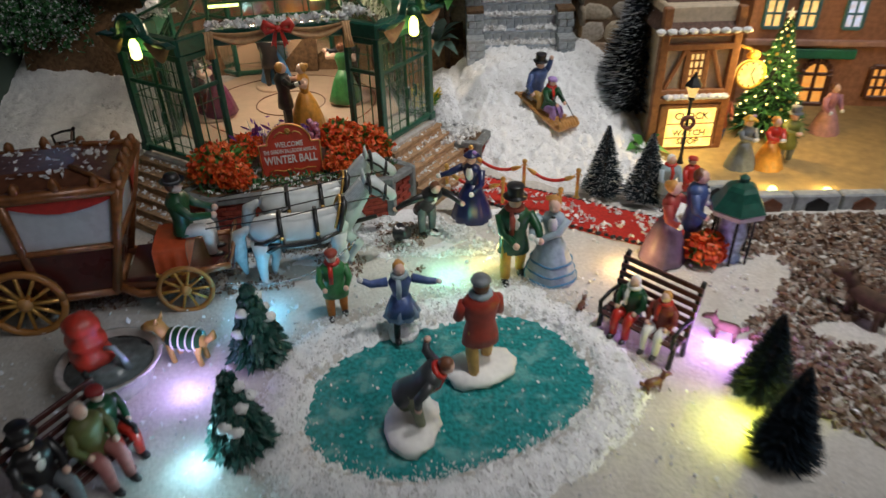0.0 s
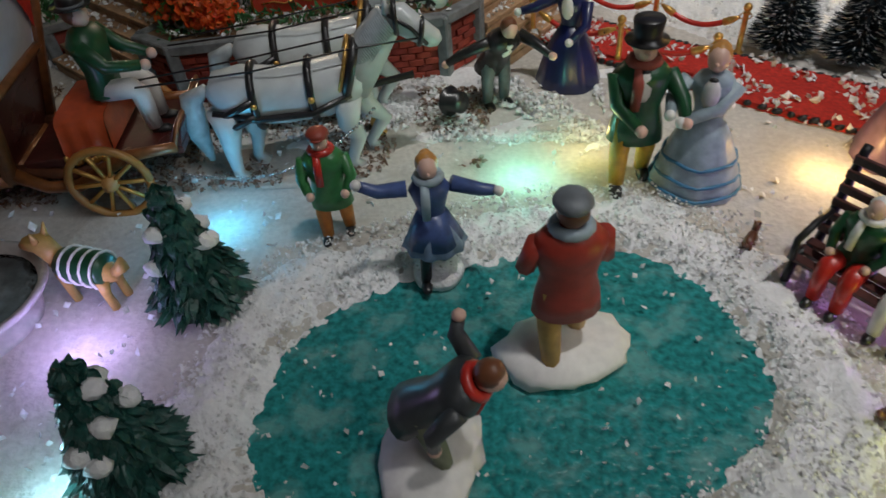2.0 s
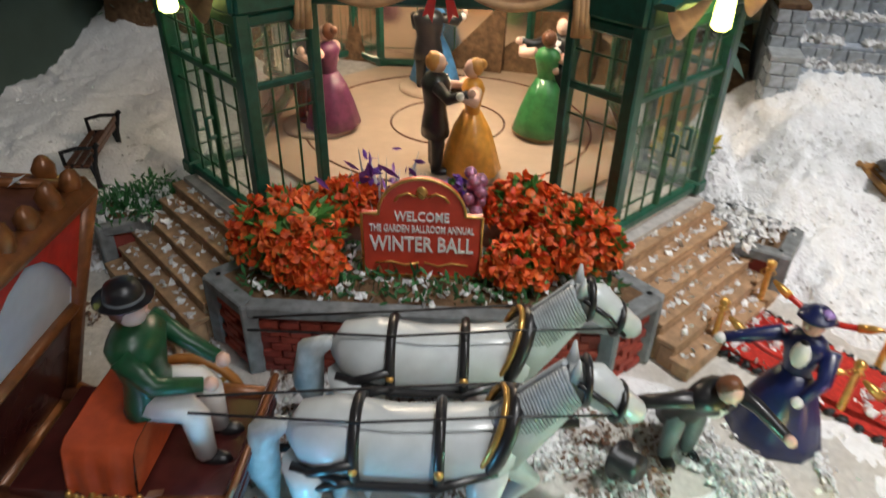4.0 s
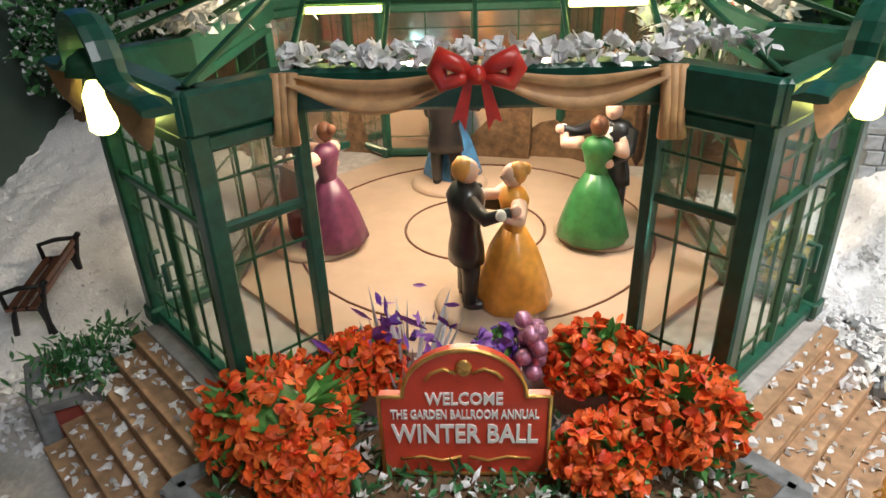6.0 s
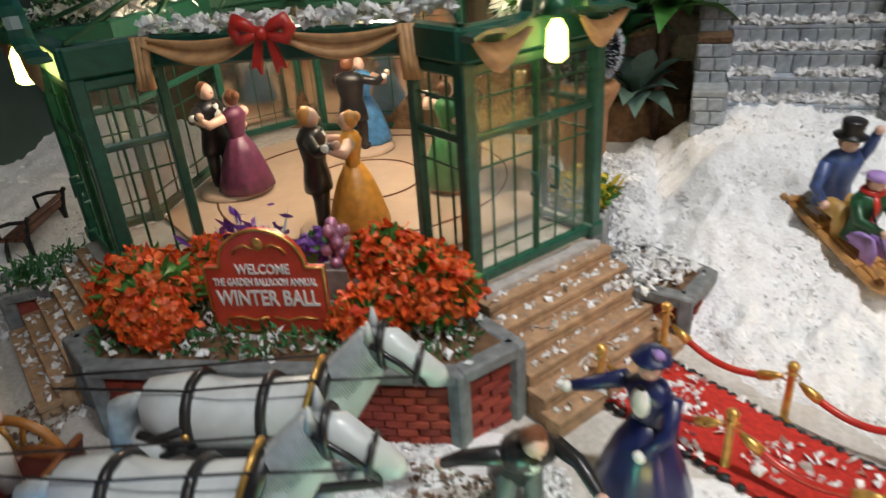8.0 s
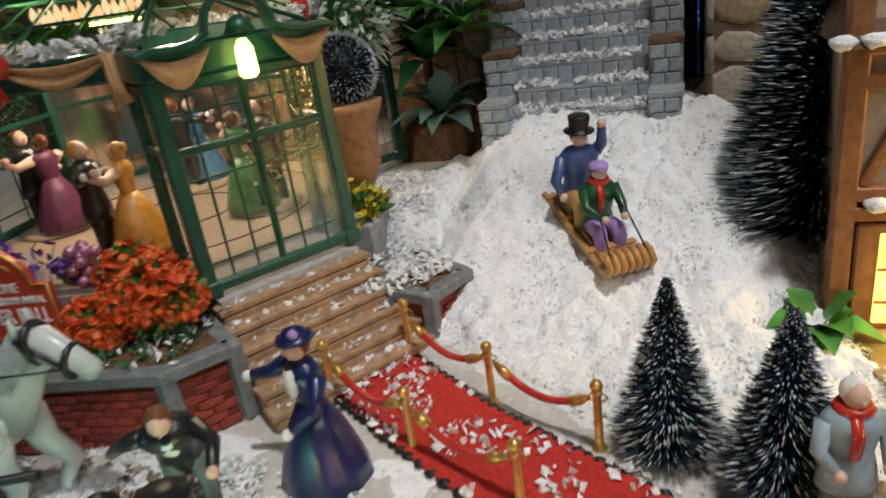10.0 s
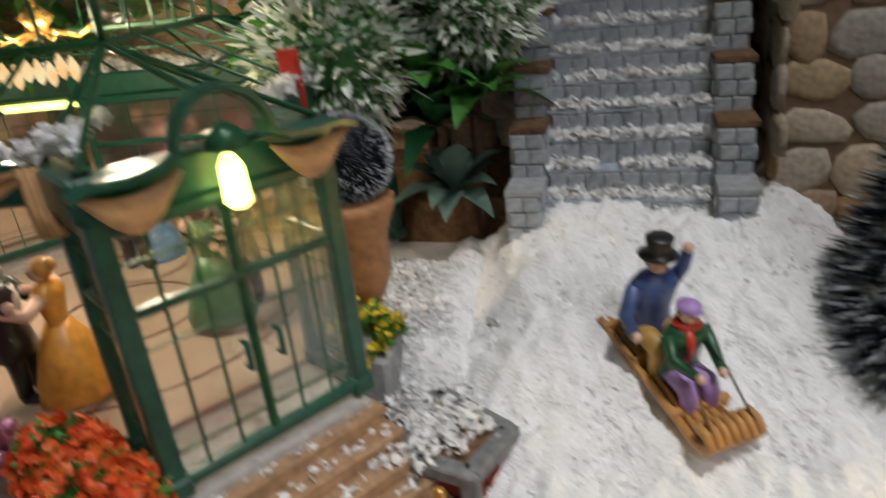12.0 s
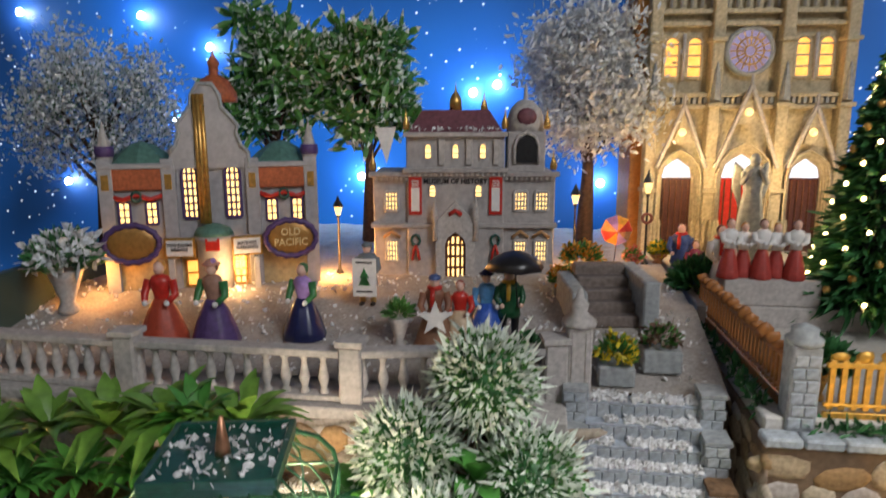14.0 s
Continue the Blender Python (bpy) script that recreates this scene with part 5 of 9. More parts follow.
for i in range(4):
    a0, b0, a1, b1 = at(i, ZM), at(i + 1, ZM), at(i, ZT), at(i + 1, ZT)
    cuts = [0, 0.5, 1] if i in (0, 2) else [0, 1]
    for u0, u1 in zip(cuts, cuts[1:]):
        q = [Vector((*a0.lerp(b0, u0), ZM)), Vector((*a0.lerp(b0, u1), ZM)), Vector((*a1.lerp(b1, u1), ZT)), Vector((*a1.lerp(b1, u0), ZT))]
        n = (q[1] - q[0]).cross(q[3] - q[0]).normalized()
        g = Geo()
        g.add([p - n * 0.0008 for p in q] + [p - n * 0.002 for p in q], [(0, 1, 2, 3), (7, 6, 5, 4)])
        part("window_pane", g, CURTW, coach, "milky white window pane")
        g = Geo()
        arc, base = [], []
        for k in range(9):
            w = k / 8
            t = q[3].lerp(q[2], w)
            bt = q[0].lerp(q[1], w)
            arc.append(t.lerp(bt, 0.12 + 0.2 * math.sin(math.pi * w) if i in (0, 2) else 0.15 + 0.75 * abs(2 * w - 1) ** 1.6) + n * 0.0006)
            base.append(t + n * 0.0006)
        g.add(base + arc, [(k, 9 + k, 10 + k, k + 1) for k in range(8)])
        part("curtain", g, RED, coach, "red swagged curtain")
    for u in cuts[:-1]:
        g = Geo()
        p0, p1, p2 = Vector((*at(i, ZL).lerp(at(i + 1, ZL), u), ZL)), Vector((*a0.lerp(b0, u), ZM)), Vector((*a1.lerp(b1, u), ZT))
        g.tube([p0, p1, p2], [0.0026, 0.0022, 0.003], 6)
        part("pillar", g, COACHWOOD, coach, "gold-brown carved pillar")
    for z, r in ((ZL, 0.0024), (ZM, 0.0017), (ZT, 0.0032)):
        g = Geo()
        g.tube([(*at(i, z), z), (*at(i + 1, z), z)], r, 6)
        part("rail", g, COACHWOOD, coach)
    for k in range(6):
        p = a1.lerp(b1, (k + 0.5) / 6)
        g = Geo()
        g.ball((p.x, p.y, ZT + 0.004), (0.0026, 0.0026, 0.0034 if k % 2 else 0.0045), 0, 8, 5, 0.3, k)
        part("crest", g, COACHWOOD, coach, "dull gilt roof crest")
g = Geo()
vs = [(*p, ZT) for p in top] + [(p[0] * 0.55, p[1] * 0.5, ZT + 0.007) for p in top]
g.add(vs, [(4, 5, 6, 7)] + [(i, (i + 1) % 4, 4 + (i + 1) % 4, 4 + i) for i in range(4)])
part("roof", g, BROWN, coach, "dark brown hipped roof")
for i in range(4):
    g = Geo()
    g.tube([(*top[i], ZT + 0.001), (top[i][0] * 0.55, top[i][1] * 0.5, ZT + 0.008)], 0.0014, 6)
    part("roof_rib", g, COACHWOOD, coach)
g = Geo()
g.box((0.004, 0, 0.0125), (0.118, 0.018, 0.004))
g.tube([(0.03, -0.016, 0.019), (0.05, -0.017, 0.0155), (0.072, -0.016, 0.021)], 0.0022, 6)
g.tube([(0.03, 0.016, 0.019), (0.05, 0.017, 0.0155), (0.072, 0.016, 0.021)], 0.0022, 6)
part("chassis", g, BROWN, coach)
for x in (-0.012, 0.064):
    g = Geo()
    g.tube([(x, -0.026, 0.0185 if x < 0 else 0.0145), (x, 0.026, 0.0185 if x < 0 else 0.0145)], 0.0017, 6)
    part("axle", g, IRON, coach)
g = Geo()
g.box((0.0625, 0, 0.0205), (0.054, 0.034, 0.003))
part("footboard", g, MAROON, coach)
g = Geo()
g.box((0.057, 0, 0.0275), (0.016, 0.026, 0.012))
g.prism([(-0.0135, 0.031), (0.0135, 0.031), (0.0135, 0.0405), (0.01, 0.0445), (-0.01, 0.0445), (-0.0135, 0.0405)], 0.0465, 0.0505, axis="x")
part("driver_seat", g, MAROON, coach, "dark maroon driver's seat with low back")
# cloth thrown over the seat, hanging in scallops on both sides
g = Geo()
vs, fs = [], []
for k in range(13):
    u = k / 12
    x = 0.0505 + 0.0165 * u
    hem = 0.0225 - 0.0016 * abs(math.sin(3 * math.pi * u))
    fold = 0.0007 * math.sin(u * 17)
    row = [(-0.0172 + fold, hem), (-0.0162 + fold, 0.028), (-0.0148, 0.0335), (-0.0125, 0.0352), (0, 0.0358), (0.0125, 0.0352), (0.0148, 0.0335), (0.0162 - fold, 0.028), (0.0172 - fold, hem)]
    vs += [(x, y, z) for y, z in row]
fs = [(9 * k + e, 9 * k + e + 1, 9 * k + 10 + e, 9 * k + 9 + e) for k in range(12) for e in range(8)]
g.add(vs, fs, 0, True)
g.add([(0.0672, y, z) for y, z in ((-0.0172, 0.0235), (-0.0148, 0.0335), (-0.0125, 0.0352), (0, 0.0358), (0.0125, 0.0352), (0.0148, 0.0335), (0.0172, 0.0235))], [tuple(range(7))], 0)
g.add([(0.0503, y, z) for y, z in ((-0.0172, 0.0235), (-0.0148, 0.0335), (-0.0125, 0.0352), (0, 0.0358), (0.0125, 0.0352), (0.0148, 0.0335), (0.0172, 0.0235))], [tuple(range(7))], 0)
part("seat_cloth", g, mat("orange_red_cloth", (0.5, 0.075, 0.02), 0.45, coat=0.2), coach, "fringed orange-red seat cloth")
for s in (-1, 1):
    g = Geo()
    for k in range(13):
        u = k / 12
        g.ball((0.0505 + 0.0165 * u, s * 0.0174, 0.0218 - 0.0016 * abs(math.sin(3 * math.pi * u))), (0.0011, 0.0009, 0.0015), 0, 6, 4)
    part("fringe", g, GOLD, coach, "gold fringe")
    g = Geo()
    g.tube([(0.032, s * 0.0185, 0.0185), (0.041, s * 0.0195, 0.013), (0.052, s * 0.0195, 0.0125), (0.06, s * 0.019, 0.0165), (0.072, s * 0.0185, 0.0215), (0.088, s * 0.0175, 0.0225)], [0.0026, 0.0022, 0.0024, 0.0026, 0.0022, 0.0018], 8)
    part("side_scroll", g, COACHWOOD, coach, "carved gilt side scroll")
g = Geo()
g.prism([(0.0845, 0.0195), (0.0885, 0.0195), (0.0912, 0.0285), (0.0888, 0.0295)], -0.0165, 0.0165, axis="y")
part("dash_board", g, MAROON, coach)
g = Geo()
g.tube([(0.0865, -0.0172, 0.0205), (0.0902, -0.0172, 0.0295), (0.0902, 0.0172, 0.0295), (0.0865, 0.0172, 0.0205)], 0.0009, 6)
part("dash_rim", g, COACHWOOD, coach)
g = Geo()
g.tube([(0.06, 0.0, 0.014), (0.1, 0.006, 0.016), (0.17, 0.012, 0.024)], 0.0013, 6)
part("pole", g, IRON, coach, "black draught pole")
rng = np.random.default_rng(8)
me = flake_mesh("coach_snow", [(rng.uniform(-0.045, 0.04), rng.uniform(-0.02, 0.02), ZT + 0.0055 + rng.uniform(0, 0.002)) for k in range(170)], 0.002, FLAKE, rng)
tagged(share("coach_snow", me, coach, Matrix()), "snow on the coach roof", kind="stuff")
figurine("coachman in bottle-green coat and black hat holding reins", COACH @ pose(0.066, 0, 0.0165, 0, 0, 90), 0.052, coat=COATGREEN, legs=WHITE, hat=BLACK, brim="derby", seated=True, left=(-0.09, -0.3, 0.58), right=(0.09, -0.3, 0.58))
ch = Cast()
for k in range(60):
    u = k / 59
    ch.ball((-0.145 + 0.085 * u, 0.352 + 0.006 * u - 0.006 * math.sin(math.pi * u), 0.0005 + 0.028 * u ** 3), 0.0009, 0, 5, 3)
solo("chain", ch, SILVER, "thin silver chain lying from horse to coach", "chain")
lan = thing("hand_lantern", "small golden hand lantern standing in the snow", "lantern", place(-0.070, 0.394))
g = Geo()
g.lathe([(0.0038, 0), (0.004, 0.001), (0.0026, 0.002), (0.0034, 0.0055), (0.0024, 0.008), (0.001, 0.01)], 10)
part("body", g, GOLD, lan)
g = Geo()
g.tube([(-0.0022, 0, 0.009), (-0.002, 0, 0.013), (0, 0, 0.0145), (0.002, 0, 0.013), (0.0022, 0, 0.009)], 0.0004, 5)
part("ring_handle", g, GOLD, lan)

# ---------- sign and flowers in the planter ----------
SG = HALL @ pose(-0.004, -0.131, 0.0275)
sign = thing("welcome_sign", "red arched welcome sign with gold rim and white lettering", "sign", SG)


def arch(w, h0, r, z0):
    return [(-w, z0), (w, z0), (w, h0), (r + 0.001, h0)] + [(r * math.cos(math.pi * k / 14), h0 + r * 0.92 * math.sin(math.pi * k / 14)) for k in range(15)] + [(-r - 0.001, h0), (-w, h0)]


g = Geo()
g.prism(arch(0.0215, 0.026, 0.0155, 0.0), -0.0012, 0.0015, axis="y")
part("board", g, SIGNRED, sign)
g = Geo()
loop = arch(0.0215, 0.026, 0.0155, 0.0)
g.tube([(x, -0.0013, z) for x, z in loop] + [(loop[0][0], -0.0013, loop[0][1])], 0.0006, 5)
part("rim", g, GOLD, sign, "gold rim")
for txt, size, z, wide in (("WELCOME", 0.0054, 0.0252, 0.0195), ("THE GARDEN BALLROOM ANNUAL", 0.0041, 0.0202, 0.0375), ("WINTER BALL", 0.0086, 0.0136, 0.0375)):
    letters("lettering", txt, size, WHITE, sign, pose(0, -0.0014, z, 90), width=wide)
g = Geo()
for s in (-1, 1):
    g.tube([(s * 0.002, -0.0015, 0.0335), (s * 0.005, -0.0015, 0.0348), (s * 0.008, -0.0015, 0.0335), (s * 0.0095, -0.0015, 0.0315)], 0.0005, 5)
    g.tube([(s * 0.001, -0.0015, 0.0062), (s * 0.006, -0.0015, 0.0048), (s * 0.011, -0.0015, 0.0062), (s * 0.017, -0.0015, 0.0055)], 0.0004, 5)
g.ball((0, -0.0015, 0.035), (0.0022, 0.0008, 0.0026), 0, 8, 6)
part("ornament", g, GOLD, sign, "gold scroll ornament")
rng = np.random.default_rng(17)


def bush(name, label, u, v, z, r, n, leafmat, bloommat, size, m=HALL, cat="flowers", group="", petals=4):
    """A clump: leaves within, blossoms on the outside."""
    b = thing(name, label, cat, m @ pose(u, v, z), group)
    d = rng.normal(size=(n, 3))
    d[:, 2] = np.abs(d[:, 2]) * 0.9 - 0.15
    d /= np.linalg.norm(d, axis=1, keepdims=True)
    d = d[[noise.noise(Vector(q) * 2.4 + Vector((u * 90, v * 90, 0))) > -0.22 for q in d]]
    n = len(d)
    rr = np.array(r)
    pts = d * rr * rng.uniform(0.82, 1.05, (n, 1))
    roots, tips = [], []
    for p, q in zip(pts, d):
        for k in range(petals):
            t = rng.normal(size=3)
            t -= q * t.dot(q) * 0.7
            roots.append(p)
            tips.append(p + t / np.linalg.norm(t) * size)
    tagged(share("blossoms", blade_mesh("blossoms", roots, tips, size * 0.4, bloommat, rng), b, Matrix()), "dense blossoms", kind="stuff")
    k = int(n * 0.75)
    e = rng.normal(size=(k, 3))
    e[:, 2] = np.abs(e[:, 2]) - 0.2
    e /= np.linalg.norm(e, axis=1, keepdims=True)
    tagged(share("leaves", blade_mesh("leaves", e * rr * 0.5, e * rr * rng.uniform(1.02, 1.18, (k, 1)), size * 0.42, leafmat, rng), b, Matrix()), "small green leaves", kind="stuff")
    c = Geo()
    c.ball((0, 0, 0), tuple(rr * 0.74), 0, 12, 8, 0.3, 3)
    part("core", c, leafmat, b)
    return b


for u, v, z, r in ((-0.055, -0.1235, 0.037, (0.021, 0.018, 0.018)), (0.031, -0.134, 0.033, (0.012, 0.010, 0.013)), (0.053, -0.1235, 0.038, (0.017, 0.015, 0.018)), (-0.035, -0.104, 0.040, (0.013, 0.009, 0.012)), (0.034, -0.106, 0.042, (0.015, 0.010, 0.014)), (-0.044, -0.138, 0.033, (0.012, 0.010, 0.012))):
    bush("flower_bush", "bushy red-orange blossoms with green leaves in the planter", u, v, z, r, 230, LEAF, BLOOM, 0.0042, group="red flower bushes")
iris = thing("iris_plant", "frosted violet iris stems behind the welcome sign", "flowers", HALL @ pose(-0.022, -0.1, 0.028))
roots = rng.normal(0, 0.004, (26, 3)) * np.array((1, 1, 0))
tagged(share("foliage", blade_mesh("foliage", roots, roots * 2.6 + np.array((0, 0, 0.026)) + rng.normal(0, 0.003, (26, 3)), 0.0009, FROST, rng), iris, Matrix()), "frosted grey stems", kind="stuff")
heads = rng.normal(0, 0.009, (44, 3)) * np.array((1, 0.6, 0.4)) + np.array((0, 0, 0.024))
tagged(share("petals", blade_mesh("petals", heads, heads + rng.normal(0, 0.0036, (44, 3)), 0.0013, PBLOOM, rng), iris, Matrix()), "violet petals", kind="stuff")
bush("violet_flower", "small violet flower behind the welcome sign", 0.006, -0.104, 0.046, (0.008, 0.006, 0.008), 40, LEAF, PBLOOM, 0.0034)
pk = thing("glitter_berries", "pink glittery berry cluster behind the sign", "ornament", HALL @ pose(0.015, -0.106, 0.042))
for k in range(16):
    g = Geo()
    w = k * 2.4
    g.ball((0.006 * math.cos(w) * (k % 4) / 3, 0.005 * math.sin(w), 0.001 * k), 0.0026, 0, 10, 6)
    part("berry", g, PINKGLITTER, pk)
pts = [(rng.uniform(-0.07, 0.07), rng.uniform(-0.15, -0.113), 0.0275 + rng.uniform(0, 0.002)) for k in range(900)]
gr = thing("planter_greens", "dark moss and snow on the planter soil", "moss", HALL, kind="stuff")
share("moss", blade_mesh("moss", pts, np.array(pts) + rng.normal(0, 0.0022, (900, 3)) + np.array((0, 0, 0.0018)), 0.0007, FERN, rng), gr, Matrix())
share("moss_snow", flake_mesh("moss_snow", pts[:330], 0.0019, FLAKE, rng), gr, Matrix())

# ---------- red carpet and velvet ropes ----------
line = [(-0.005, 0.478), (0.04, 0.448), (0.105, 0.407), (0.155, 0.379), (0.168, 0.416), (0.102, 0.454), (0.06, 0.477), (0.018, 0.507)]
g = Geo()
g.prism(line, -0.0062, -0.0022)
solo("red_carpet", g, CARPET, "red carpet strewn with snow flakes", "carpet")
g = Geo()
for a, b in ((7, 6), (6, 5), (5, 4), (0, 1), (1, 2), (2, 3)):
    for k in range(12):
        p = Vector(line[a]).lerp(Vector(line[b]), (k + 0.5) / 12)
        g.ball((p.x, p.y, -0.003), (0.002 * (1 + (k % 3) * 0.2), 0.0017, 0.0013), 0, 6, 4, 0.4, k)
solo("carpet_edging", g, IRON, "dark crumbly edging along the red carpet", "edging", kind="stuff")


def rope_row(ps):
    for p in ps:
        s = thing("rope_post", "short brass rope post with ball finial", "post", place(*p, z=-0.0045 if p[1] < 0.5 else -0.003), "rope posts")
        g = Geo()
        g.lathe([(0.0026, 0), (0.0024, 0.001), (0.0014, 0.0018), (0.0013, 0.0195), (0.0019, 0.0205), (0.0013, 0.0215)], 10)
        part("post", g, GOLD, s)
        g = Geo()
        g.ball((0, 0, 0.0232), 0.0021, 0, 10, 6)
        part("finial", g, GOLD, s)
        g = Geo()
        g.tube([(0.003 * math.cos(w * 0.7854), 0.0008, 0.0185 + 0.0016 * math.sin(w * 0.7854)) for w in range(9)], 0.0003, 5)
        part("ring", g, GOLD, s)
    for a, b in zip(ps, ps[1:]):
        r = thing("velvet_rope", "sagging red velvet rope with brass ends", "rope", Matrix(), "velvet ropes")
        A, B = Vector((*a, 0.0145)), Vector((*b, 0.0145))
        pt = lambda u: A.lerp(B, u) - Vector((0, 0, 0.0085 * math.sin(math.pi * u)))
        g = Geo()
        g.tube([pt(0.2 + 0.06 * k) for k in range(11)], 0.0013, 8)
        part("rope", g, RED, r)
        for u0, u1 in ((0.06, 0.22), (0.94, 0.78)):
            g = Geo()
            g.tube([pt(u0), pt((u0 + u1) / 2), pt(u1)], [0.0007, 0.0018, 0.0019], 8)
            part("end_cap", g, GOLD, r)


rope_row([(0.016, 0.509), (0.057, 0.483), (0.096, 0.465)])
rope_row([(-0.004, 0.478), (0.038, 0.454), (0.078, 0.435)])

# ---------- toboggan ----------
SL = Matrix.Translation((0.083, 0.567, ground_at(0.083, 0.567) + 0.0035)) @ pose(0, 0, 0, 0, 0, 34) @ pose(0, 0, 0, 17, 0, 0)
sled = thing("toboggan", "honey-coloured wooden toboggan on the snow hill", "sled", SL)
for k in range(7):
    g = Geo()
    x = -0.0093 + 0.0031 * k
    g.tube([(x, 0.031, 0.001), (x, 0.0, 0.0012), (x, -0.026, 0.001), (x, -0.0305, 0.003), (x, -0.0315, 0.006), (x, -0.0285, 0.0082), (x, -0.024, 0.0075)], 0.0019, 6, flat=0.8)
    part("slat", g, WOOD, sled)
for y in (-0.015, 0.008, 0.026):
    g = Geo()
    g.box((0, y, 0.0028), (0.022, 0.003, 0.0014))
    part("cross_bar", g, WOOD, sled)
for s in (-1, 1):
    g = Geo()
    g.tube([(s * 0.008, -0.029, 0.008), (s * 0.006, -0.014, 0.018), (s * 0.004, -0.006, 0.021)], 0.0004, 5)
    part("rope", g, BLACK, sled)
figurine("child in green coat, lilac skirt and lilac cap on the toboggan", SL @ pose(0, -0.006, -0.013, -10), 0.047, coat=COATGREEN, legs=LILAC, seated=True, scarf=RED, hat=LILAC, brim=False, left=(-0.1, -0.28, 0.6), right=(0.1, -0.28, 0.6))
figurine("gentleman in blue coat and top hat seated behind on the toboggan", SL @ pose(0, 0.012, -0.013, -10), 0.054, coat=BLUE, legs=TAN, seated=True, hat=BLACK, left=(-0.2, -0.12, 0.5), right=(0.15, -0.08, 0.98))

# ---------- benches ----------
def bench(label, m, wood, slats=6, w=0.048):
    b = thing("bench", label, "bench", m, "park benches")
    for k in range(3):
        g = Geo()
        g.box((0, -0.003 - 0.0048 * k, 0.0145), (w, 0.0034, 0.0014))
        part("seat_slat", g, wood, b)
    for k in range(slats):
        g = Geo()
        g.box((0, 0.001 + 0.0012 * k, 0.0185 + 0.0046 * k), (w, 0.0014, 0.0028))
        part("back_slat", g, wood, b)
    for s in (-1, 1):
        x = s * w * 0.47
        g = Geo()
        g.tube([(x, -0.014, 0.0), (x, -0.0125, 0.009), (x, -0.011, 0.0145), (x, -0.001, 0.0135), (x, 0.002, 0.0)], 0.0014, 6)
        tz = 0.0175 + 0.0046 * slats
        ty_ = 0.001 + 0.0013 * slats
        g.tube([(x, 0.0005, 0.0), (x, 0.001, 0.0145), (x, ty_, tz - 0.0015), (x, ty_ + 0.0015, tz)], 0.0015, 6)
        g.tube([(x, -0.014, 0.0145), (x, -0.0145, 0.0225), (x, -0.006, 0.0245), (x, 0.0035, 0.0245)], 0.0012, 6)
        part("iron_end", g, IRON, b)
    return b


B1 = place(0.107, 0.298, -46)
bench("dark slatted park bench with iron ends beside the pond", B1, DARKWOOD)
figurine("child in green coat reading on the bench", B1 @ pose(-0.009, -0.004, -0.0005), 0.042, coat=COATGREEN, legs=RED, seated=True, hair=WHITE, scarf=WHITE, group="figurines on the bench")
figurine("child in red coat on the bench", B1 @ pose(0.010, -0.004, -0.0005), 0.041, coat=mat("dark_red_coat", (0.25, 0.04, 0.03), 0.5), legs=WHITE, seated=True, hair=BLOND, scarf=RED, group="figurines on the bench")
B2 = place(-0.172, 0.205, 62)
bench("red and white slatted bench beside the fountain", B2, DARKWOOD)
figurine("man in black top hat and coat seated on the bench", B2 @ pose(-0.016, -0.004, -0.0005), 0.052, coat=BLACK, legs=GREYCLOTH, hat=BLACK, seated=True, shirt=WHITE, group="figurines on the bench")
figurine("woman in pink cap and olive shawl on the bench", B2 @ pose(0.006, -0.008, -0.0005), 0.05, coat=mat("olive_shawl", (0.12, 0.13, 0.04), 0.5), legs=mat("rose_skirt", (0.4, 0.15, 0.14), 0.5), seated=True, hair=mat("pale_cap", (0.55, 0.42, 0.36), 0.5), group="figurines on the bench")
figurine("child in red hat on the bench", B2 @ pose(0.018, -0.002, -0.0005), 0.046, coat=COATGREEN, legs=RED, seated=True, hat=mat("wine_hat", (0.3, 0.03, 0.03), 0.5), brim=False, group="figurines on the bench")
B3 = pose(-0.32, 0.528, ground_at(-0.32, 0.528), 0, 0, -66) @ Matrix.Scale(0.95, 4)
bench("empty dark iron bench beside the ballroom planter", B3, BROWN, 2, 0.05)

# ---------- fountain with red pump ----------
fo = thing("fountain", "round stone basin with a red pump and frozen water jet", "fountain", place(-0.185, 0.272))
g = Geo()
g.lathe([(0.019, -0.002), (0.02, 0.004), (0.0165, 0.006), (0.022, 0.011), (0.0265, 0.014), (0.0268, 0.0155), (0.0245, 0.0158), (0.0225, 0.0125), (0.0, 0.0118)], 36)
part("basin", g, PALE, fo, "pale stone basin")
g = Geo()
g.lathe([(0.0225, 0.0128), (0.0, 0.0130)], 30)
part("water", g, mat("icy_water", (0.2, 0.25, 0.27), 0.2, var=0.35, scale=160, bump=0.8, depth=0.001, coat=0.4), fo)
g = Geo()
g.lathe([(0.0085, 0.012), (0.0112, 0.016), (0.0108, 0.020), (0.0072, 0.0235), (0.0102, 0.0265), (0.0098, 0.030), (0.0064, 0.033), (0.0092, 0.0355), (0.0088, 0.039), (0.005, 0.0425), (0, 0.044)], 18, c=(-0.009, 0.002, 0), wave=0.09, waves=4)
part("pump", g, mat("red_pump", (0.62, 0.05, 0.03), 0.4, var=0.2, coat=0.3), fo, "red cast pump")
g = Geo()
g.tube([(0.001, -0.001, 0.024), (0.006, -0.002, 0.025), (0.010, -0.0035, 0.020), (0.012, -0.004, 0.0125)], [0.0012, 0.0015, 0.0015, 0.0022], 8)
part("water_jet", g, mat("frozen_jet", (0.4, 0.5, 0.62), 0.2, coat=0.5), fo, "pale blue frozen water jet")

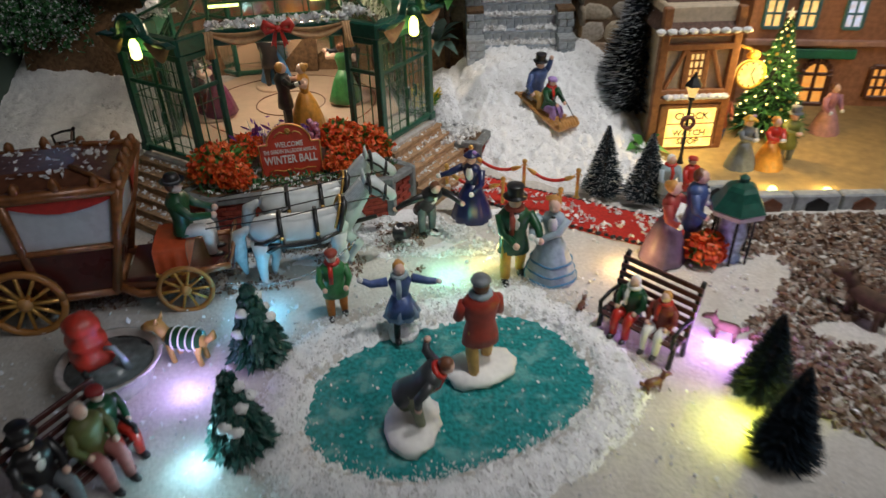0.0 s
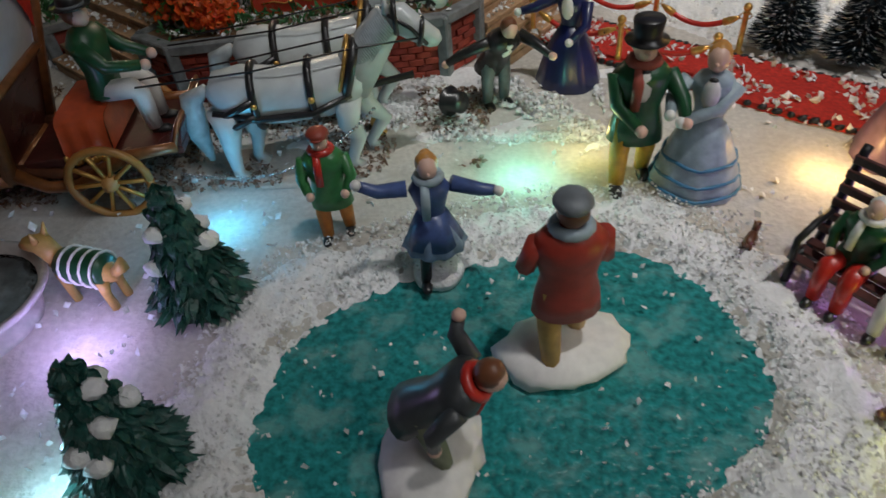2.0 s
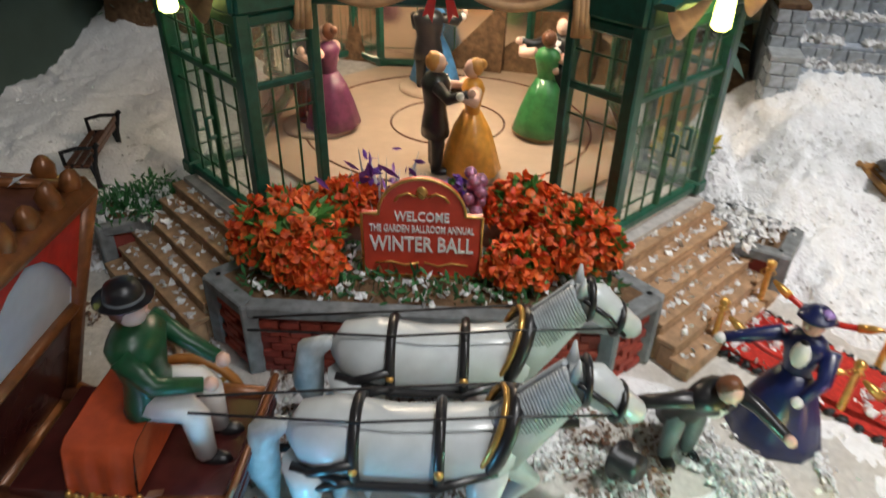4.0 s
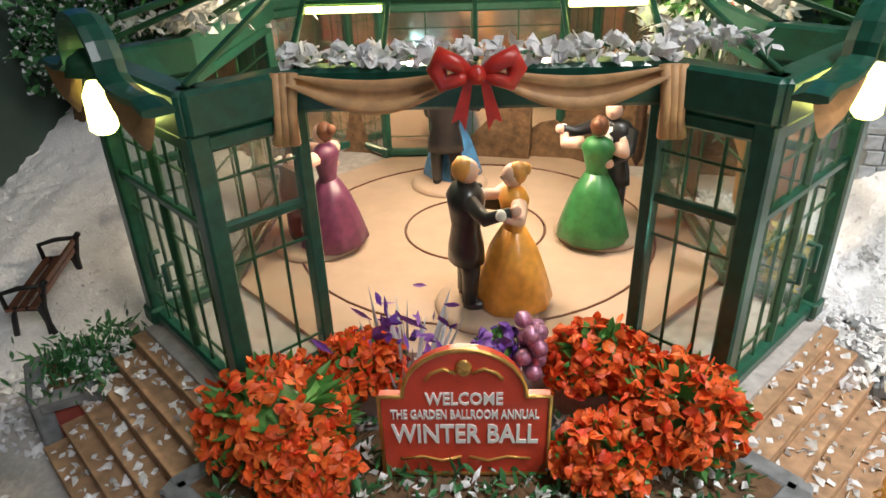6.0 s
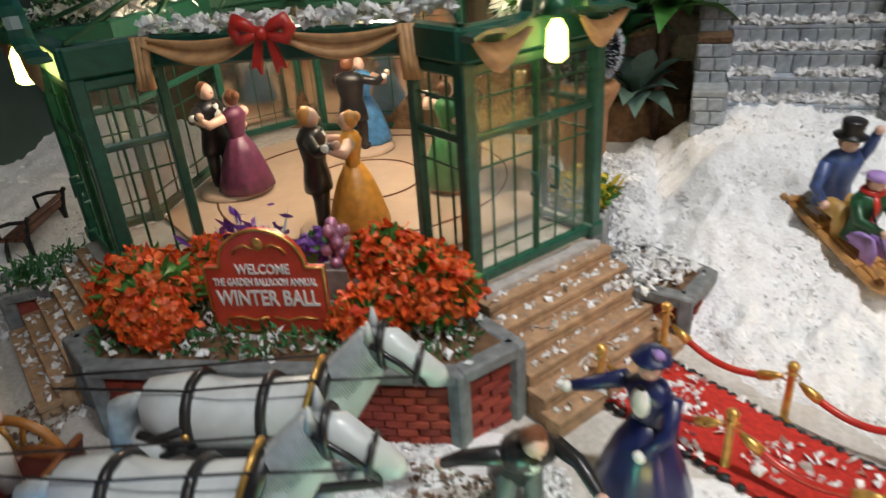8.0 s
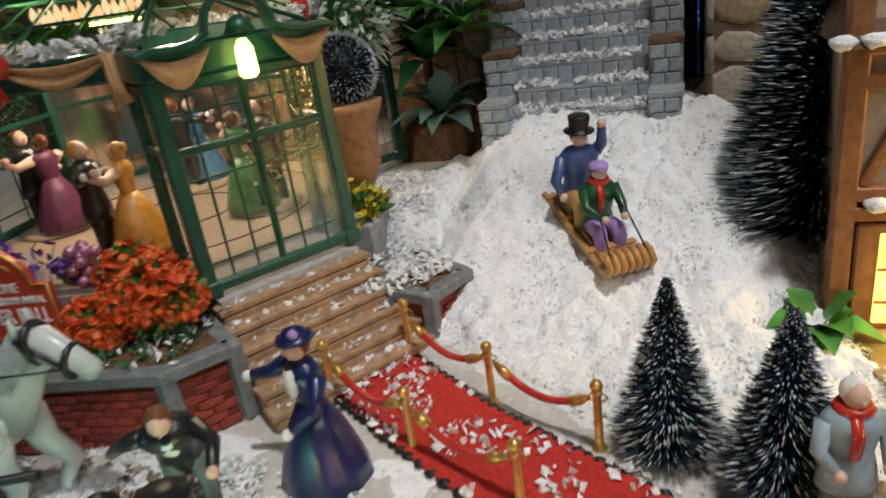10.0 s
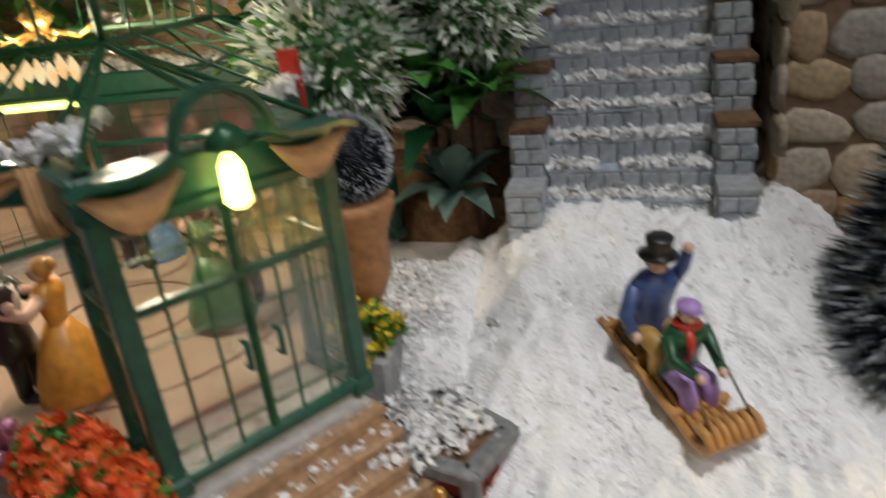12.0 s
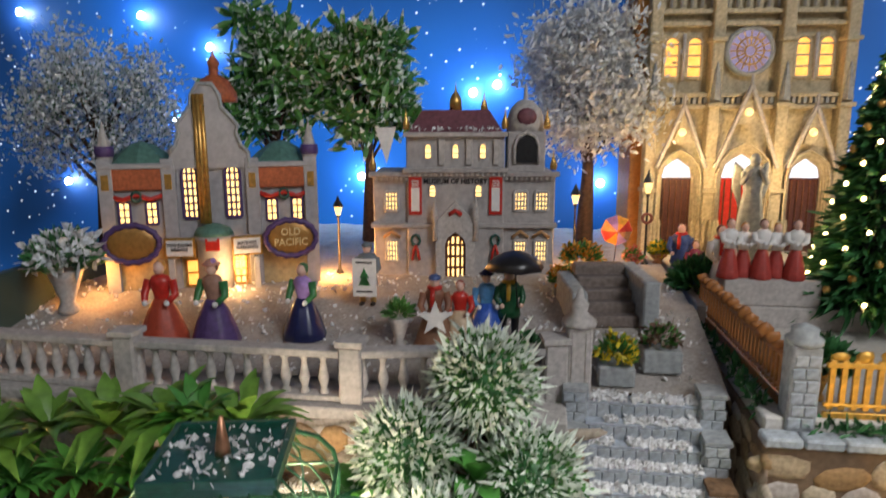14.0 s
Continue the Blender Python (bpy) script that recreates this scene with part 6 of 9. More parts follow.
# ---------- small animals ----------
def beast(name, label, m, s, col, coat=None):
    c = Cast()
    c.m = Matrix.Scale(s, 4)
    c.tube([(-0.5, 0, 0.5), (-0.3, 0, 0.56), (0.2, 0, 0.55), (0.42, 0, 0.6)], [0.08, 0.2, 0.2, 0.13], 10, c.k(col))
    c.tube([(0.36, 0, 0.62), (0.52, 0, 0.86), (0.72, 0, 0.8), (0.86, 0, 0.74)], [0.13, 0.15, 0.11, 0.06], 9, c.k(col))
    for q in (-1, 1):
        c.tube([(0.47, q * 0.08, 0.94), (0.42, q * 0.12, 1.12)], [0.05, 0.01], 6, c.k(col))
        for x in (-0.34, 0.26):
            c.tube([(x, q * 0.12, 0.5), (x + 0.03, q * 0.13, 0.25), (x, q * 0.13, 0.0)], [0.1, 0.06, 0.06], 7, c.k(col))
    c.tube([(-0.48, 0, 0.56), (-0.66, 0, 0.7), (-0.7, 0, 0.85)], [0.07, 0.09, 0.03], 6, c.k(col))
    if coat:
        c.tube([(-0.4, 0, 0.57), (-0.25, 0, 0.57), (0.2, 0, 0.56), (0.32, 0, 0.58)], [0.19, 0.235, 0.235, 0.19], 12, c.k(coat))
        for x in (-0.32, -0.16, 0.0, 0.16):
            c.tube([(x, 0.243 * math.cos(w * 0.4488), 0.565 + 0.243 * math.sin(w * 0.4488)) for w in range(15)], 0.02, 5, c.k(WHITE))
    c.m = Matrix()
    return solo(name, c, c.mats, label, "animal figurine", m)


beast("dog_figurine", "brown dog figurine in green coat with white stripes", place(-0.150, 0.288, 170), 0.027, TAN, COATGREEN)
beast("squirrel_figurine", "small brown squirrel figurine in the snow", place(0.075, 0.324, 60), 0.009, BROWN)
beast("squirrel_figurine", "small grey-brown squirrel figurine in the snow", place(0.100, 0.256, 20), 0.012, BROWN)
beast("deer_figurine", "small dark fawn figurine lying behind the bench", place(0.151, 0.296, 150), 0.016, BARK)
beast("deer_figurine", "brown deer figurine among fallen leaves", place(0.236, 0.31, 120), 0.028, BARK)

# ---------- trees on the lower level ----------
def resin_fir(label, m, h):
    f = thing("fir_tree", label, "tree", m, "resin fir trees")
    g = Geo()
    g.tube([(0, 0, -0.001), (0, 0, 0.01)], 0.003, 7)
    part("trunk", g, BARK, f)
    r = random.Random(int(h * 1e5))
    roots, tips = [], []
    for lv in range(9):
        z = h * (0.1 + 0.095 * lv)
        rad = h * 0.36 * (1 - lv / 10.0)
        n = max(6, 17 - lv)
        for k in range(n):
            w = 2 * math.pi * (k + 0.5 * (lv % 2)) / n + r.uniform(-0.15, 0.15)
            for e in range(4):
                w2 = w + r.uniform(-0.2, 0.2)
                q = rad * r.uniform(0.8, 1.08)
                roots.append((rad * 0.35 * math.cos(w2), rad * 0.35 * math.sin(w2), z + h * 0.085))
                tips.append((q * math.cos(w2), q * math.sin(w2), z - h * r.uniform(-0.01, 0.05)))
    roots.append((0, 0, h * 0.9)), tips.append((0, 0, h))
    rg = np.random.default_rng(int(h * 1e5))
    tagged(share("crown", blade_mesh("crown", roots, tips, h * 0.042, RESIN, rg, fold=0.8), f, Matrix()), "moulded dark green boughs", kind="stuff")
    g = Geo()
    g.lathe([(h * 0.27, h * 0.08), (h * 0.2, h * 0.35), (h * 0.11, h * 0.65), (0, h * 0.95)], 12, wave=0.1, waves=5)
    part("core", g, RESIN, f)
    for k in range(7):
        w, z = r.uniform(0, 6.28), r.uniform(0.18, 0.85)
        q = h * 0.33 * (1 - z) + 0.001
        g = Geo()
        g.ball((q * math.cos(w), q * math.sin(w), h * z), (h * 0.075, h * 0.06, h * 0.05), 0, 8, 6, 0.4, k)
        part("snow_lump", g, SNOW, f)
    return f


resin_fir("dark green resin fir with snow lumps beside the dog", place(-0.110, 0.288), 0.052)
resin_fir("dark green resin fir with snow lumps by the pond", place(-0.104, 0.224), 0.051)


def brush_tree(label, m, h, w, needles, material, tip, group="bottle-brush trees"):
    f = thing("bottle_brush_tree", label, "tree", m, group)
    g = Geo()
    g.lathe([(w * 0.3, 0), (w * 0.3, 0.002), (0.0012, 0.0035), (0.001, h * 0.98)], 8)
    part("wire_stem", g, BARK, f)
    rg = np.random.default_rng(int(h * 1e6) % 9973 + needles)
    u = rg.uniform(0, 1, needles) ** 1.25
    a = rg.uniform(0, 2 * math.pi, needles)
    z = h * (0.06 + 0.93 * u)
    rad = (w * (1 - u) ** 0.95 + 0.0012) * rg.uniform(0.82, 1.1, needles)
    d = np.stack([np.cos(a) * rad, np.sin(a) * rad, rad * 0.18], 1)
    roots = np.stack([0 * z, 0 * z, z], 1) + d * 0.15
    tips = np.stack([0 * z, 0 * z, z], 1) + d
    snowy = rg.uniform(size=needles) < 0.42
    wd = 0.00042 if h < 0.09 else 0.0007
    tagged(share("needles", blade_mesh("needles", roots[~snowy], tips[~snowy], wd, material, rg), f, Matrix()), "stiff dark bristles", kind="stuff")
    tagged(share("frosted_needles", blade_mesh("frosted_needles", roots[snowy], tips[snowy], wd, material, rg, tip), f, Matrix()), "bristles with frosted tips", kind="stuff")
    return f


brush_tree("blue-green frosted bottle-brush tree by the rope", place(0.116, 0.467), 0.059, 0.0165, 4200, NEEDLE, FROST)
brush_tree("blue-green frosted bottle-brush tree by the shop", place(0.146, 0.456), 0.057, 0.0175, 4200, NEEDLE, FROST)
brush_tree("dark green bottle-brush tree beside the light trail", place(0.152, 0.249), 0.055, 0.0165, 3600, NEEDLEB, NEEDLE)
brush_tree("dark green bottle-brush tree at the pond's edge", place(0.147, 0.212), 0.056, 0.017, 3600, NEEDLEB, NEEDLE)
brush_tree("tall black-green bottle-brush tree flecked with snow", place(0.172, 0.597, z=0.008), 0.165, 0.046, 12000, NEEDLEB, FROST)

# ---------- snow lying about ----------
rng = np.random.default_rng(23)


def strew(name, label, n, box, size, material, keep, dz=0.0008, kind="stuff", flat=0.35):
    x, y = rng.uniform(box[0], box[1], n), rng.uniform(box[2], box[3], n)
    ok = keep(x, y)
    x, y = x[ok], y[ok]
    z = ground_z(x, y) + dz + rng.uniform(0, 0.0012, len(x))
    me = flake_mesh(name, np.stack([x, y, z], 1), size, material, rng, flat)
    ob = new(name, me)
    tagged(ob, label, "snow", kind=kind)


def clumpy(x, y, f=30, t=0.0):
    return np.array([noise.noise(Vector((a * f, b * f, 3))) > t for a, b in zip(x, y)])


def near_pond(x, y):
    g = pond_gap(x, y)
    band = 0.03 + 0.012 * np.array([noise.noise(Vector((a * 40, b * 40, 9))) for a, b in zip(x, y)])
    return (g > -0.009 * rng.uniform(0, 1, len(g)) ** 2.6) & (g < band)


strew("pond_snow", "thick white flakes heaped round the pond", 21000, (-0.12, 0.12, 0.17, 0.37), 0.00085, FLAKE, near_pond, 0.0022, flat=0.5)
strew("pond_flakes", "a few flakes on the ice", 150, (-0.08, 0.08, 0.2, 0.32), 0.0011, FLAKE, lambda x, y: pond_gap(x, y) < 0, -0.0005)
strew("hill_snow", "loose white flakes covering the sled hill", 14000, (-0.03, 0.2, 0.44, 0.66), 0.0008, FLAKE, lambda x, y: hill_keep(x, y) > 0.5, 0.0034, flat=0.5)
strew("step_snow", "snow flakes scattered beside the steps", 420, (-0.03, 0.03, 0.47, 0.6), 0.0018, FLAKE, lambda x, y: clumpy(x, y, 25, -0.1), 0.003)
strew("bed_snow", "snow flakes heaped over the bed beside the porch", 3600, (-0.06, 0.02, 0.535, 0.64), 0.0017, FLAKE, lambda x, y: clumpy(x, y, 35, -0.35), 0.002, flat=0.5)
strew("court_snow", "snow flakes scattered on the forecourt", 9000, (-0.16, 0.03, 0.385, 0.44), 0.0013, FLAKE, lambda x, y: clumpy(x, y, 40, 0.0))
strew("court_litter", "brown crumbs and snow under the horses", 13000, (-0.36, -0.02, 0.3, 0.43), 0.0014, LEAFLITTER, lambda x, y: clumpy(x, y, 28, -0.1) & (y > 0.335 + 0.18 * (x + 0.2)))
strew("carpet_snow", "white flakes on the red carpet", 2600, (-0.01, 0.17, 0.375, 0.51), 0.0019, FLAKE, lambda x, y: (y < 0.507 - 0.58 * (x - 0.016)) & (y > 0.472 - 0.62 * (x + 0.0)) & clumpy(x, y, 60, -0.05), 0.0032)
strew("fallen_leaves", "brown fallen leaves mixed with snow", 16000, (0.165, 0.42, 0.1, 0.43), 0.0028, LEAFLITTER, lambda x, y: (x > 0.175 + 0.03 * np.sin(y * 40)) & clumpy(x, y, 22, -0.4))
strew("left_snow", "snow drifts left of the ballroom", 5200, (-0.42, -0.26, 0.45, 0.7), 0.0022, FLAKE, lambda x, y: clumpy(x, y, 18, -0.1))
strew("loose_flakes", "sparse flakes over the felt ground", 3000, (-0.3, 0.2, 0.1, 0.46), 0.0016, FLAKE, lambda x, y: (pond_gap(x, y) > 0.0) & clumpy(x, y, 30, -0.1))
for sgn in (45, -45):
    pts = [((rng.uniform(-0.033, 0.033)), -(0.1295 + 0.0072 * k + rng.uniform(0, 0.006)), F - 0.003 - 0.0058 * k) for k in range(6) for e in range(34)]
    me = flake_mesh("flakes_on_steps", pts, 0.0019, FLAKE, rng)
    ob = new("flakes_on_steps", me)
    ob.matrix_basis = HALL @ Matrix.Rotation(radians(sgn), 4, "Z")
    tagged(ob, "white flakes on the porch steps", "snow", kind="stuff")
for u, v in ((0.132, -0.07), (-0.132, -0.07)):
    pts = [(u + rng.normal(0, 0.009), v + rng.normal(0, 0.009), 0.0195 + rng.uniform(0, 0.003)) for k in range(420 if u > 0 else 150)]
    ob = new("planter_snow", flake_mesh("planter_snow", pts, 0.0023, FLAKE, rng))
    ob.matrix_basis = HALL
    tagged(ob, "heaped flakes in the side planter", "snow", kind="stuff")
pts = np.stack([rng.normal(-0.14, 0.009, 700), rng.normal(-0.07, 0.009, 700), 0.0185 + rng.uniform(0, 0.002, 700)], 1)
gm = thing("planter_moss", "dark green moss in the planter beside the bench", "moss", HALL, kind="stuff")
share("moss", blade_mesh("moss", pts, pts + rng.normal(0, 0.0022, (700, 3)) + np.array((0, 0, 0.0025)), 0.0007, FERN, rng), gm, Matrix())
# ---------- upper town ----------
PLASTER = mat("weathered_plaster", (0.4, 0.39, 0.41), 0.7, var=0.15, scale=180, bump=0.4, col2=(0.36, 0.34, 0.36))
MUSEUM = mat("museum_stone", (0.42, 0.39, 0.38), 0.7, var=0.18, scale=180, bump=0.5, col2=(0.3, 0.27, 0.27))
OCHREWALL = mat("ochre_plaster", (0.5, 0.38, 0.2), 0.7, var=0.2)
TILE = mat("orange_tile", (0.42, 0.11, 0.04), 0.6, var=0.3, scale=350, bump=0.8)
VERDIGRIS = mat("verdigris_roof", (0.1, 0.22, 0.18), 0.6, var=0.25)
VIOLET = mat("violet_trim", (0.09, 0.05, 0.17), 0.5, var=0.25)
MANSARD = mat("maroon_mansard", (0.17, 0.06, 0.08), 0.55, var=0.3)
GOTHIC = mat("church_stone", (0.52, 0.45, 0.31), 0.8, var=0.25, scale=260, bump=0.9, depth=0.0012, col2=(0.33, 0.26, 0.16))
STAINED = glow("stained_glass", (0.7, 0.78, 1.0), 0.7)
ROSEGLOW = glow("rose_glass", (0.3, 0.26, 0.42), 0.35)


def win(parent, x, z, w, h, lit, frame, arched=False, cols=2, rows=3, y=0.0):
    """A window: raised frame with glazing bars, and a lit pane under it."""
    t = min(w, h) * 0.13
    out = [(-w / 2, 0), (w / 2, 0), (w / 2, h)] + ([(w / 2 * math.cos(math.pi * k / 8), h + w / 2 * math.sin(math.pi * k / 8)) for k in range(1, 8)] if arched else []) + [(-w / 2, h)]
    g = Geo()
    n = len(out)
    for i in range(n):
        a, b = Vector((out[i][0], 0, out[i][1])), Vector((out[(i + 1) % n][0], 0, out[(i + 1) % n][1]))
        if (b - a).length > 1e-5:
            bar(g, a, b, t * 1.6)
    top = h + (w / 2 if arched else 0)
    for k in range(1, cols):
        u = -w / 2 + w * k / cols
        bar(g, (u, 0, 0), (u, 0, h + (w * 0.45 if arched else 0)), t)
    for k in range(1, rows + (1 if arched else 0)):
        bar(g, (-w / 2, 0, h * k / rows), (w / 2, 0, h * k / rows), t)
    fr = part("window", g, frame, parent, m=pose(x, y - 0.0006, z))
    g = Geo()
    g.prism(out, -0.0002, 0.0006, axis="y")
    part("pane", g, lit, fr)
    return fr


def board(parent, name, x, y, z, w, h, d, material, label="", rz=0):
    g = Geo()
    g.box((x, y, z), (w, d, h), rz=rz)
    return part(name, g, material, parent, label)


# theatre
th = thing("theatre", "grey-white theatre with orange tiles and lit windows", "building", pose(-0.296, 0.882, 0.197, 0, 0, 21) @ Matrix.Diagonal((1, 1, 1.12, 1)))
board(th, "wall", 0, 0.036, 0.052, 0.184, 0.104, 0.07, PLASTER)
board(th, "plinth_wall", 0, 0.0345, 0.02, 0.187, 0.04, 0.072, OCHREWALL, "ochre lower storey")
for s in (-1, 1):
    board(th, "tile_band", s * 0.062, -0.0005, 0.092, 0.046, 0.017, 0.006, TILE, "orange tiled band")
    board(th, "cornice", s * 0.062, -0.001, 0.1025, 0.06, 0.004, 0.009, PLASTER)
    g = Geo()
    g.lathe([(0.03, 0.104), (0.022, 0.111), (0.009, 0.119), (0, 0.121)], 8, c=(s * 0.062, 0.03, 0), smooth=False)
    part("hip_roof", g, VERDIGRIS, th, "verdigris hip roof")
    for x in (0.036, 0.088):
        board(th, "pilaster", s * x, -0.0015, 0.054, 0.012, 0.108, 0.006, PLASTER)
        board(th, "gold_panel", s * x, -0.0048, 0.09, 0.006, 0.012, 0.001, GOLD)
    g = Geo()
    g.lathe([(0.006, 0.106), (0.0075, 0.112), (0.006, 0.118), (0.0055, 0.119), (0, 0.138)], 8, c=(s * 0.088, 0.004, 0), smooth=False)
    part("pinnacle", g, PALE, th, "white pointed pinnacle")
    g = Geo()
    g.lathe([(0.0078, 0.110), (0.0084, 0.114), (0.0078, 0.118)], 8, c=(s * 0.088, 0.004, 0))
    part("pinnacle_collar", g, VIOLET, th)
    for x in (0.052, 0.075):
        win(th, s * x, 0.056, 0.0095, 0.018, WARM, VIOLET, cols=2, rows=3)
        win(th, s * x, 0.014, 0.008, 0.016, WARM, VIOLET, True, 2, 3)
    g = Geo()
    g.tube([(s * 0.042, -0.002, 0.079), (s * 0.052, -0.003, 0.076), (s * 0.0635, -0.003, 0.080), (s * 0.075, -0.003, 0.076), (s * 0.085, -0.002, 0.079)], 0.0022, 6)
    part("garland", g, RED, th, "red swagged garland")
    g = Geo()
    g.tube([(s * 0.0635 + 0.004 * math.cos(w * 0.7854), -0.004, 0.0785 + 0.004 * math.sin(w * 0.7854)) for w in range(9)], 0.0014, 6)
    part("wreath", g, RESIN, th)
    win(th, s * 0.0185, 0.060, 0.013, 0.036, WARM, VIOLET, True, 3, 6)
gab = [(-0.034, 0.1), (0.034, 0.1), (0.034, 0.112), (0.028, 0.118), (0.024, 0.128), (0.026, 0.134), (0.019, 0.142), (0.013, 0.148), (0.012, 0.157), (0.006, 0.166), (-0.006, 0.166), (-0.012, 0.157), (-0.013, 0.148), (-0.019, 0.142), (-0.026, 0.134), (-0.024, 0.128), (-0.028, 0.118), (-0.034, 0.112)]
g = Geo()
g.prism(gab, -0.003, 0.02, axis="y")
part("gable", g, PLASTER, th, "curved baroque gable")
g = Geo()
g.tube([(x, -0.004, z) for x, z in gab[1:]], 0.0018, 6)
part("gable_rim", g, STONE, th)
g = Geo()
g.lathe([(0.02, 0.152), (0.019, 0.160), (0.012, 0.170), (0.004, 0.174), (0.004, 0.18), (0.0055, 0.183), (0.001, 0.19), (0, 0.198)], 14, c=(0.006, 0.022, 0))
part("dome", g, TILE, th, "orange tiled dome with finial")
g = Geo()
for k in range(3):
    g.tube([(-0.006 + 0.003 * k - 0.003, -0.006 - (k == 1) * 0.002, 0.056), (-0.006 + 0.003 * k - 0.003, -0.006 - (k == 1) * 0.002, 0.158)], 0.0022, 6)
part("blade_sign", g, GOLD, th, "tall gilt blade sign")
g = Geo()
g.lathe([(0.015, 0), (0.015, 0.042), (0.017, 0.044), (0.017, 0.047), (0.0, 0.0471)], 14, c=(0, -0.008, 0))
part("ticket_booth", g, PLASTER, th, "round ticket booth")
g = Geo()
g.lathe([(0.0175, 0.047), (0.015, 0.052), (0.006, 0.0555), (0, 0.056)], 14, c=(0, -0.008, 0))
part("booth_dome", g, VERDIGRIS, th)
board(th, "booth_panel", 0, -0.0235, 0.041, 0.012, 0.01, 0.002, RED)
for s, txt in ((-1, "TWO SHOWS\nNIGHTLY"), (1, "MATINEES\nWEEKENDS")):
    mb = board(th, "marquee", s * 0.029, -0.014, 0.038, 0.027, 0.016, 0.004, GOLD, "gilt-framed marquee board", rz=s * 12)
    g = Geo()
    g.box((s * 0.029, -0.0163, 0.038), (0.0235, 0.001, 0.0125), rz=s * 12)
    part("face", g, WHITE, mb)
    letters("lettering", txt, 0.0037, BLACK, mb, pose(s * 0.029, -0.0172, 0.0385, 90, 0, s * 12))
    board(th, "column", s * 0.037, -0.012, 0.0145, 0.006, 0.029, 0.006, PLASTER)
    g = Geo()
    x0 = s * 0.068
    g.ball((x0, -0.016, 0.043), (0.021, 0.003, 0.0135), 0, 16, 8)
    hs = part("hanging_sign", g, mat("sign_bronze", (0.42, 0.22, 0.06), 0.4, metal=0.4), th, "oval bronze sign in a scalloped violet frame")
    g = Geo()
    g.tube([(x0 + (0.022 + 0.0012 * (w % 2)) * math.cos(w * 0.19635), -0.0165, 0.043 + (0.0143 + 0.001 * (w % 2)) * math.sin(w * 0.19635)) for w in range(33)], 0.0026, 6)
    part("rim", g, VIOLET, hs)
    if s > 0:
        letters("lettering", "OLD\nPACIFIC", 0.0085, mat("sign_gilt", (0.85, 0.68, 0.35), 0.4), hs, pose(x0, -0.0195, 0.044, 90))
win(th, 0.021, 0.004, 0.011, 0.026, WARM, GOLD, False, 2, 4, y=-0.001)
win(th, -0.021, 0.004, 0.011, 0.022, WARMDIM, GOLD, False, 1, 2, y=-0.001)
rng = np.random.default_rng(31)

# museum
mu = thing("museum", "grey stone museum with maroon mansard and lit windows", "building", pose(-0.075, 0.955, 0.198, 0, 0, 7) @ Matrix.Diagonal((1, 1, 1.14, 1)))
board(mu, "wall", 0, 0.036, 0.045, 0.176, 0.09, 0.07, MUSEUM)
board(mu, "centre_block", -0.008, 0.030, 0.062, 0.094, 0.124, 0.066, MUSEUM)
for z, w, x, y in ((0.0455, 0.18, 0, -0.001), (0.089, 0.182, 0, -0.0015), (0.0925, 0.1, -0.008, -0.005), (0.122, 0.098, -0.008, -0.005)):
    board(mu, "cornice", x, y, z, w, 0.004, 0.009, MUSEUM)
for z, x0, n, st, y in ((0.0855, -0.084, 36, 0.0048, -0.003), (0.089, -0.052, 19, 0.005, -0.0065)):
    for k in range(n):
        if z < 0.088 and -0.055 < x0 + st * k < 0.039:
            continue
        board(mu, "dentil", x0 + st * k, y, z, 0.0026, 0.003, 0.003, PALE)
g = Geo()
g.add([(-0.053, -0.002, 0.124), (0.037, -0.002, 0.124), (0.037, 0.062, 0.124), (-0.053, 0.062, 0.124), (-0.04, 0.012, 0.142), (0.024, 0.012, 0.142), (0.024, 0.05, 0.142), (-0.04, 0.05, 0.142)], [(0, 1, 5, 4), (1, 2, 6, 5), (2, 3, 7, 6), (3, 0, 4, 7), (4, 5, 6, 7)])
part("mansard", g, MANSARD, mu, "maroon mansard roof")
g = Geo()
g.lathe([(0.006, 0.142), (0.006, 0.15), (0.004, 0.154), (0.001, 0.158), (0, 0.166)], 8, c=(-0.008, 0.03, 0))
part("cupola", g, GOLD, mu)
for x in (-0.034, -0.008, 0.018):
    win(mu, x, 0.102, 0.0062, 0.009, WARM, MUSEUM, True, 1, 2, y=-0.003)
    board(mu, "attic_pier", x + 0.013, -0.004, 0.108, 0.006, 0.022, 0.004, PALE)
for x in (-0.030, 0.014):
    win(mu, x, 0.070, 0.0065, 0.007, WARM, MUSEUM, True, 1, 2, y=-0.003)
for x in (-0.07, 0.055, 0.075):
    win(mu, x, 0.058, 0.0125, 0.016, WARM, PALE, False, 4, 4, y=0.0005)
    win(mu, x, 0.014, 0.0115, 0.018, WARM, PALE, False, 4, 4, y=0.0005)
    g = Geo()
    g.tube([(x - 0.008, -0.001, 0.035), (x, -0.003, 0.0405), (x + 0.008, -0.001, 0.035)], 0.0016, 6)
    part("pediment", g, OCHRE, mu)
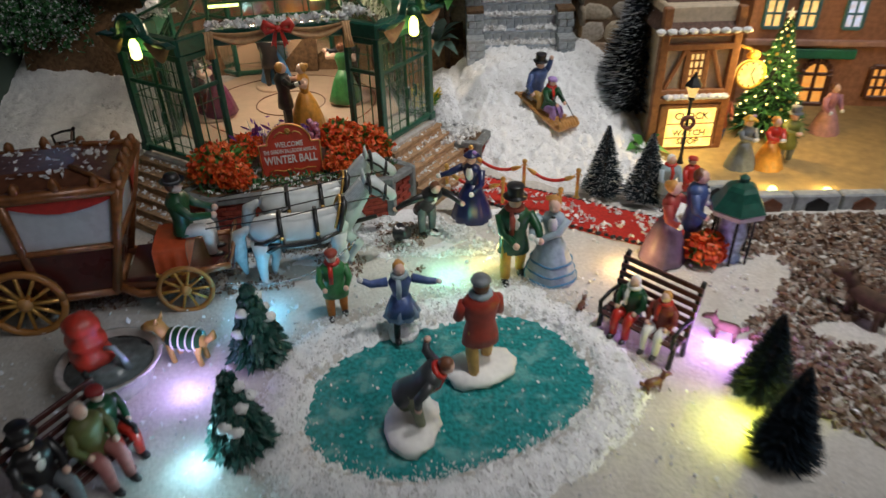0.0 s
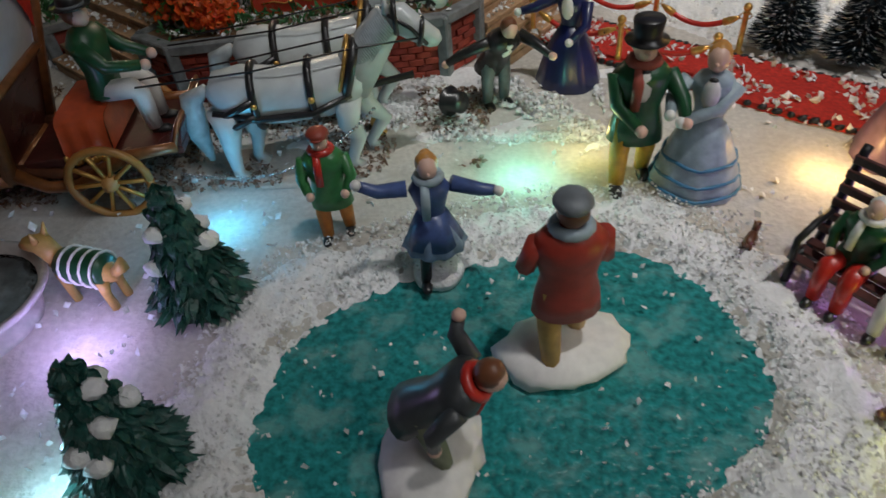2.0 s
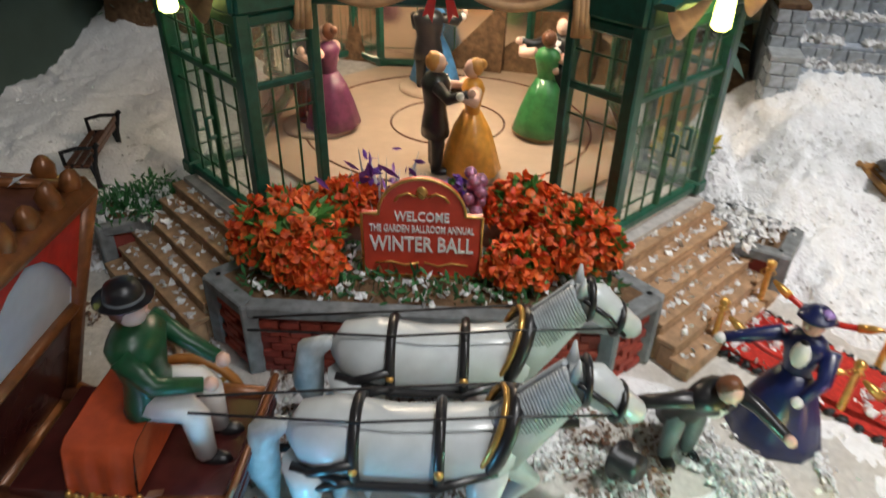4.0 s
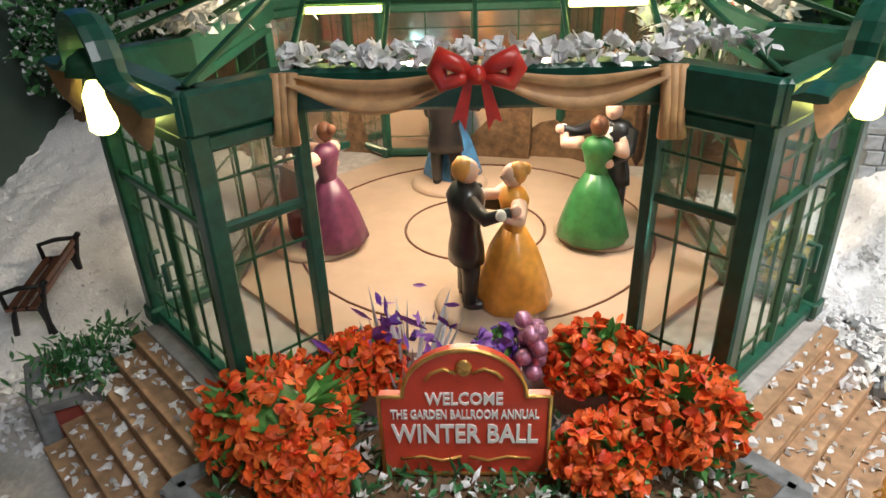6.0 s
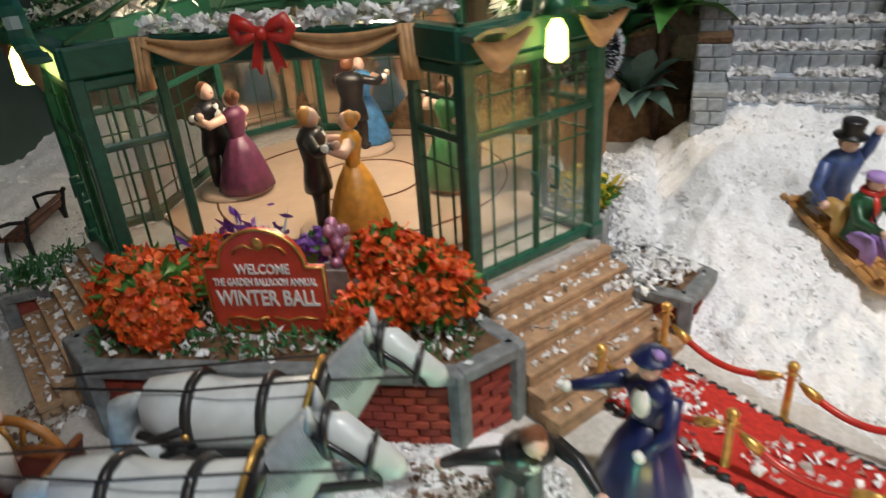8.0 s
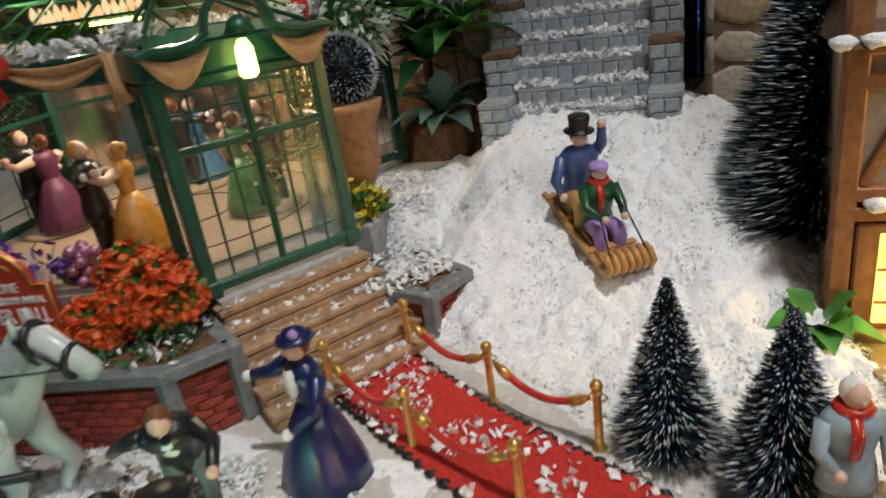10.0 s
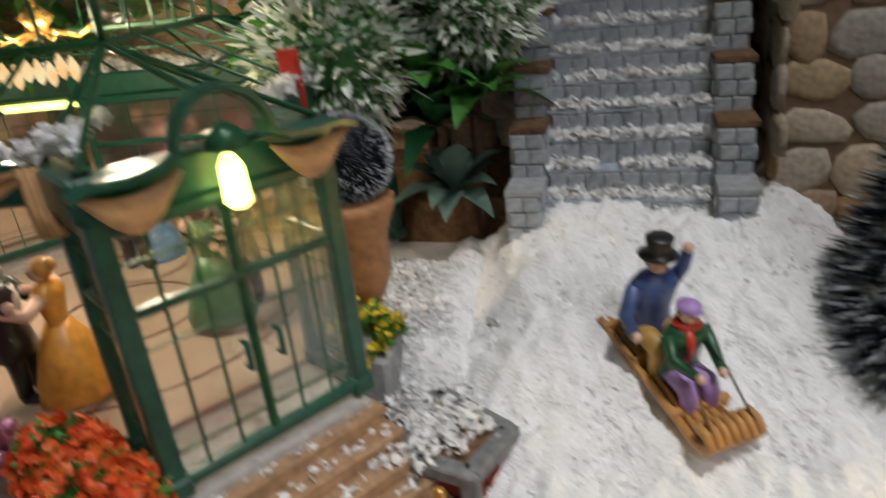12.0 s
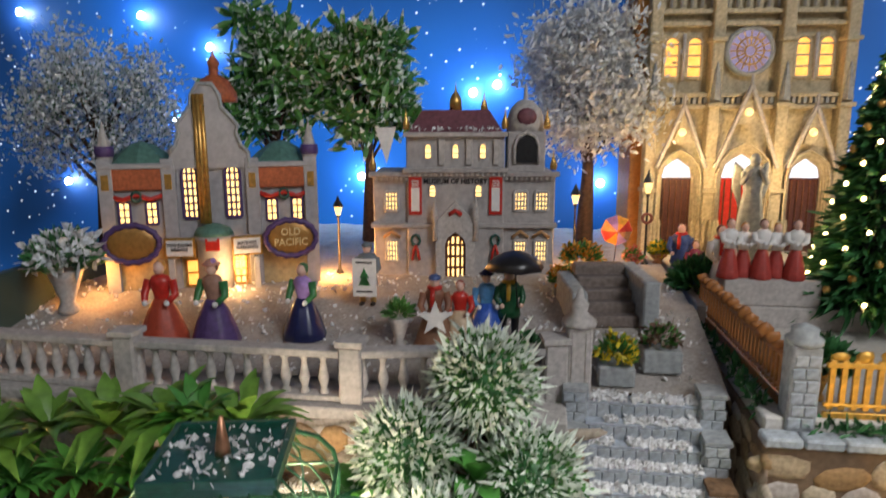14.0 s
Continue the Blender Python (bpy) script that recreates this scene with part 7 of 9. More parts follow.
for x in (-0.0465, 0.0305):
    ban = board(mu, "banner", x, -0.0045, 0.072, 0.0125, 0.034, 0.0012, RED, "red hanging banner")
    g = Geo()
    g.box((x, -0.0054, 0.068), (0.008, 0.0008, 0.02))
    part("banner_panel", g, WHITE, ban)
    g = Geo()
    for e in range(3):
        g.box((x, -0.0054, 0.0835 - 0.002 * e), (0.007, 0.0006, 0.0009))
    part("writing_bars", g, WHITE, ban)
    g = Geo()
    g.tube([(x + 0.0042 * math.cos(w * 0.7854), -0.005, 0.033 + 0.0046 * math.sin(w * 0.7854)) for w in range(9)], 0.0014, 6)
    wr = part("wreath", g, RESIN, mu)
    g = Geo()
    for q in (-1, 1):
        g.tube([(x, -0.0062, 0.029), (x + q * 0.002, -0.006, 0.024), (x + q * 0.0035, -0.006, 0.016)], 0.0014, 5, flat=2)
    part("ribbon", g, RED, wr)
letters("name_lettering", "MUSEUM OF HISTORY", 0.0062, BLACK, mu, pose(-0.008, -0.0042, 0.083, 90))
g = Geo()
g.prism([(-0.027, 0.0), (-0.018, 0.0), (-0.018, 0.03), (-0.0155, 0.036), (-0.008, 0.041), (-0.0005, 0.036), (0.002, 0.03), (0.002, 0.0), (0.011, 0.0), (0.011, 0.05), (0.004, 0.055), (-0.008, 0.067), (-0.02, 0.055), (-0.027, 0.05)], -0.011, -0.003, axis="y")
part("portal", g, PALE, mu, "carved stone entrance portal")
win(mu, -0.008, 0.0, 0.019, 0.029, WARM, BROWN, True, 4, 3, y=-0.0045)
for s in (-1, 1):
    g = Geo()
    g.lathe([(0.0026, 0.034), (0.0022, 0.05), (0.0035, 0.052), (0.003, 0.058), (0.0012, 0.066), (0, 0.072)], 8, c=(-0.008 + s * 0.0195, -0.0115, 0))
    part("portal_pinnacle", g, PALE, mu)
g = Geo()
g.tube([(-0.014, -0.012, 0.056), (-0.008, -0.013, 0.0595), (-0.002, -0.012, 0.056)], 0.002, 6)
part("ribbon", g, RED, mu)
board(mu, "tower", 0.06, 0.022, 0.106, 0.036, 0.036, 0.036, MUSEUM)
g = Geo()
g.prism([(0.05, 0.098), (0.07, 0.098), (0.07, 0.112), (0.067, 0.118), (0.06, 0.121), (0.053, 0.118), (0.05, 0.112)], 0.0015, 0.006, axis="y")
part("tower_niche", g, IRON, mu, "dark arched bell opening")
g = Geo()
g.tube([(0.0485, 0.0025, 0.097), (0.0485, 0.0025, 0.113), (0.052, 0.0025, 0.12), (0.06, 0.0025, 0.1235), (0.068, 0.0025, 0.12), (0.0715, 0.0025, 0.113), (0.0715, 0.0025, 0.097)], 0.0018, 6)
part("niche_arch", g, PALE, mu)
g = Geo()
g.lathe([(0.018, 0.124), (0.0185, 0.132), (0.015, 0.142), (0.008, 0.149), (0.002, 0.151), (0.002, 0.155), (0.001, 0.163), (0, 0.164)], 14, c=(0.06, 0.022, 0))
part("tower_dome", g, PALE, mu, "white domed tower roof")
g = Geo()
g.ball((0.06, 0.006, 0.136), (0.0095, 0.004, 0.0075), 0, 12, 7)
part("dome_window", g, MANSARD, mu)
for x, y, z in ((-0.088, 0.004, 0.092), (-0.055, 0.0, 0.126), (0.039, 0.0, 0.126), (0.079, 0.004, 0.126), (0.086, 0.004, 0.092), (0.02, 0.03, 0.14)):
    g = Geo()
    g.lathe([(0.003, 0), (0.0036, 0.004), (0.0022, 0.008), (0.0008, 0.012), (0, 0.018)], 8, c=(x, y, z))
    part("roof_urn", g, GOLD, mu)
g = Geo()
g.prism([(-0.084, 0.128), (-0.064, 0.128), (-0.0735, 0.098)], -0.0045, -0.0035, axis="y")
part("pennant", g, WHITE, mu, "white pennant")
me = flake_mesh("museum_snow", [(rng.uniform(-0.05, 0.035), rng.uniform(-0.002, 0.01), 0.1255 + rng.uniform(0, 0.002)) for k in range(160)], 0.0022, FLAKE, rng)
tagged(share("museum_snow", me, mu, Matrix()), "snow along the roof", kind="stuff")

# church
chh = thing("church", "tan gothic church front with glowing windows", "church", pose(0.222, 1.12, 0.18, 0, 0, 5))
board(chh, "wall", 0, 0.06, 0.19, 0.216, 0.38, 0.1, GOTHIC)
for x in (-0.104, -0.037, 0.037, 0.104):
    board(chh, "buttress", x, 0.004, 0.19, 0.013, 0.38, 0.022, GOTHIC)
    for z in (0.09, 0.185, 0.255, 0.33):
        board(chh, "buttress_cap", x, 0.002, z, 0.017, 0.005, 0.026, GOTHIC)
    g = Geo()
    g.lathe([(0.006, 0.19), (0.005, 0.205), (0.0015, 0.228), (0, 0.232)], 6, c=(x, -0.008, 0), smooth=False)
    part("spirelet", g, STONE, chh)
for z in (0.183, 0.196, 0.272, 0.285):
    board(chh, "string_course", 0, 0.006, z, 0.216, 0.005, 0.014, GOTHIC)
for k in range(34):
    g = Geo()
    x = -0.099 + 0.006 * k
    g.prism([(x - 0.0018, 0.187), (x + 0.0018, 0.187), (x + 0.0018, 0.192), (x, 0.1945), (x - 0.0018, 0.192)], 0.001, 0.009, axis="y")
    part("gallery_arch", g, STONE if k % 2 else GOTHIC, chh)
for cx, w, top, lit in ((-0.071, 0.027, 0.184, STAINED), (0.0, 0.034, 0.206, STAINED), (0.071, 0.027, 0.184, STAINED)):
    h = 0.104
    for r in range(5):
        k = 1 + 0.11 * r
        ww = w * 0.62 * k
        pts = [(cx - ww, -0.002 - 0.0032 * r + 0.008, 0.0), (cx - ww, -0.002 - 0.0032 * r + 0.008, h)]
        pts += [(cx + ww * c2, 0.006 - 0.0032 * r, h + ww * 1.25 * s2) for c2, s2 in ((-0.86, 0.5), (-0.5, 0.82), (0, 1.05), (0.5, 0.82), (0.86, 0.5))]
        pts += [(cx + ww, 0.006 - 0.0032 * r, h), (cx + ww, 0.006 - 0.0032 * r, 0.0)]
        g = Geo()
        g.tube(pts, 0.0017, 6)
        part("archivolt", g, GOTHIC, chh)
    g = Geo()
    g.prism([(cx - w * 0.6, h), (cx + w * 0.6, h), (cx + w * 0.5, h + w * 0.42), (cx, h + w * 0.78), (cx - w * 0.5, h + w * 0.42)], 0.004, 0.0095, axis="y")
    part("tympanum", g, lit, chh, "glowing stained-glass tympanum")
    g = Geo()
    g.prism([(cx - w * 0.6, 0), (cx + w * 0.6, 0), (cx + w * 0.6, h - 0.001), (cx - w * 0.6, h - 0.001)], 0.003, 0.0095, axis="y")
    dr = part("door", g, RED if cx == 0 else DARKWOOD, chh)
    for k in range(5):
        g = Geo()
        g.box((cx - w * 0.5 + w * 0.25 * k, 0.002, h / 2), (0.0014, 0.002, h * 0.95))
        part("door_batten", g, BROWN, dr)
    g = Geo()
    for s in (-1, 1):
        bar(g, (cx + s * w * 1.0, -0.012, h + 0.012), (cx, -0.012, top), 0.0042)
    bar(g, (cx, -0.012, top - 0.002), (cx, -0.012, top + 0.012), 0.003)
    part("gable", g, PALE, chh, "pointed stone gable")
    g = Geo()
    g.prism([(cx - w * 0.34, top - 0.042), (cx + w * 0.34, top - 0.042), (cx, top - 0.008)], -0.0085, -0.005, axis="y")
    part("gable_panel", g, GOTHIC, chh)
    g = Geo()
    g.ball((cx, -0.0085, top - 0.029), 0.0045, 0, 10, 6)
    part("gable_light", g, WARM, chh)
    for s in (-1, 1):
        for e in range(3):
            g = Geo()
            g.lathe([(0.0022, 0.022), (0.003, 0.03), (0.0024, 0.046), (0.003, 0.05), (0.0016, 0.056), (0, 0.058)], 7, c=(cx + s * (w * 0.72 + 0.0052 * e), -0.004 - 0.003 * e, 0))
            part("niche_figure", g, GOTHIC, chh)
g = Geo()
g.m = Matrix.Translation((0, 0.0085, 0.243)) @ Matrix.Rotation(math.pi / 2, 4, "X")
g.lathe([(0.027, 0), (0.027, 0.006), (0.0225, 0.007), (0.0225, 0.0022), (0, 0.002)], 32)
part("rose_ring", g, STONE, chh, "grey stone rose-window ring")
g = Geo()
g.m = Matrix.Translation((0, 0.0035, 0.243)) @ Matrix.Rotation(math.pi / 2, 4, "X")
g.lathe([(0.0222, 0), (0.0, 0.0002)], 32)
rose = part("rose_window", g, ROSEGLOW, chh, "violet and gold rose window")
for k in range(16):
    w = k * math.pi / 8
    g = Geo()
    bar(g, (0.006 * math.cos(w), 0.002, 0.243 + 0.006 * math.sin(w)), (0.0215 * math.cos(w), 0.002, 0.243 + 0.0215 * math.sin(w)), 0.0013)
    part("tracery_spoke", g, GOLD, rose)
for r in (0.006, 0.0145):
    g = Geo()
    g.tube([(r * math.cos(k * 0.2618), 0.0018, 0.243 + r * math.sin(k * 0.2618)) for k in range(25)], 0.0009, 5)
    part("tracery_ring", g, GOLD, rose)
for cx in (-0.071, 0.071):
    for s in (-1, 1):
        win(chh, cx + s * 0.0125, 0.215, 0.0165, 0.036, WARMDIM, GOTHIC, True, 1, 3, y=0.0085)
    g = Geo()
    g.tube([(cx, 0.004, 0.212), (cx, 0.004, 0.262)], 0.002, 6)
    part("mullion_column", g, PALE, chh)
for cx in (-0.071, 0, 0.071):
    for e in range(6):
        g = Geo()
        g.tube([(cx - 0.0275 + 0.011 * e, 0.005, 0.29), (cx - 0.0275 + 0.011 * e, 0.005, 0.335)], 0.0017, 6)
        part("gallery_column", g, PALE, chh)
# amber lamp light on the side tower is put into its wall colour
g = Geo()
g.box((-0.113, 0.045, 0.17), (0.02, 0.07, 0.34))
part("side_tower", g, mat("amber_lit_side_wall", (0.45, 0.2, 0.05), 0.7, var=0.2), chh, "side wall coloured as if lit amber")

# frosted and green trees behind the houses
def leafy(label, x, y, z0, z1, rad, n, leaf, tip, size, seed, name="tree", group="trees behind the town", clump=0.2, slender=0.2):
    """Trunk, limbs and a ragged crown of small leaves in clumps."""
    t = thing(name, label, "tree", pose(x, y, z0), group)
    r = random.Random(seed)
    rg = np.random.default_rng(seed)
    H = z1 - z0
    g = Geo()
    g.tube([(0, 0, -0.004), (0.002, 0, H * 0.35), (-0.002, 0.002, H * 0.75)], [H * 0.035 + 0.002, H * 0.022 + 0.001, 0.001], 8)
    part("trunk", g, BARK, t)
    roots, tips = [], []
    for k in range(26):
        a, u = r.uniform(0, 6.28), r.uniform(0.25, 1.0)
        e = Vector((math.cos(a) * rad[0] * r.uniform(0.35, 0.95), math.sin(a) * rad[1] * r.uniform(0.35, 0.95), H * (0.4 + 0.55 * u)))
        e.x *= 1.15 - 0.75 * max(0, u - 0.45)
        s = Vector((0, 0, H * (0.25 + 0.35 * u)))
        g = Geo()
        g.tube([s, s.lerp(e, 0.5) + Vector((0, 0, 0.006)), e], [0.0022, 0.0015, 0.0006], 5)
        part("limb", g, BARK, t)
        m = n // 26
        c = np.array(e)[None] + rg.normal(0, rad[0] * clump, (m, 3))
        d = rg.normal(size=(m, 3)) + np.array((0, 0, 0.3))
        d /= np.linalg.norm(d, axis=1, keepdims=True)
        roots.append(c)
        tips.append(c + d * size * rg.uniform(0.7, 1.3, (m, 1)))
    me = blade_mesh("crown", np.concatenate(roots), np.concatenate(tips), size * slender, leaf, rg, tip, tipfrom=4)
    tagged(share("crown", me, t, Matrix()), "ragged crown of small leaves", kind="stuff")
    return t


WHITELEAF = pieces_mat("white_foliage", [(0.8, 0.84, 0.9), (0.93, 0.95, 0.97), (0.68, 0.73, 0.8)], 0.7, island=True, bump=0.1)
leafy("white flocked tree beside the church", 0.05, 1.13, 0.198, 0.46, (0.07, 0.05), 21000, WHITELEAF, WHITELEAF, 0.0095, 41, clump=0.27)
leafy("green leafy tree with frosted tips behind the theatre", -0.325, 1.1, 0.198, 0.475, (0.055, 0.045), 2600, LEAF, TIPWHITE, 0.026, 42, clump=0.19, slender=0.14)
leafy("green leafy tree with frosted tips behind the museum", -0.215, 1.13, 0.198, 0.46, (0.05, 0.04), 2300, LEAF, TIPWHITE, 0.026, 43, clump=0.19, slender=0.14)
leafy("dark tree flocked with white snow beyond the theatre", -0.475, 0.98, 0.198, 0.425, (0.085, 0.05), 9000, WHITELEAF, FERN, 0.007, 44, clump=0.2)
leafy("frosted dark-stemmed shrub beyond the ballroom", -0.395, 0.672, 0.02, 0.118, (0.05, 0.03), 4200, FERN, WHITELEAF, 0.008, 45, name="shrub")

# christmas tree by the church
def xmas(label, m, h, w, seed, n):
    t = thing("christmas_tree", label, "christmas tree", m)
    g = Geo()
    g.tube([(0, 0, 0), (0, 0, h * 0.9)], [h * 0.03, 0.001], 7)
    part("trunk", g, BARK, t)
    rg = np.random.default_rng(seed)
    u = rg.uniform(0, 1, n) ** 1.3
    a = rg.uniform(0, 6.283, n)
    lay = 1 - 0.2 * ((u * 11) % 1)
    rad = (w * (1 - u) + 0.002) * lay
    base = np.stack([np.cos(a) * rad * 0.6, np.sin(a) * rad * 0.6, h * (0.08 + 0.9 * u)], 1)
    d = np.stack([np.cos(a), np.sin(a), np.full(n, -0.15)], 1) + rg.normal(0, 0.35, (n, 3))
    share_ = blade_mesh("crown", base, base + d * (rad * 0.42)[:, None], h * 0.009, FERN, rg)
    tagged(share("crown", share_, t, Matrix()), "dense green boughs", kind="stuff")
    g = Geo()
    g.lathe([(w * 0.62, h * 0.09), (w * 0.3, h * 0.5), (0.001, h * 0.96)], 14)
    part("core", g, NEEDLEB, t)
    for k in range(120):
        v = ((k + 0.5) / 120) ** 1.25
        aa = k * 2.4
        rr = w * (1 - v) * 0.97
        g = Geo()
        g.ball((rr * math.cos(aa), rr * math.sin(aa), h * (0.08 + 0.9 * v)), h * (0.0075 if k % 4 else 0.013), 0, 8, 5)
        part("bulb" if k % 4 else "bauble", g, FAIRY if k % 4 else GOLD, t)
    g = Geo()
    star = []
    for k in range(10):
        q = h * (0.045 if k % 2 == 0 else 0.019)
        star.append((q * math.sin(k * math.pi / 5), h * 1.0 + q * math.cos(k * math.pi / 5)))
    g.prism(star, -0.001, 0.001, axis="y")
    part("star", g, WHITE, t, "white star topper")


xmas("tall lit christmas tree with gold baubles by the church", pose(0.272, 0.9, 0.182), 0.26, 0.056, 51, 5200)

# people and furniture of the upper town
def up(x, y, rz=0):
    return pose(x, y, terrace_z(y) - 0.0005 if x < 0.125 else 0.182, 0, 0, rz)


UPG = "townsfolk on the terrace"
figurine("lady in red gown on the terrace", up(-0.289, 0.777, 5), 0.066, group=UPG, coat=RED, skirt=mat("rust_gown", (0.4, 0.06, 0.03), 0.5), hair=BLOND)
figurine("lady in tan coat and violet skirt with green sleeves", up(-0.247, 0.779, -10), 0.066, group=UPG, coat=mat("tan_coat", (0.4, 0.22, 0.16), 0.5), skirt=VIOLET, sleeve=DRESSGREEN, bonnet=mat("pink_hat", (0.5, 0.25, 0.2), 0.5))
figurine("lady in green shawl with lilac bundle and navy skirt", up(-0.18, 0.792, -15), 0.06, group=UPG, coat=LILAC, skirt=NAVY, sleeve=DRESSGREEN, hair=mat("green_hood", (0.03, 0.15, 0.05), 0.5))


def star_prop(c):
    pts = []
    for k in range(10):
        q = 0.0135 if k % 2 == 0 else 0.0055
        pts.append((q * math.sin(k * math.pi / 5), 0.028 + q * math.cos(k * math.pi / 5)))
    c.prism(pts, -0.0175, -0.0155, c.k(WHITE), axis="y")


figurine("caroler in red and brown cloak holding a white star", up(-0.076, 0.786, 10), 0.057, group=UPG, coat=mat("brown_cloak", (0.24, 0.1, 0.06), 0.5), skirt=mat("brown_robe", (0.24, 0.12, 0.07), 0.5), scarf=RED, hat=BLUE, brim=False, extra=star_prop)
figurine("caroler in cream robe and red hood", up(-0.058, 0.793, 0), 0.05, group=UPG, coat=RED, skirt=mat("cream_robe", (0.6, 0.45, 0.3), 0.5), hair=mat("red_hood_hair", (0.35, 0.05, 0.03), 0.5))
figurine("lady in bright blue gown", up(-0.039, 0.801, 15), 0.054, group=UPG, coat=SKY, skirt=mat("cobalt_gown", (0.03, 0.1, 0.45), 0.4, coat=0.2), bonnet=NAVY)


def umbrella(c):
    c.tube([(0.004, -0.01, 0.028), (0.002, -0.008, 0.066)], 0.0006, 5, c.k(IRON))
    c.lathe([(0.0215, 0.057), (0.0165, 0.064), (0.008, 0.0685), (0, 0.0705)], 16, c.k(BLACK), c=(0.002, -0.008, 0), wave=0.05, waves=8)


figurine("gentleman in dark coat under a black umbrella", up(-0.022, 0.803, 15), 0.055, group=UPG, coat=COATGREEN, legs=BLACK, hair=BLOND, scarf=MUSTARD, extra=umbrella)
figurine("boy standing with an easel sign", up(-0.143, 0.846, 0), 0.054, group=UPG, coat=GREYCLOTH, legs=TAN, hat=GREYCLOTH, brim=False)
ez_ = thing("easel_poster", "white poster with green tree motif and writing bars", "sign", up(-0.143, 0.836, 0))
board(ez_, "sheet", 0, 0, 0.028, 0.02, 0.032, 0.0015, WHITE)
g = Geo()
g.lathe([(0.005, 0), (0.002, 0.006), (0.004, 0.006), (0.0015, 0.011), (0, 0.015)], 8, c=(0, -0.001, 0.022), sy=0.2)
part("motif", g, DRESSGREEN, ez_)
g = Geo()
for z in (0.041, 0.0165):
    g.box((0, -0.001, z), (0.014, 0.0006, 0.0014))
part("writing_bar", g, BLACK, ez_)
for k in range(5):
    figurine("choir singer in red skirt and white surplice", pose(0.154 + 0.0128 * k, 0.884 + 0.006 * (k % 2), 0.222, 0, 0, 8 - 4 * k), 0.05 - 0.004 * (k % 2), group="church choir", slim=0.62, coat=WHITE, skirt=mat("choir_red", (0.4, 0.05, 0.04), 0.5), hair=BLOND if k % 2 else HAIR, left=(-0.05, -0.2, 0.62), right=(0.05, -0.2, 0.62))
board_ = thing("church_steps", "broad pale steps before the church", "steps", kind="structure")
board(board_, "step", 0.215, 1.0, 0.1905, 0.17, 0.019, 0.25, PALE)
board(board_, "choir_riser", 0.188, 0.888, 0.211, 0.076, 0.022, 0.022, PALE)
figurine("choir master in white robe", pose(0.154, 0.912, 0.2, 0, 0, 10), 0.062, group="church choir", slim=0.6, coat=WHITE, skirt=WHITE, scarf=RED)
figurine("man in blue coat by the church door", pose(0.142, 1.02, 0.184, 0, 0, -10), 0.062, group=UPG, coat=BLUE, legs=GREYCLOTH, scarf=RED, hair=HAIR)
figurine("woman with yellow skirt by the church", pose(0.15, 0.99, 0.184, 0, 0, 10), 0.05, group=UPG, coat=mat("wine_shawl", (0.3, 0.05, 0.08), 0.5), skirt=YELLOW)
g = Geo()
g.lathe([(0.0125, 0), (0.0125, 0.022), (0.014, 0.024), (0.011, 0.027), (0.0135, 0.03), (0.0115, 0.055), (0.0085, 0.076), (0.0105, 0.09), (0.0085, 0.1), (0.004, 0.1045)], 18, sy=0.75, wave=0.09, waves=7)
g.ball((0, -0.003, 0.109), (0.0055, 0.006, 0.007), 0, 12, 8)
for sgn in (-1, 1):
    g.tube([(sgn * 0.009, 0, 0.096), (sgn * 0.012, -0.005, 0.086), (sgn * 0.004, -0.01, 0.1)], [0.0035, 0.003, 0.002], 8)
    g.tube([(sgn * 0.005, 0.006, 0.092), (sgn * 0.013, 0.009, 0.104), (sgn * 0.014, 0.009, 0.08), (sgn * 0.009, 0.008, 0.058)], [0.003, 0.005, 0.0048, 0.001], 8, flat=0.4)
solo("statue", g, STONE, "grey winged stone statue on a pedestal before the church", "statue", pose(0.214, 1.045, 0.2))


def lamp_post(label, m, h, scale=1.0, wreath=False):
    L = thing("lamp_post", label, "street lamp", m, "street lamps")
    g = Geo()
    g.lathe([(0.0042 * scale, 0), (0.004 * scale, 0.002), (0.0018 * scale, 0.006), (0.0012 * scale, 0.01), (0.0011 * scale, h * 0.72), (0.0024 * scale, h * 0.735), (0.001 * scale, h * 0.76)], 9)
    part("pole", g, IRON, L)
    g = Geo()
    g.lathe([(0.0022 * scale, h * 0.76), (0.0042 * scale, h * 0.86), (0.004 * scale, h * 0.87)], 6, smooth=False)
    part("lantern_glass", g, WARM, L, "glowing amber lantern")
    g = Geo()
    g.lathe([(0.0056 * scale, h * 0.87), (0.005 * scale, h * 0.89), (0.0016 * scale, h * 0.96), (0.0008 * scale, h), (0, h * 1.005)], 6, smooth=False)
    part("lantern_cap", g, IRON, L)
    if wreath:
        g = Geo()
        g.tube([(0.0048 * math.cos(k * 0.5236), -0.0018, h * 0.5 + 0.0048 * math.sin(k * 0.5236)) for k in range(13)], 0.0017, 6)
        part("wreath", g, mat("berry_wreath", (0.22, 0.07, 0.05), 0.6, var=0.5, scale=600), L, "reddish berry wreath")


lamp_post("black street lamp beside the museum", up(-0.198, 0.945), 0.078)
lamp_post("black street lamp before the white tree", up(0.034, 1.02), 0.085)
lamp_post("black street lamp with wreath before the church", pose(0.108, 1.03, 0.199), 0.1, wreath=True)
lamp("street_bulb", "POINT", 0.09, (1.0, 0.45, 0.12), pose(-0.205, 0.93, 0.222), 0.006)
lamp("street_bulb", "POINT", 0.1, (1.0, 0.45, 0.12), pose(0.036, 0.985, 0.218), 0.006)
lamp("street_bulb", "POINT", 0.03, (1.0, 0.42, 0.1), pose(-0.385, 0.83, 0.222), 0.006)
lamp("street_bulb", "POINT", 0.022, (1.0, 0.55, 0.2), pose(-0.27, 0.858, 0.215), 0.005)
# points without fixtures, added to brighten the church front
lamp("church_front_fill", "POINT", 0.09, (1.0, 0.66, 0.28), pose(0.16, 1.05, 0.3), 0.006)
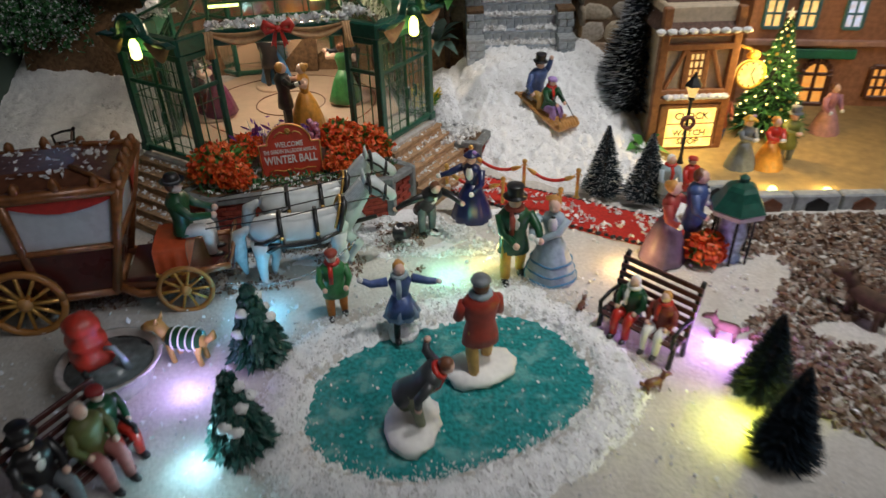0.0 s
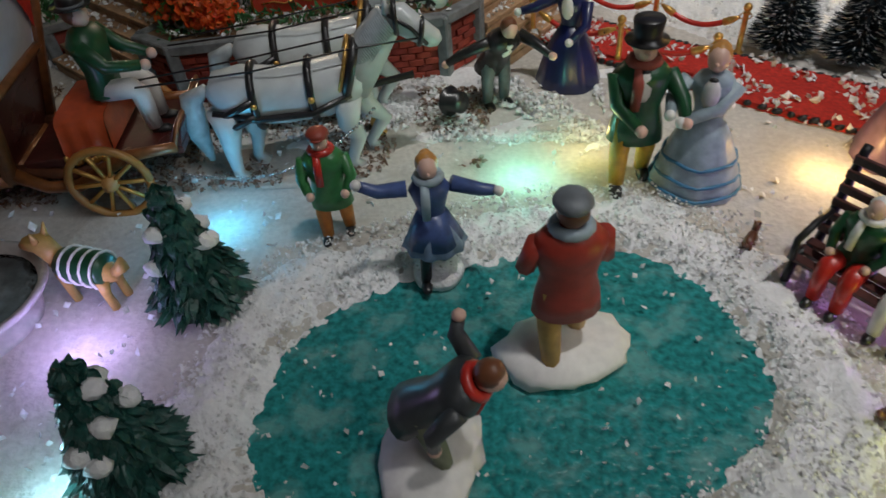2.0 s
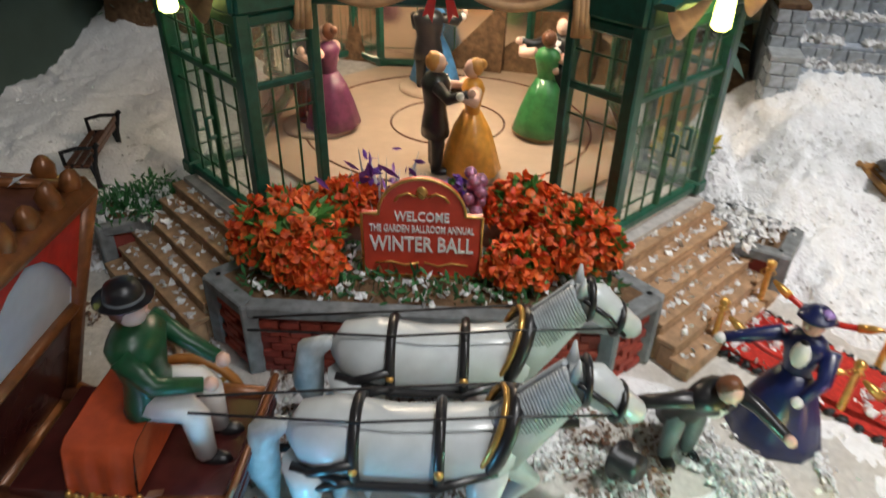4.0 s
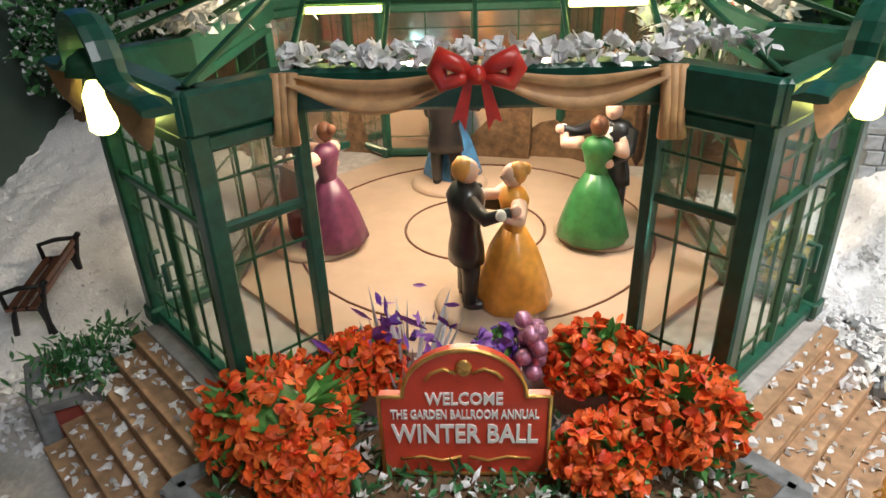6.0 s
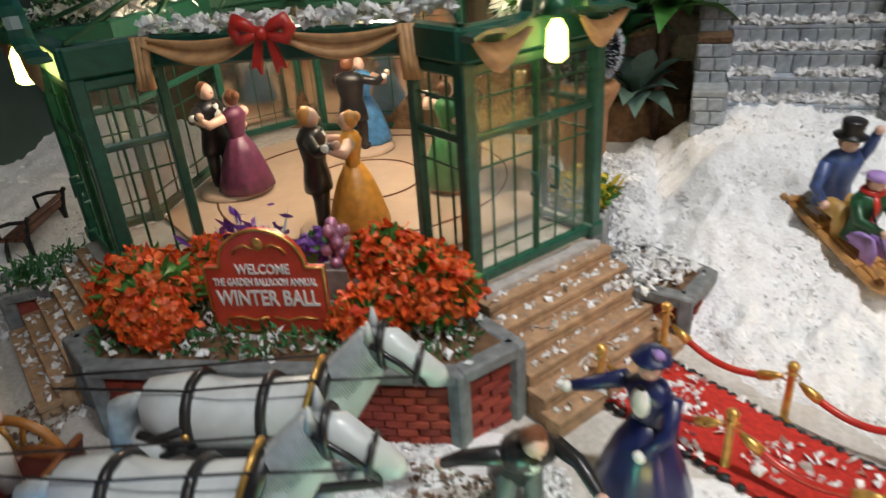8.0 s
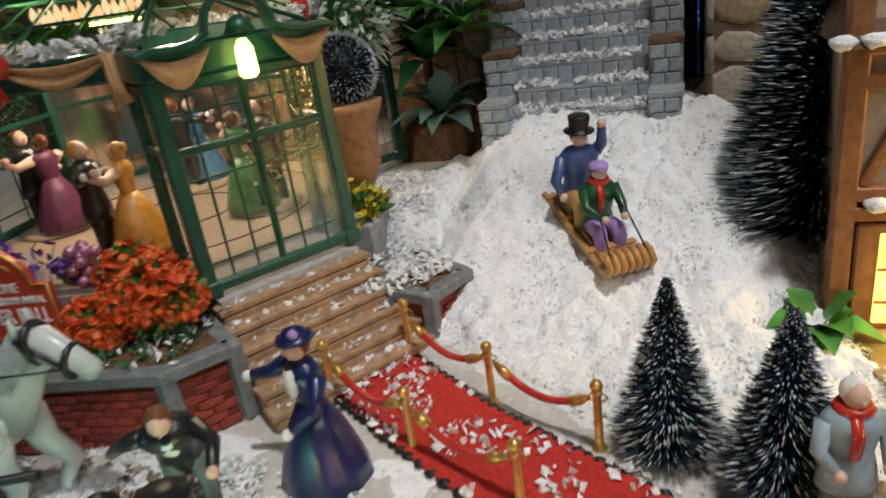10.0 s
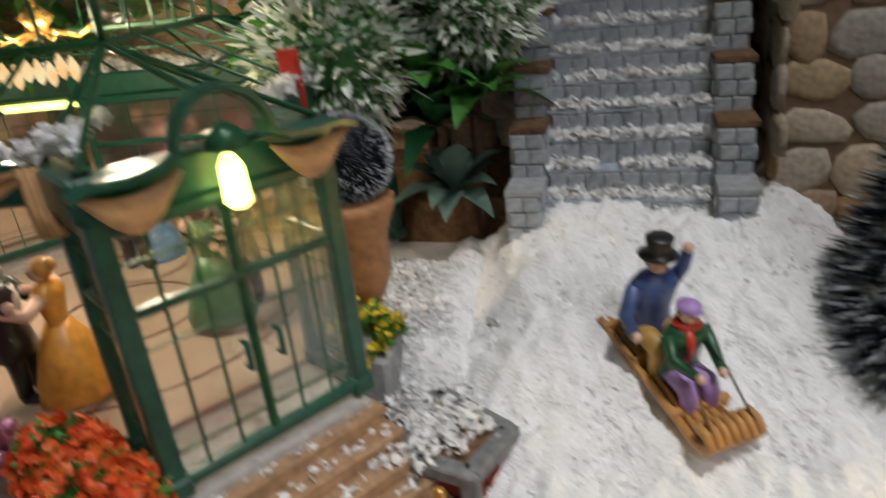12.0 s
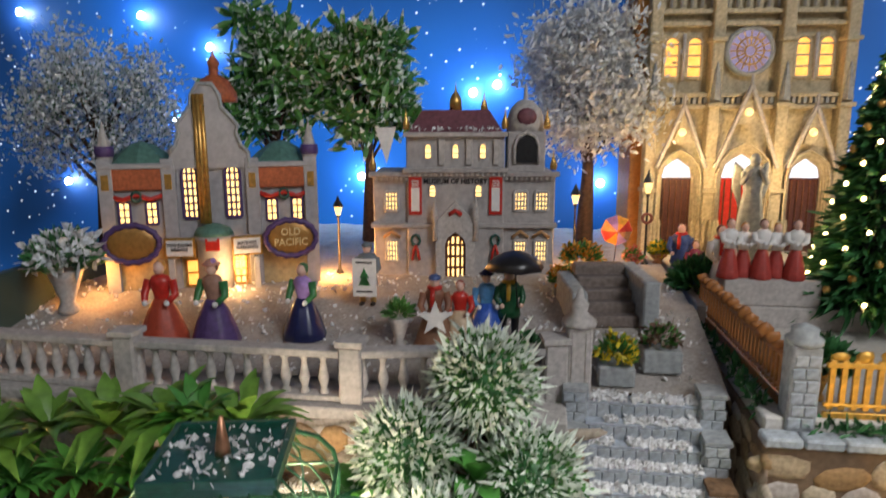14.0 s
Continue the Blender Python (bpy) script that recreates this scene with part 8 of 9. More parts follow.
lamp("church_front_fill", "POINT", 0.065, (1.0, 0.66, 0.28), pose(0.262, 1.06, 0.3), 0.006)
# another point without a fixture, added to light the shop square
lamp("shop_square_fill", "POINT", 0.16, (1.0, 0.66, 0.2), pose(0.262, 0.532, 0.075), 0.006)


def pot(name, label, m, r, h, potmat, bloom, br, group="", leaf=LEAF, n=120, size=0.0042):
    p = thing(name, label, "potted plant", m, group)
    g = Geo()
    if potmat is STONE:
        g.box((0, 0, h / 2), (2 * r, 2 * r, h))
    else:
        g.lathe([(r * 0.6, 0), (r * 0.65, h * 0.1), (r * 0.4, h * 0.25), (r * 0.9, h * 0.8), (r * 1.1, h), (r * 0.9, h)], 14)
    part("pot", g, potmat, p)
    d = rng.normal(size=(n, 3))
    d[:, 2] = abs(d[:, 2])
    d /= np.linalg.norm(d, axis=1, keepdims=True)
    c = d * br * rng.uniform(0.6, 1.0, (n, 1)) + np.array((0, 0, h + br * 0.15))
    tagged(share("leaves", blade_mesh("leaves", c * 0.6 + np.array((0, 0, h * 0.4)), c + d * size, size * 0.35, leaf, rng), p, Matrix()), kind="stuff")
    if bloom:
        c2 = np.repeat(c[: n // 2] * 1.03, 4, 0)
        tagged(share("blossoms", blade_mesh("blossoms", c2, c2 + rng.normal(0, size * 0.6, c2.shape), size * 0.35, bloom, rng), p, Matrix()), kind="stuff")
    return p


OBLOOM = pieces_mat("orange_bloom", [(0.7, 0.22, 0.01), (0.8, 0.4, 0.03)], 0.5, island=True, bump=0.1)
pot("flower_box", "grey stone box of yellow flowers by the stairs", up(0.053, 0.757), 0.012, 0.014, STONE, YBLOOM, 0.016)
pot("flower_box", "grey stone box of brown dried flowers", up(0.085, 0.775), 0.013, 0.016, STONE, LEAFLITTER, 0.014)
pot("flower_pot", "green shrub in a grey-blue pot on a pedestal", up(-0.103, 0.785), 0.008, 0.024, PALE, None, 0.012)
PINKBLOOM = pieces_mat("pink_bloom", [(0.6, 0.1, 0.08), (0.75, 0.3, 0.25)], 0.5, island=True, bump=0.1)
pot("flower_pot", "large orange chrysanthemums glowing beside the lamp", up(0.039, 0.963), 0.014, 0.012, STONE, OBLOOM, 0.021, n=260)
pot("flower_basket", "basket of pink and red flowers", up(0.093, 1.008), 0.008, 0.009, TERRA, PINKBLOOM, 0.01)
pot("flower_basket", "basket of yellow flowers", up(0.123, 1.039), 0.009, 0.01, TERRA, YBLOOM, 0.012)
pot("flower_basket", "basket of red flowers by the church", up(0.147, 1.043), 0.009, 0.009, TERRA, BLOOM, 0.012)
par = thing("parasol", "open parasol with red, orange and violet panels", "parasol", up(0.078, 1.03))
for k in range(8):
    g = Geo()
    w0, w1 = k * math.pi / 4, (k + 1) * math.pi / 4
    vs = [(0, -0.012, 0.036)]
    for r, d in ((0.009, -0.0095), (0.0155, -0.003), (0.0165, 0.0005)):
        vs += [(r * math.cos(w), d, 0.036 + r * math.sin(w)) for w in (w0, w1)]
    g.add(vs, [(0, 1, 2), (1, 3, 4, 2), (3, 5, 6, 4)])
    part("panel", g, (RED, OBLOOM, LILAC, TERRA)[k % 4], par)
g = Geo()
g.tube([(0, -0.0125, 0.036), (0, 0.014, 0.0)], 0.0006, 6)
part("handle", g, BROWN, par)
pot("flower_pot", "orange flowers near the garden steps", up(0.021, 0.896), 0.01, 0.01, STONE, OBLOOM, 0.014)
pot("stone_urn", "stone urn with frosted shrub by the theatre", up(-0.398, 0.813), 0.0135, 0.038, PALE, WHITELEAF, 0.028, leaf=FERN, n=420, size=0.009)
pot("dark_shrub", "low dark shrub by the balustrade", up(-0.005, 0.775), 0.01, 0.004, EARTH, None, 0.016, leaf=FERN)
pot("conifer_pot", "dark conical shrub in a pale urn", pose(0.141, 0.93, 0.182), 0.009, 0.018, PALE, None, 0.02, leaf=FERN, n=300, size=0.012)
DARKSTEP = mat("dark_step_stone", (0.2, 0.16, 0.14), 0.8, var=0.3, col2=(0.1, 0.07, 0.06))
gs = thing("garden_steps", "dark stone garden steps with flower-box walls", "steps", up(0.055, 0.83, 8))
for k in range(5):
    board(gs, "step", 0.0, 0.012 * k, 0.004 + 0.0075 * k, 0.042, 0.009, 0.016, DARKSTEP)
board(gs, "side_wall", 0.027, 0.02, 0.018, 0.012, 0.04, 0.075, STONE)
board(gs, "side_wall", -0.027, 0.02, 0.014, 0.012, 0.032, 0.075, STONE)


# balustrade along the terrace
def balustrade(a, b, piers, gap=0.0125):
    bl = thing("balustrade", "pale stone balustrade with turned balusters", "balustrade", kind="structure")
    A, B = Vector(a), Vector(b)
    d = (B - A)
    ang = math.degrees(math.atan2(d.y, d.x))
    n = int(d.length / gap)
    mid = (A + B) / 2
    for z, hh, ww in ((0.1725, 0.004, 0.011), (0.2035, 0.005, 0.012)):
        g = Geo()
        g.box((mid.x, mid.y, z), (d.length, ww, hh), rz=ang)
        part("rail", g, PALE, bl)
    g = Geo()
    g.lathe([(0.0034, 0), (0.0034, 0.002), (0.002, 0.004), (0.0038, 0.011), (0.0026, 0.018), (0.0018, 0.023), (0.0032, 0.025), (0.0032, 0.0275)], 8)
    me = g.mesh("baluster", PALE)
    for k in range(n):
        p = A + d * ((k + 0.5) / n)
        share("baluster", me, bl, pose(p.x, p.y, 0.174))
    for p in [(A, B)[k] for k in piers]:
        g = Geo()
        g.box((p.x, p.y, 0.189), (0.015, 0.015, 0.04), rz=ang)
        g.box((p.x, p.y, 0.211), (0.0185, 0.0185, 0.004), rz=ang)
        part("pier", g, PALE, bl)


balustrade((-0.277, 0.713), (-0.119, 0.714), (0, 1))
balustrade((-0.119, 0.714), (0.012, 0.738), (1,))
balustrade((-0.43, 0.72), (-0.2775, 0.713), (0,))
nw = thing("newel_pillar", "tall pale stone pillar with urn finial at the stair head", "pillar", pose(0.027, 0.742, 0.168, 0, 0, 6))
g = Geo()
g.box((0, 0, 0.026), (0.016, 0.016, 0.052))
part("shaft", g, PALE, nw)
for s in (-1, 1):
    g = Geo()
    g.box((s * 0.0045, -0.0082, 0.027), (0.002, 0.0012, 0.044))
    part("raised_panel", g, PALE, nw)
g = Geo()
g.lathe([(0.0115, 0.052), (0.0115, 0.055), (0.005, 0.061), (0.0062, 0.066), (0.003, 0.07), (0.0016, 0.076), (0, 0.077)], 12)
part("urn_finial", g, PALE, nw)


# church terrace fence
def fence(a, b, material, label, low=0.178, top=0.222):
    f = thing("fence", label, "fence", kind="structure")
    A, B = Vector(a), Vector(b)
    d = B - A
    ang = math.degrees(math.atan2(d.y, d.x))
    n = int(d.length / 0.0064)
    mid = (A + B) / 2
    for z, hh in ((low + 0.004, 0.007), (low + 0.012, 0.002), (top - 0.008, 0.003)):
        g = Geo()
        g.box((mid.x, mid.y, z), (d.length, 0.0026, hh), rz=ang)
        part("rail", g, material, f)
    g = Geo()
    g.box((0, 0, 0), (0.0034, 0.0022, top - low - 0.014))
    me = g.mesh("slat", material)
    for k in range(n):
        p = A + d * ((k + 0.5) / n)
        share("slat", me, f, pose(p.x, p.y, (low + top) / 2 + 0.002, 0, 0, ang))
    for k in range(n // 2):
        p = A + d * ((k + 0.5) / (n // 2))
        g = Geo()
        g.ball((p.x, p.y, top - 0.003), (0.0052, 0.0018, 0.0028 + 0.0012 * (k % 3)), 0, 8, 5, 0.3, k)
        part("crest_scroll", g, material, f)


fence((0.165, 0.704), (0.42, 0.712), mat("gilt_fence", (0.75, 0.42, 0.08), 0.35, metal=0.5, var=0.25), "gilt slatted fence with scrolled crest")
fence((0.146, 0.716), (0.137, 0.9), mat("brown_fence", (0.4, 0.15, 0.035), 0.5, var=0.25, coat=0.2), "golden-brown wooden fence along the stairs", 0.182, 0.222)
fp = thing("fence_pillar", "grey stone fence pillar with rounded cap", "pillar", pose(0.152, 0.706, 0.174))
g = Geo()
g.box((0, 0, 0.026), (0.0165, 0.0165, 0.052))
part("shaft", g, STONE, fp)
for r in range(6):
    for s in (-1, 1):
        share("block", BLK, fp, pose(s * 0.0036 + (0.0006 if r % 2 else -0.0006), -0.0082, 0.006 + 0.0075 * r))
g = Geo()
g.lathe([(0.0105, 0.052), (0.0105, 0.055), (0.0075, 0.057), (0.0075, 0.061), (0, 0.064)], 12)
part("cap", g, STONE, fp)
pot("conifer_pot", "small dark green shrub beside the fence pillar", pose(0.172, 0.73, 0.182), 0.006, 0.02, GOLD, None, 0.014, leaf=FERN, n=200, size=0.01)
hedge = thing("hedge", "dark green moss hedge along the fences", "hedge", kind="stuff")
hp = np.concatenate([np.stack([rng.uniform(0.16, 0.42, 700), rng.uniform(0.695, 0.703, 700), np.full(700, 0.177)], 1), np.stack([rng.uniform(0.132, 0.142, 500), rng.uniform(0.715, 0.9, 500), np.full(500, 0.18)], 1)])
share("hedge_leaves", blade_mesh("hedge_leaves", hp, hp + rng.normal(0, 0.004, hp.shape) + np.array((0, 0, 0.003)), 0.0013, FERN, rng), hedge, Matrix())

# terrace snow
pts = [(rng.uniform(-0.43, 0.12), rng.uniform(0.745, 0.95)) for k in range(1900)]
ob = new("terrace_flakes", flake_mesh("terrace_flakes", [(x, y, terrace_z(y) + 0.001 + rng.uniform(0, 0.002)) for x, y in pts if noise.noise(Vector((x * 30, y * 30, 1))) > -0.15], 0.0023, FLAKE, rng))
tagged(ob, "loose flakes on the upper terrace", "snow", kind="stuff")

# topiary bushes, ferns and pots between ballroom and stairs
def topiary(x, y, z, r, n, label):
    t = thing("topiary", label, "topiary", pose(x, y, z), "frosted topiary balls")
    g = Geo()
    g.tube([(0, 0.004, -z + 0.02), (0, 0, 0)], 0.003, 6)
    part("stem", g, BARK, t)
    g = Geo()
    g.ball((0, 0, 0), r * 0.72, 0, 14, 8, 0.3, int(x * 999))
    part("core", g, FERN, t)
    d = rng.normal(size=(n, 3))
    d /= np.linalg.norm(d, axis=1, keepdims=True)
    e = d + rng.normal(0, 0.35, (n, 3))
    c = d * r * rng.uniform(0.6, 0.95, (n, 1))
    tagged(share("leaves", blade_mesh("leaves", c, c + e * 0.0088 * rng.uniform(0.6, 1.3, (n, 1)), 0.0014, LEAF, rng, TIPWHITE, tipfrom=2), t, Matrix()), "narrow leaves with frosted tips", kind="stuff")


for x, y, z, r in ((-0.030, 0.690, 0.198, 0.030), (-0.074, 0.668, 0.160, 0.029), (-0.001, 0.668, 0.148, 0.030), (-0.050, 0.628, 0.130, 0.030)):
    topiary(x, y, z, r, 1700, "round green topiary with frosted leaf tips")


def rosette(label, x, y, z, n, length, width, mtl, spread=0.8, name="leafy_plant", wav=0.2):
    p = thing(name, label, "plant", pose(x, y, z), "broad-leaved plants")
    for k in range(n):
        a = k * 2.399
        L = length * rng.uniform(0.7, 1.15)
        el = rng.uniform(0.25, 1.1)
        g = Geo()
        vs, fs = [], []
        for i in range(7):
            u = i / 6
            rr = L * u * math.cos(el) * spread
            zz = L * u * math.sin(el) - L * 0.5 * u * u * (1.2 - el * 0.6)
            wv = width * math.sin(math.pi * min(u * 0.93 + 0.07, 1)) * (1 + wav * math.sin(i * 2.4))
            c = Vector((math.cos(a) * rr, math.sin(a) * rr, zz))
            s = Vector((-math.sin(a), math.cos(a), 0)) * wv
            vs += [c + s + Vector((0, 0, wv * 0.4)), c, c - s + Vector((0, 0, wv * 0.4))]
        for i in range(6):
            for e in range(2):
                fs.append((3 * i + e, 3 * i + 3 + e, 3 * i + 4 + e, 3 * i + 1 + e))
        g.add(vs, fs, 0, True)
        part("leaf", g, mtl, p)


LEAF1 = mat("broad_leaf", (0.08, 0.27, 0.05), 0.4, var=0.25, scale=120, bump=0.3, coat=0.2)
LEAF2 = mat("dark_fern_leaf", (0.03, 0.17, 0.065), 0.4, var=0.3, scale=120, bump=0.3, coat=0.2)
LEAF3 = mat("grey_green_leaf", (0.12, 0.2, 0.16), 0.5, var=0.25, scale=120)
for x, y, z, mt, n, L in ((-0.02, 0.668, 0.09, LEAF2, 20, 0.05), (0.004, 0.66, 0.105, LEAF1, 16, 0.045), (-0.045, 0.66, 0.11, LEAF2, 18, 0.05), (-0.08, 0.675, 0.12, LEAF1, 14, 0.05), (-0.012, 0.66, 0.06, LEAF3, 18, 0.045), (-0.1, 0.655, 0.135, LEAF1, 12, 0.04), (-0.03, 0.655, 0.15, LEAF1, 14, 0.042), (-0.085, 0.645, 0.125, LEAF1, 14, 0.042), (-0.018, 0.64, 0.118, LEAF1, 12, 0.04)):
    rosette("broad green serrated leaves behind the ballroom", x, y, z, n, L, 0.0065, mt)
for x, y, z in ((-0.21, 0.67, 0.14), (-0.25, 0.672, 0.13), (-0.29, 0.67, 0.125), (-0.175, 0.68, 0.15), (-0.33, 0.665, 0.12), (-0.205, 0.668, 0.17)):
    rosette("fresh green pointed leaves below the balustrade", x, y, z, 36, 0.042, 0.0036, LEAF1, 0.9)
LEAF4 = mat("fresh_leaf", (0.15, 0.3, 0.05), 0.4, var=0.25, scale=120, bump=0.3, coat=0.2)
for x, y, z, n in ((-0.225, 0.672, 0.168, 30), (-0.27, 0.675, 0.16, 34), (-0.31, 0.672, 0.155, 30), (-0.355, 0.668, 0.145, 28), (-0.18, 0.676, 0.166, 24)):
    rosette("tall fresh green shrub before the balustrade", x, y, z, n, 0.05, 0.0052, LEAF4, 0.95)
bk = thing("planting_bank", "brown earth bank carrying the shrubs", "bank", kind="structure")
for x0, x1, top_ in ((-0.42, -0.13, 0.12), (-0.13, 0.015, 0.075)):
    g = Geo()
    g.add([(x0, 0.705, -0.01), (x1, 0.705, -0.01), (x1, 0.705, top_), (x0, 0.705, top_), (x0, 0.655, -0.01), (x1, 0.655, -0.01), (x1, 0.675, top_ * 0.7), (x0, 0.675, top_ * 0.7)], [(4, 5, 6, 7), (7, 6, 2, 3), (5, 1, 2, 6), (0, 4, 7, 3)])
    part("earth", g, EARTH, bk)
urn = thing("terracotta_urn", "terracotta urn with frosted topiary ball", "urn", place(-0.0287, 0.5784))
g = Geo()
g.lathe([(0.012, -0.002), (0.012, 0.004), (0.006, 0.008), (0.005, 0.014), (0.0075, 0.018), (0.011, 0.026), (0.0115, 0.044), (0.0155, 0.053), (0.016, 0.056), (0.0135, 0.057)], 20, wave=0.03, waves=10)
part("urn", g, TERRA, urn)
g = Geo()
g.ball((0, 0, 0.071), 0.013, 0, 12, 8)
ball_ = part("topiary_ball", g, NEEDLEB, urn)
d = rng.normal(size=(1500, 3))
d /= np.linalg.norm(d, axis=1, keepdims=True)
tagged(share("bristles", blade_mesh("bristles", d * 0.011 + np.array((0, 0, 0.071)), d * 0.0178 + np.array((0, 0, 0.071)), 0.0005, NEEDLEB, rng, FROST), urn, Matrix()), "dark bristles with frosted tips", kind="stuff")
pot("flower_pot", "yellow flowers in a blue-grey pot by the porch", place(-0.0235, 0.5605), 0.011, 0.019, STONE, YBLOOM, 0.014)
g = Geo()
g.box((0, 0, 0), (0.007, 0.004, 0.022))
solo("red_banner", g, RED, "small red box ornament above the urn", "ornament", pose(-0.0469, 0.5850, 0.1289))

# backdrop with lights
m_, nt, out = nodes_of("self_lit_sky_print")
N, Lk = nt.nodes.new, nt.links.new
tc = N("ShaderNodeTexCoord")
n1, n2, vor = N("ShaderNodeTexNoise"), N("ShaderNodeTexNoise"), N("ShaderNodeTexVoronoi")
n1.inputs["Scale"].default_value, n2.inputs["Scale"].default_value, vor.inputs["Scale"].default_value = 2.2, 9, 62
for q in (n1, n2, vor):
    Lk(tc.outputs["Object"], q.inputs["Vector"])
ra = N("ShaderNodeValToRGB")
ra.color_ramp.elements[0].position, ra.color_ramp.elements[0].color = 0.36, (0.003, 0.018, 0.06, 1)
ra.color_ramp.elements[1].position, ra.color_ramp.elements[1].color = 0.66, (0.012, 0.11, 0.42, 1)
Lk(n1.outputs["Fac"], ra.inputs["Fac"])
st = N("ShaderNodeValToRGB")
st.color_ramp.elements[0].position, st.color_ramp.elements[0].color = 0.06, (0.9, 0.95, 1, 1)
st.color_ramp.elements[1].position, st.color_ramp.elements[1].color = 0.15, (0, 0, 0, 1)
Lk(vor.outputs["Distance"], st.inputs["Fac"])
ad = N("ShaderNodeMix")
ad.data_type, ad.blend_type = "RGBA", "ADD"
ad.inputs["Factor"].default_value = 0.75
Lk(ra.outputs["Color"], ad.inputs["A"])
Lk(st.outputs["Color"], ad.inputs["B"])
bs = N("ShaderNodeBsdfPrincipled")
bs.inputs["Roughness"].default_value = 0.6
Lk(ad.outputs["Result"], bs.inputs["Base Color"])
# the print also emits its own colour, added to brighten the board
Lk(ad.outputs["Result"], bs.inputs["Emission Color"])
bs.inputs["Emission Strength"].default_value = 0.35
Lk(bs.outputs["BSDF"], out.inputs["Surface"])
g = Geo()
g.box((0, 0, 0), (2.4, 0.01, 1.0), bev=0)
solo("backdrop", g, m_, "printed blue starry night-sky backdrop that emits its own colour", "backdrop", pose(-0.1, 1.3, 0.52), kind="structure")
LEDM = glow("led_bulb", (0.75, 0.9, 1.0), 30)
for x, z in ((-0.8, 0.512), (-0.6, 0.502), (-0.494, 0.455), (-0.331, 0.428), (-0.556, 0.348), (-0.747, 0.415), (-0.749, 0.254), (-0.102, 0.386), (-0.068, 0.397), (0.079, 0.26), (-0.268, 0.266)):
    g = Geo()
    g.ball((0, 0, 0), 0.0055, 0, 10, 6)
    solo("fairy_light", g, LEDM, "small blue-white bulb on the backdrop", "fairy light", pose(x, 1.286, z), "backdrop lights")
    lamp("fairy_glow", "POINT", 0.055, (0.2, 0.5, 1.0), pose(x, 1.27, z), 0.004)
# ---------- clock shop and its square ----------
SHOPW = mat("timber_brown", (0.3, 0.12, 0.045), 0.6, var=0.3, coat=0.1)
INFILL = mat("cream_infill", (0.6, 0.48, 0.34), 0.7, var=0.15)
# golden lamp light over the square is put into the paving colour
plat = Geo()
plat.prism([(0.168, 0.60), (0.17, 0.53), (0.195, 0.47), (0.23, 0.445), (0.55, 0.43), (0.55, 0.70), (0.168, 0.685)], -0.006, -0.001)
solo("shop_square", plat, mat("amber_lit_paving", (0.4, 0.27, 0.11), 0.5, var=0.2, scale=120), "paved square before the shop, coloured as if lit amber", "pavement", kind="structure")
sh = thing("clock_shop", "half-timbered clock shop with lit shop window and snow", "building", pose(0.2, 0.545, -0.002, 0, 0, 2))
board(sh, "wall", 0, 0.03, 0.06, 0.058, 0.12, 0.06, INFILL)
for x in (-0.029, 0.029):
    board(sh, "corner_post", x, -0.001, 0.06, 0.007, 0.12, 0.007, SHOPW)
for z in (0.002, 0.0445, 0.0515, 0.089, 0.1):
    board(sh, "beam", 0, -0.0015, z, 0.06, 0.005, 0.006, SHOPW)
for x in (-0.0085, 0.0085):
    board(sh, "stud", x, -0.001, 0.07, 0.0035, 0.036, 0.004, SHOPW)
for s in (-1, 1):
    g = Geo()
    bar(g, (s * 0.024, -0.002, 0.054), (s * 0.011, -0.002, 0.086), 0.0032)
    part("brace", g, SHOPW, sh)
win(sh, 0, 0.058, 0.013, 0.026, WARM, SHOPW, False, 3, 4, y=-0.001)
board(sh, "shop_front", 0, -0.002, 0.021, 0.05, 0.04, 0.006, SHOPW)
g = Geo()
g.box((0.002, -0.0055, 0.021), (0.04, 0.0012, 0.034))
sw = part("shop_window", g, SIGNGLOW, sh, "yellow lit shop window")
for txt, z, sz in (("CLOCK", 0.0315, 0.0085), ("WATCH", 0.0165, 0.0075), ("SHOP", 0.0088, 0.0075)):
    letters("lettering", txt, sz, BROWN, sw, pose(0.002, -0.0063, z, 90))
for z in (0.025, 0.0125):
    g = Geo()
    g.box((0.002, -0.0064, z), (0.04, 0.0008, 0.0009))
    part("glazing_bar", g, SHOPW, sw)
g = Geo()
g.add([(-0.034, -0.008, 0.1), (0.034, -0.008, 0.1), (0.034, 0.065, 0.1), (-0.034, 0.065, 0.1), (-0.02, 0.028, 0.135), (0.02, 0.028, 0.135)], [(0, 1, 5, 4), (1, 2, 5), (2, 3, 4, 5), (3, 0, 4), (3, 2, 1, 0)])
part("roof", g, mat("brown_shingle", (0.13, 0.07, 0.05), 0.8, var=0.4, scale=400, bump=1.0), sh, "brown shingled roof")
for z, x0, x1 in ((0.0475, -0.02, 0.026), (0.101, -0.034, 0.034)):
    for k in range(9):
        g = Geo()
        g.ball((x0 + (x1 - x0) * k / 8, -0.006, z + 0.001), (0.0042, 0.004, 0.0024), 0, 9, 6, 0.3, k)
        part("snow_cap", g, SNOW, sh)
ck = thing("hanging_clock", "yellow round clock with black hands hung from the shop", "clock", pose(0.247, 0.548, 0.062, 0, 0, 0))
g = Geo()
g.m = Matrix.Rotation(math.pi / 2, 4, "X")
g.lathe([(0.0115, -0.002), (0.0115, 0.002), (0.0, 0.0022)], 24)
part("dial", g, SIGNGLOW, ck, "yellow clock dial")
g = Geo()
g.tube([(0.0115 * math.cos(k * 0.2618), -0.002, 0.0115 * math.sin(k * 0.2618)) for k in range(25)], 0.0011, 6)
part("rim", g, MUSTARD, ck)
for a, L in ((20, 0.006), (150, 0.0085)):
    g = Geo()
    bar(g, (0, -0.003, 0), (L * math.sin(radians(a)), -0.003, L * math.cos(radians(a))), 0.0009)
    part("pointer", g, BLACK, ck)
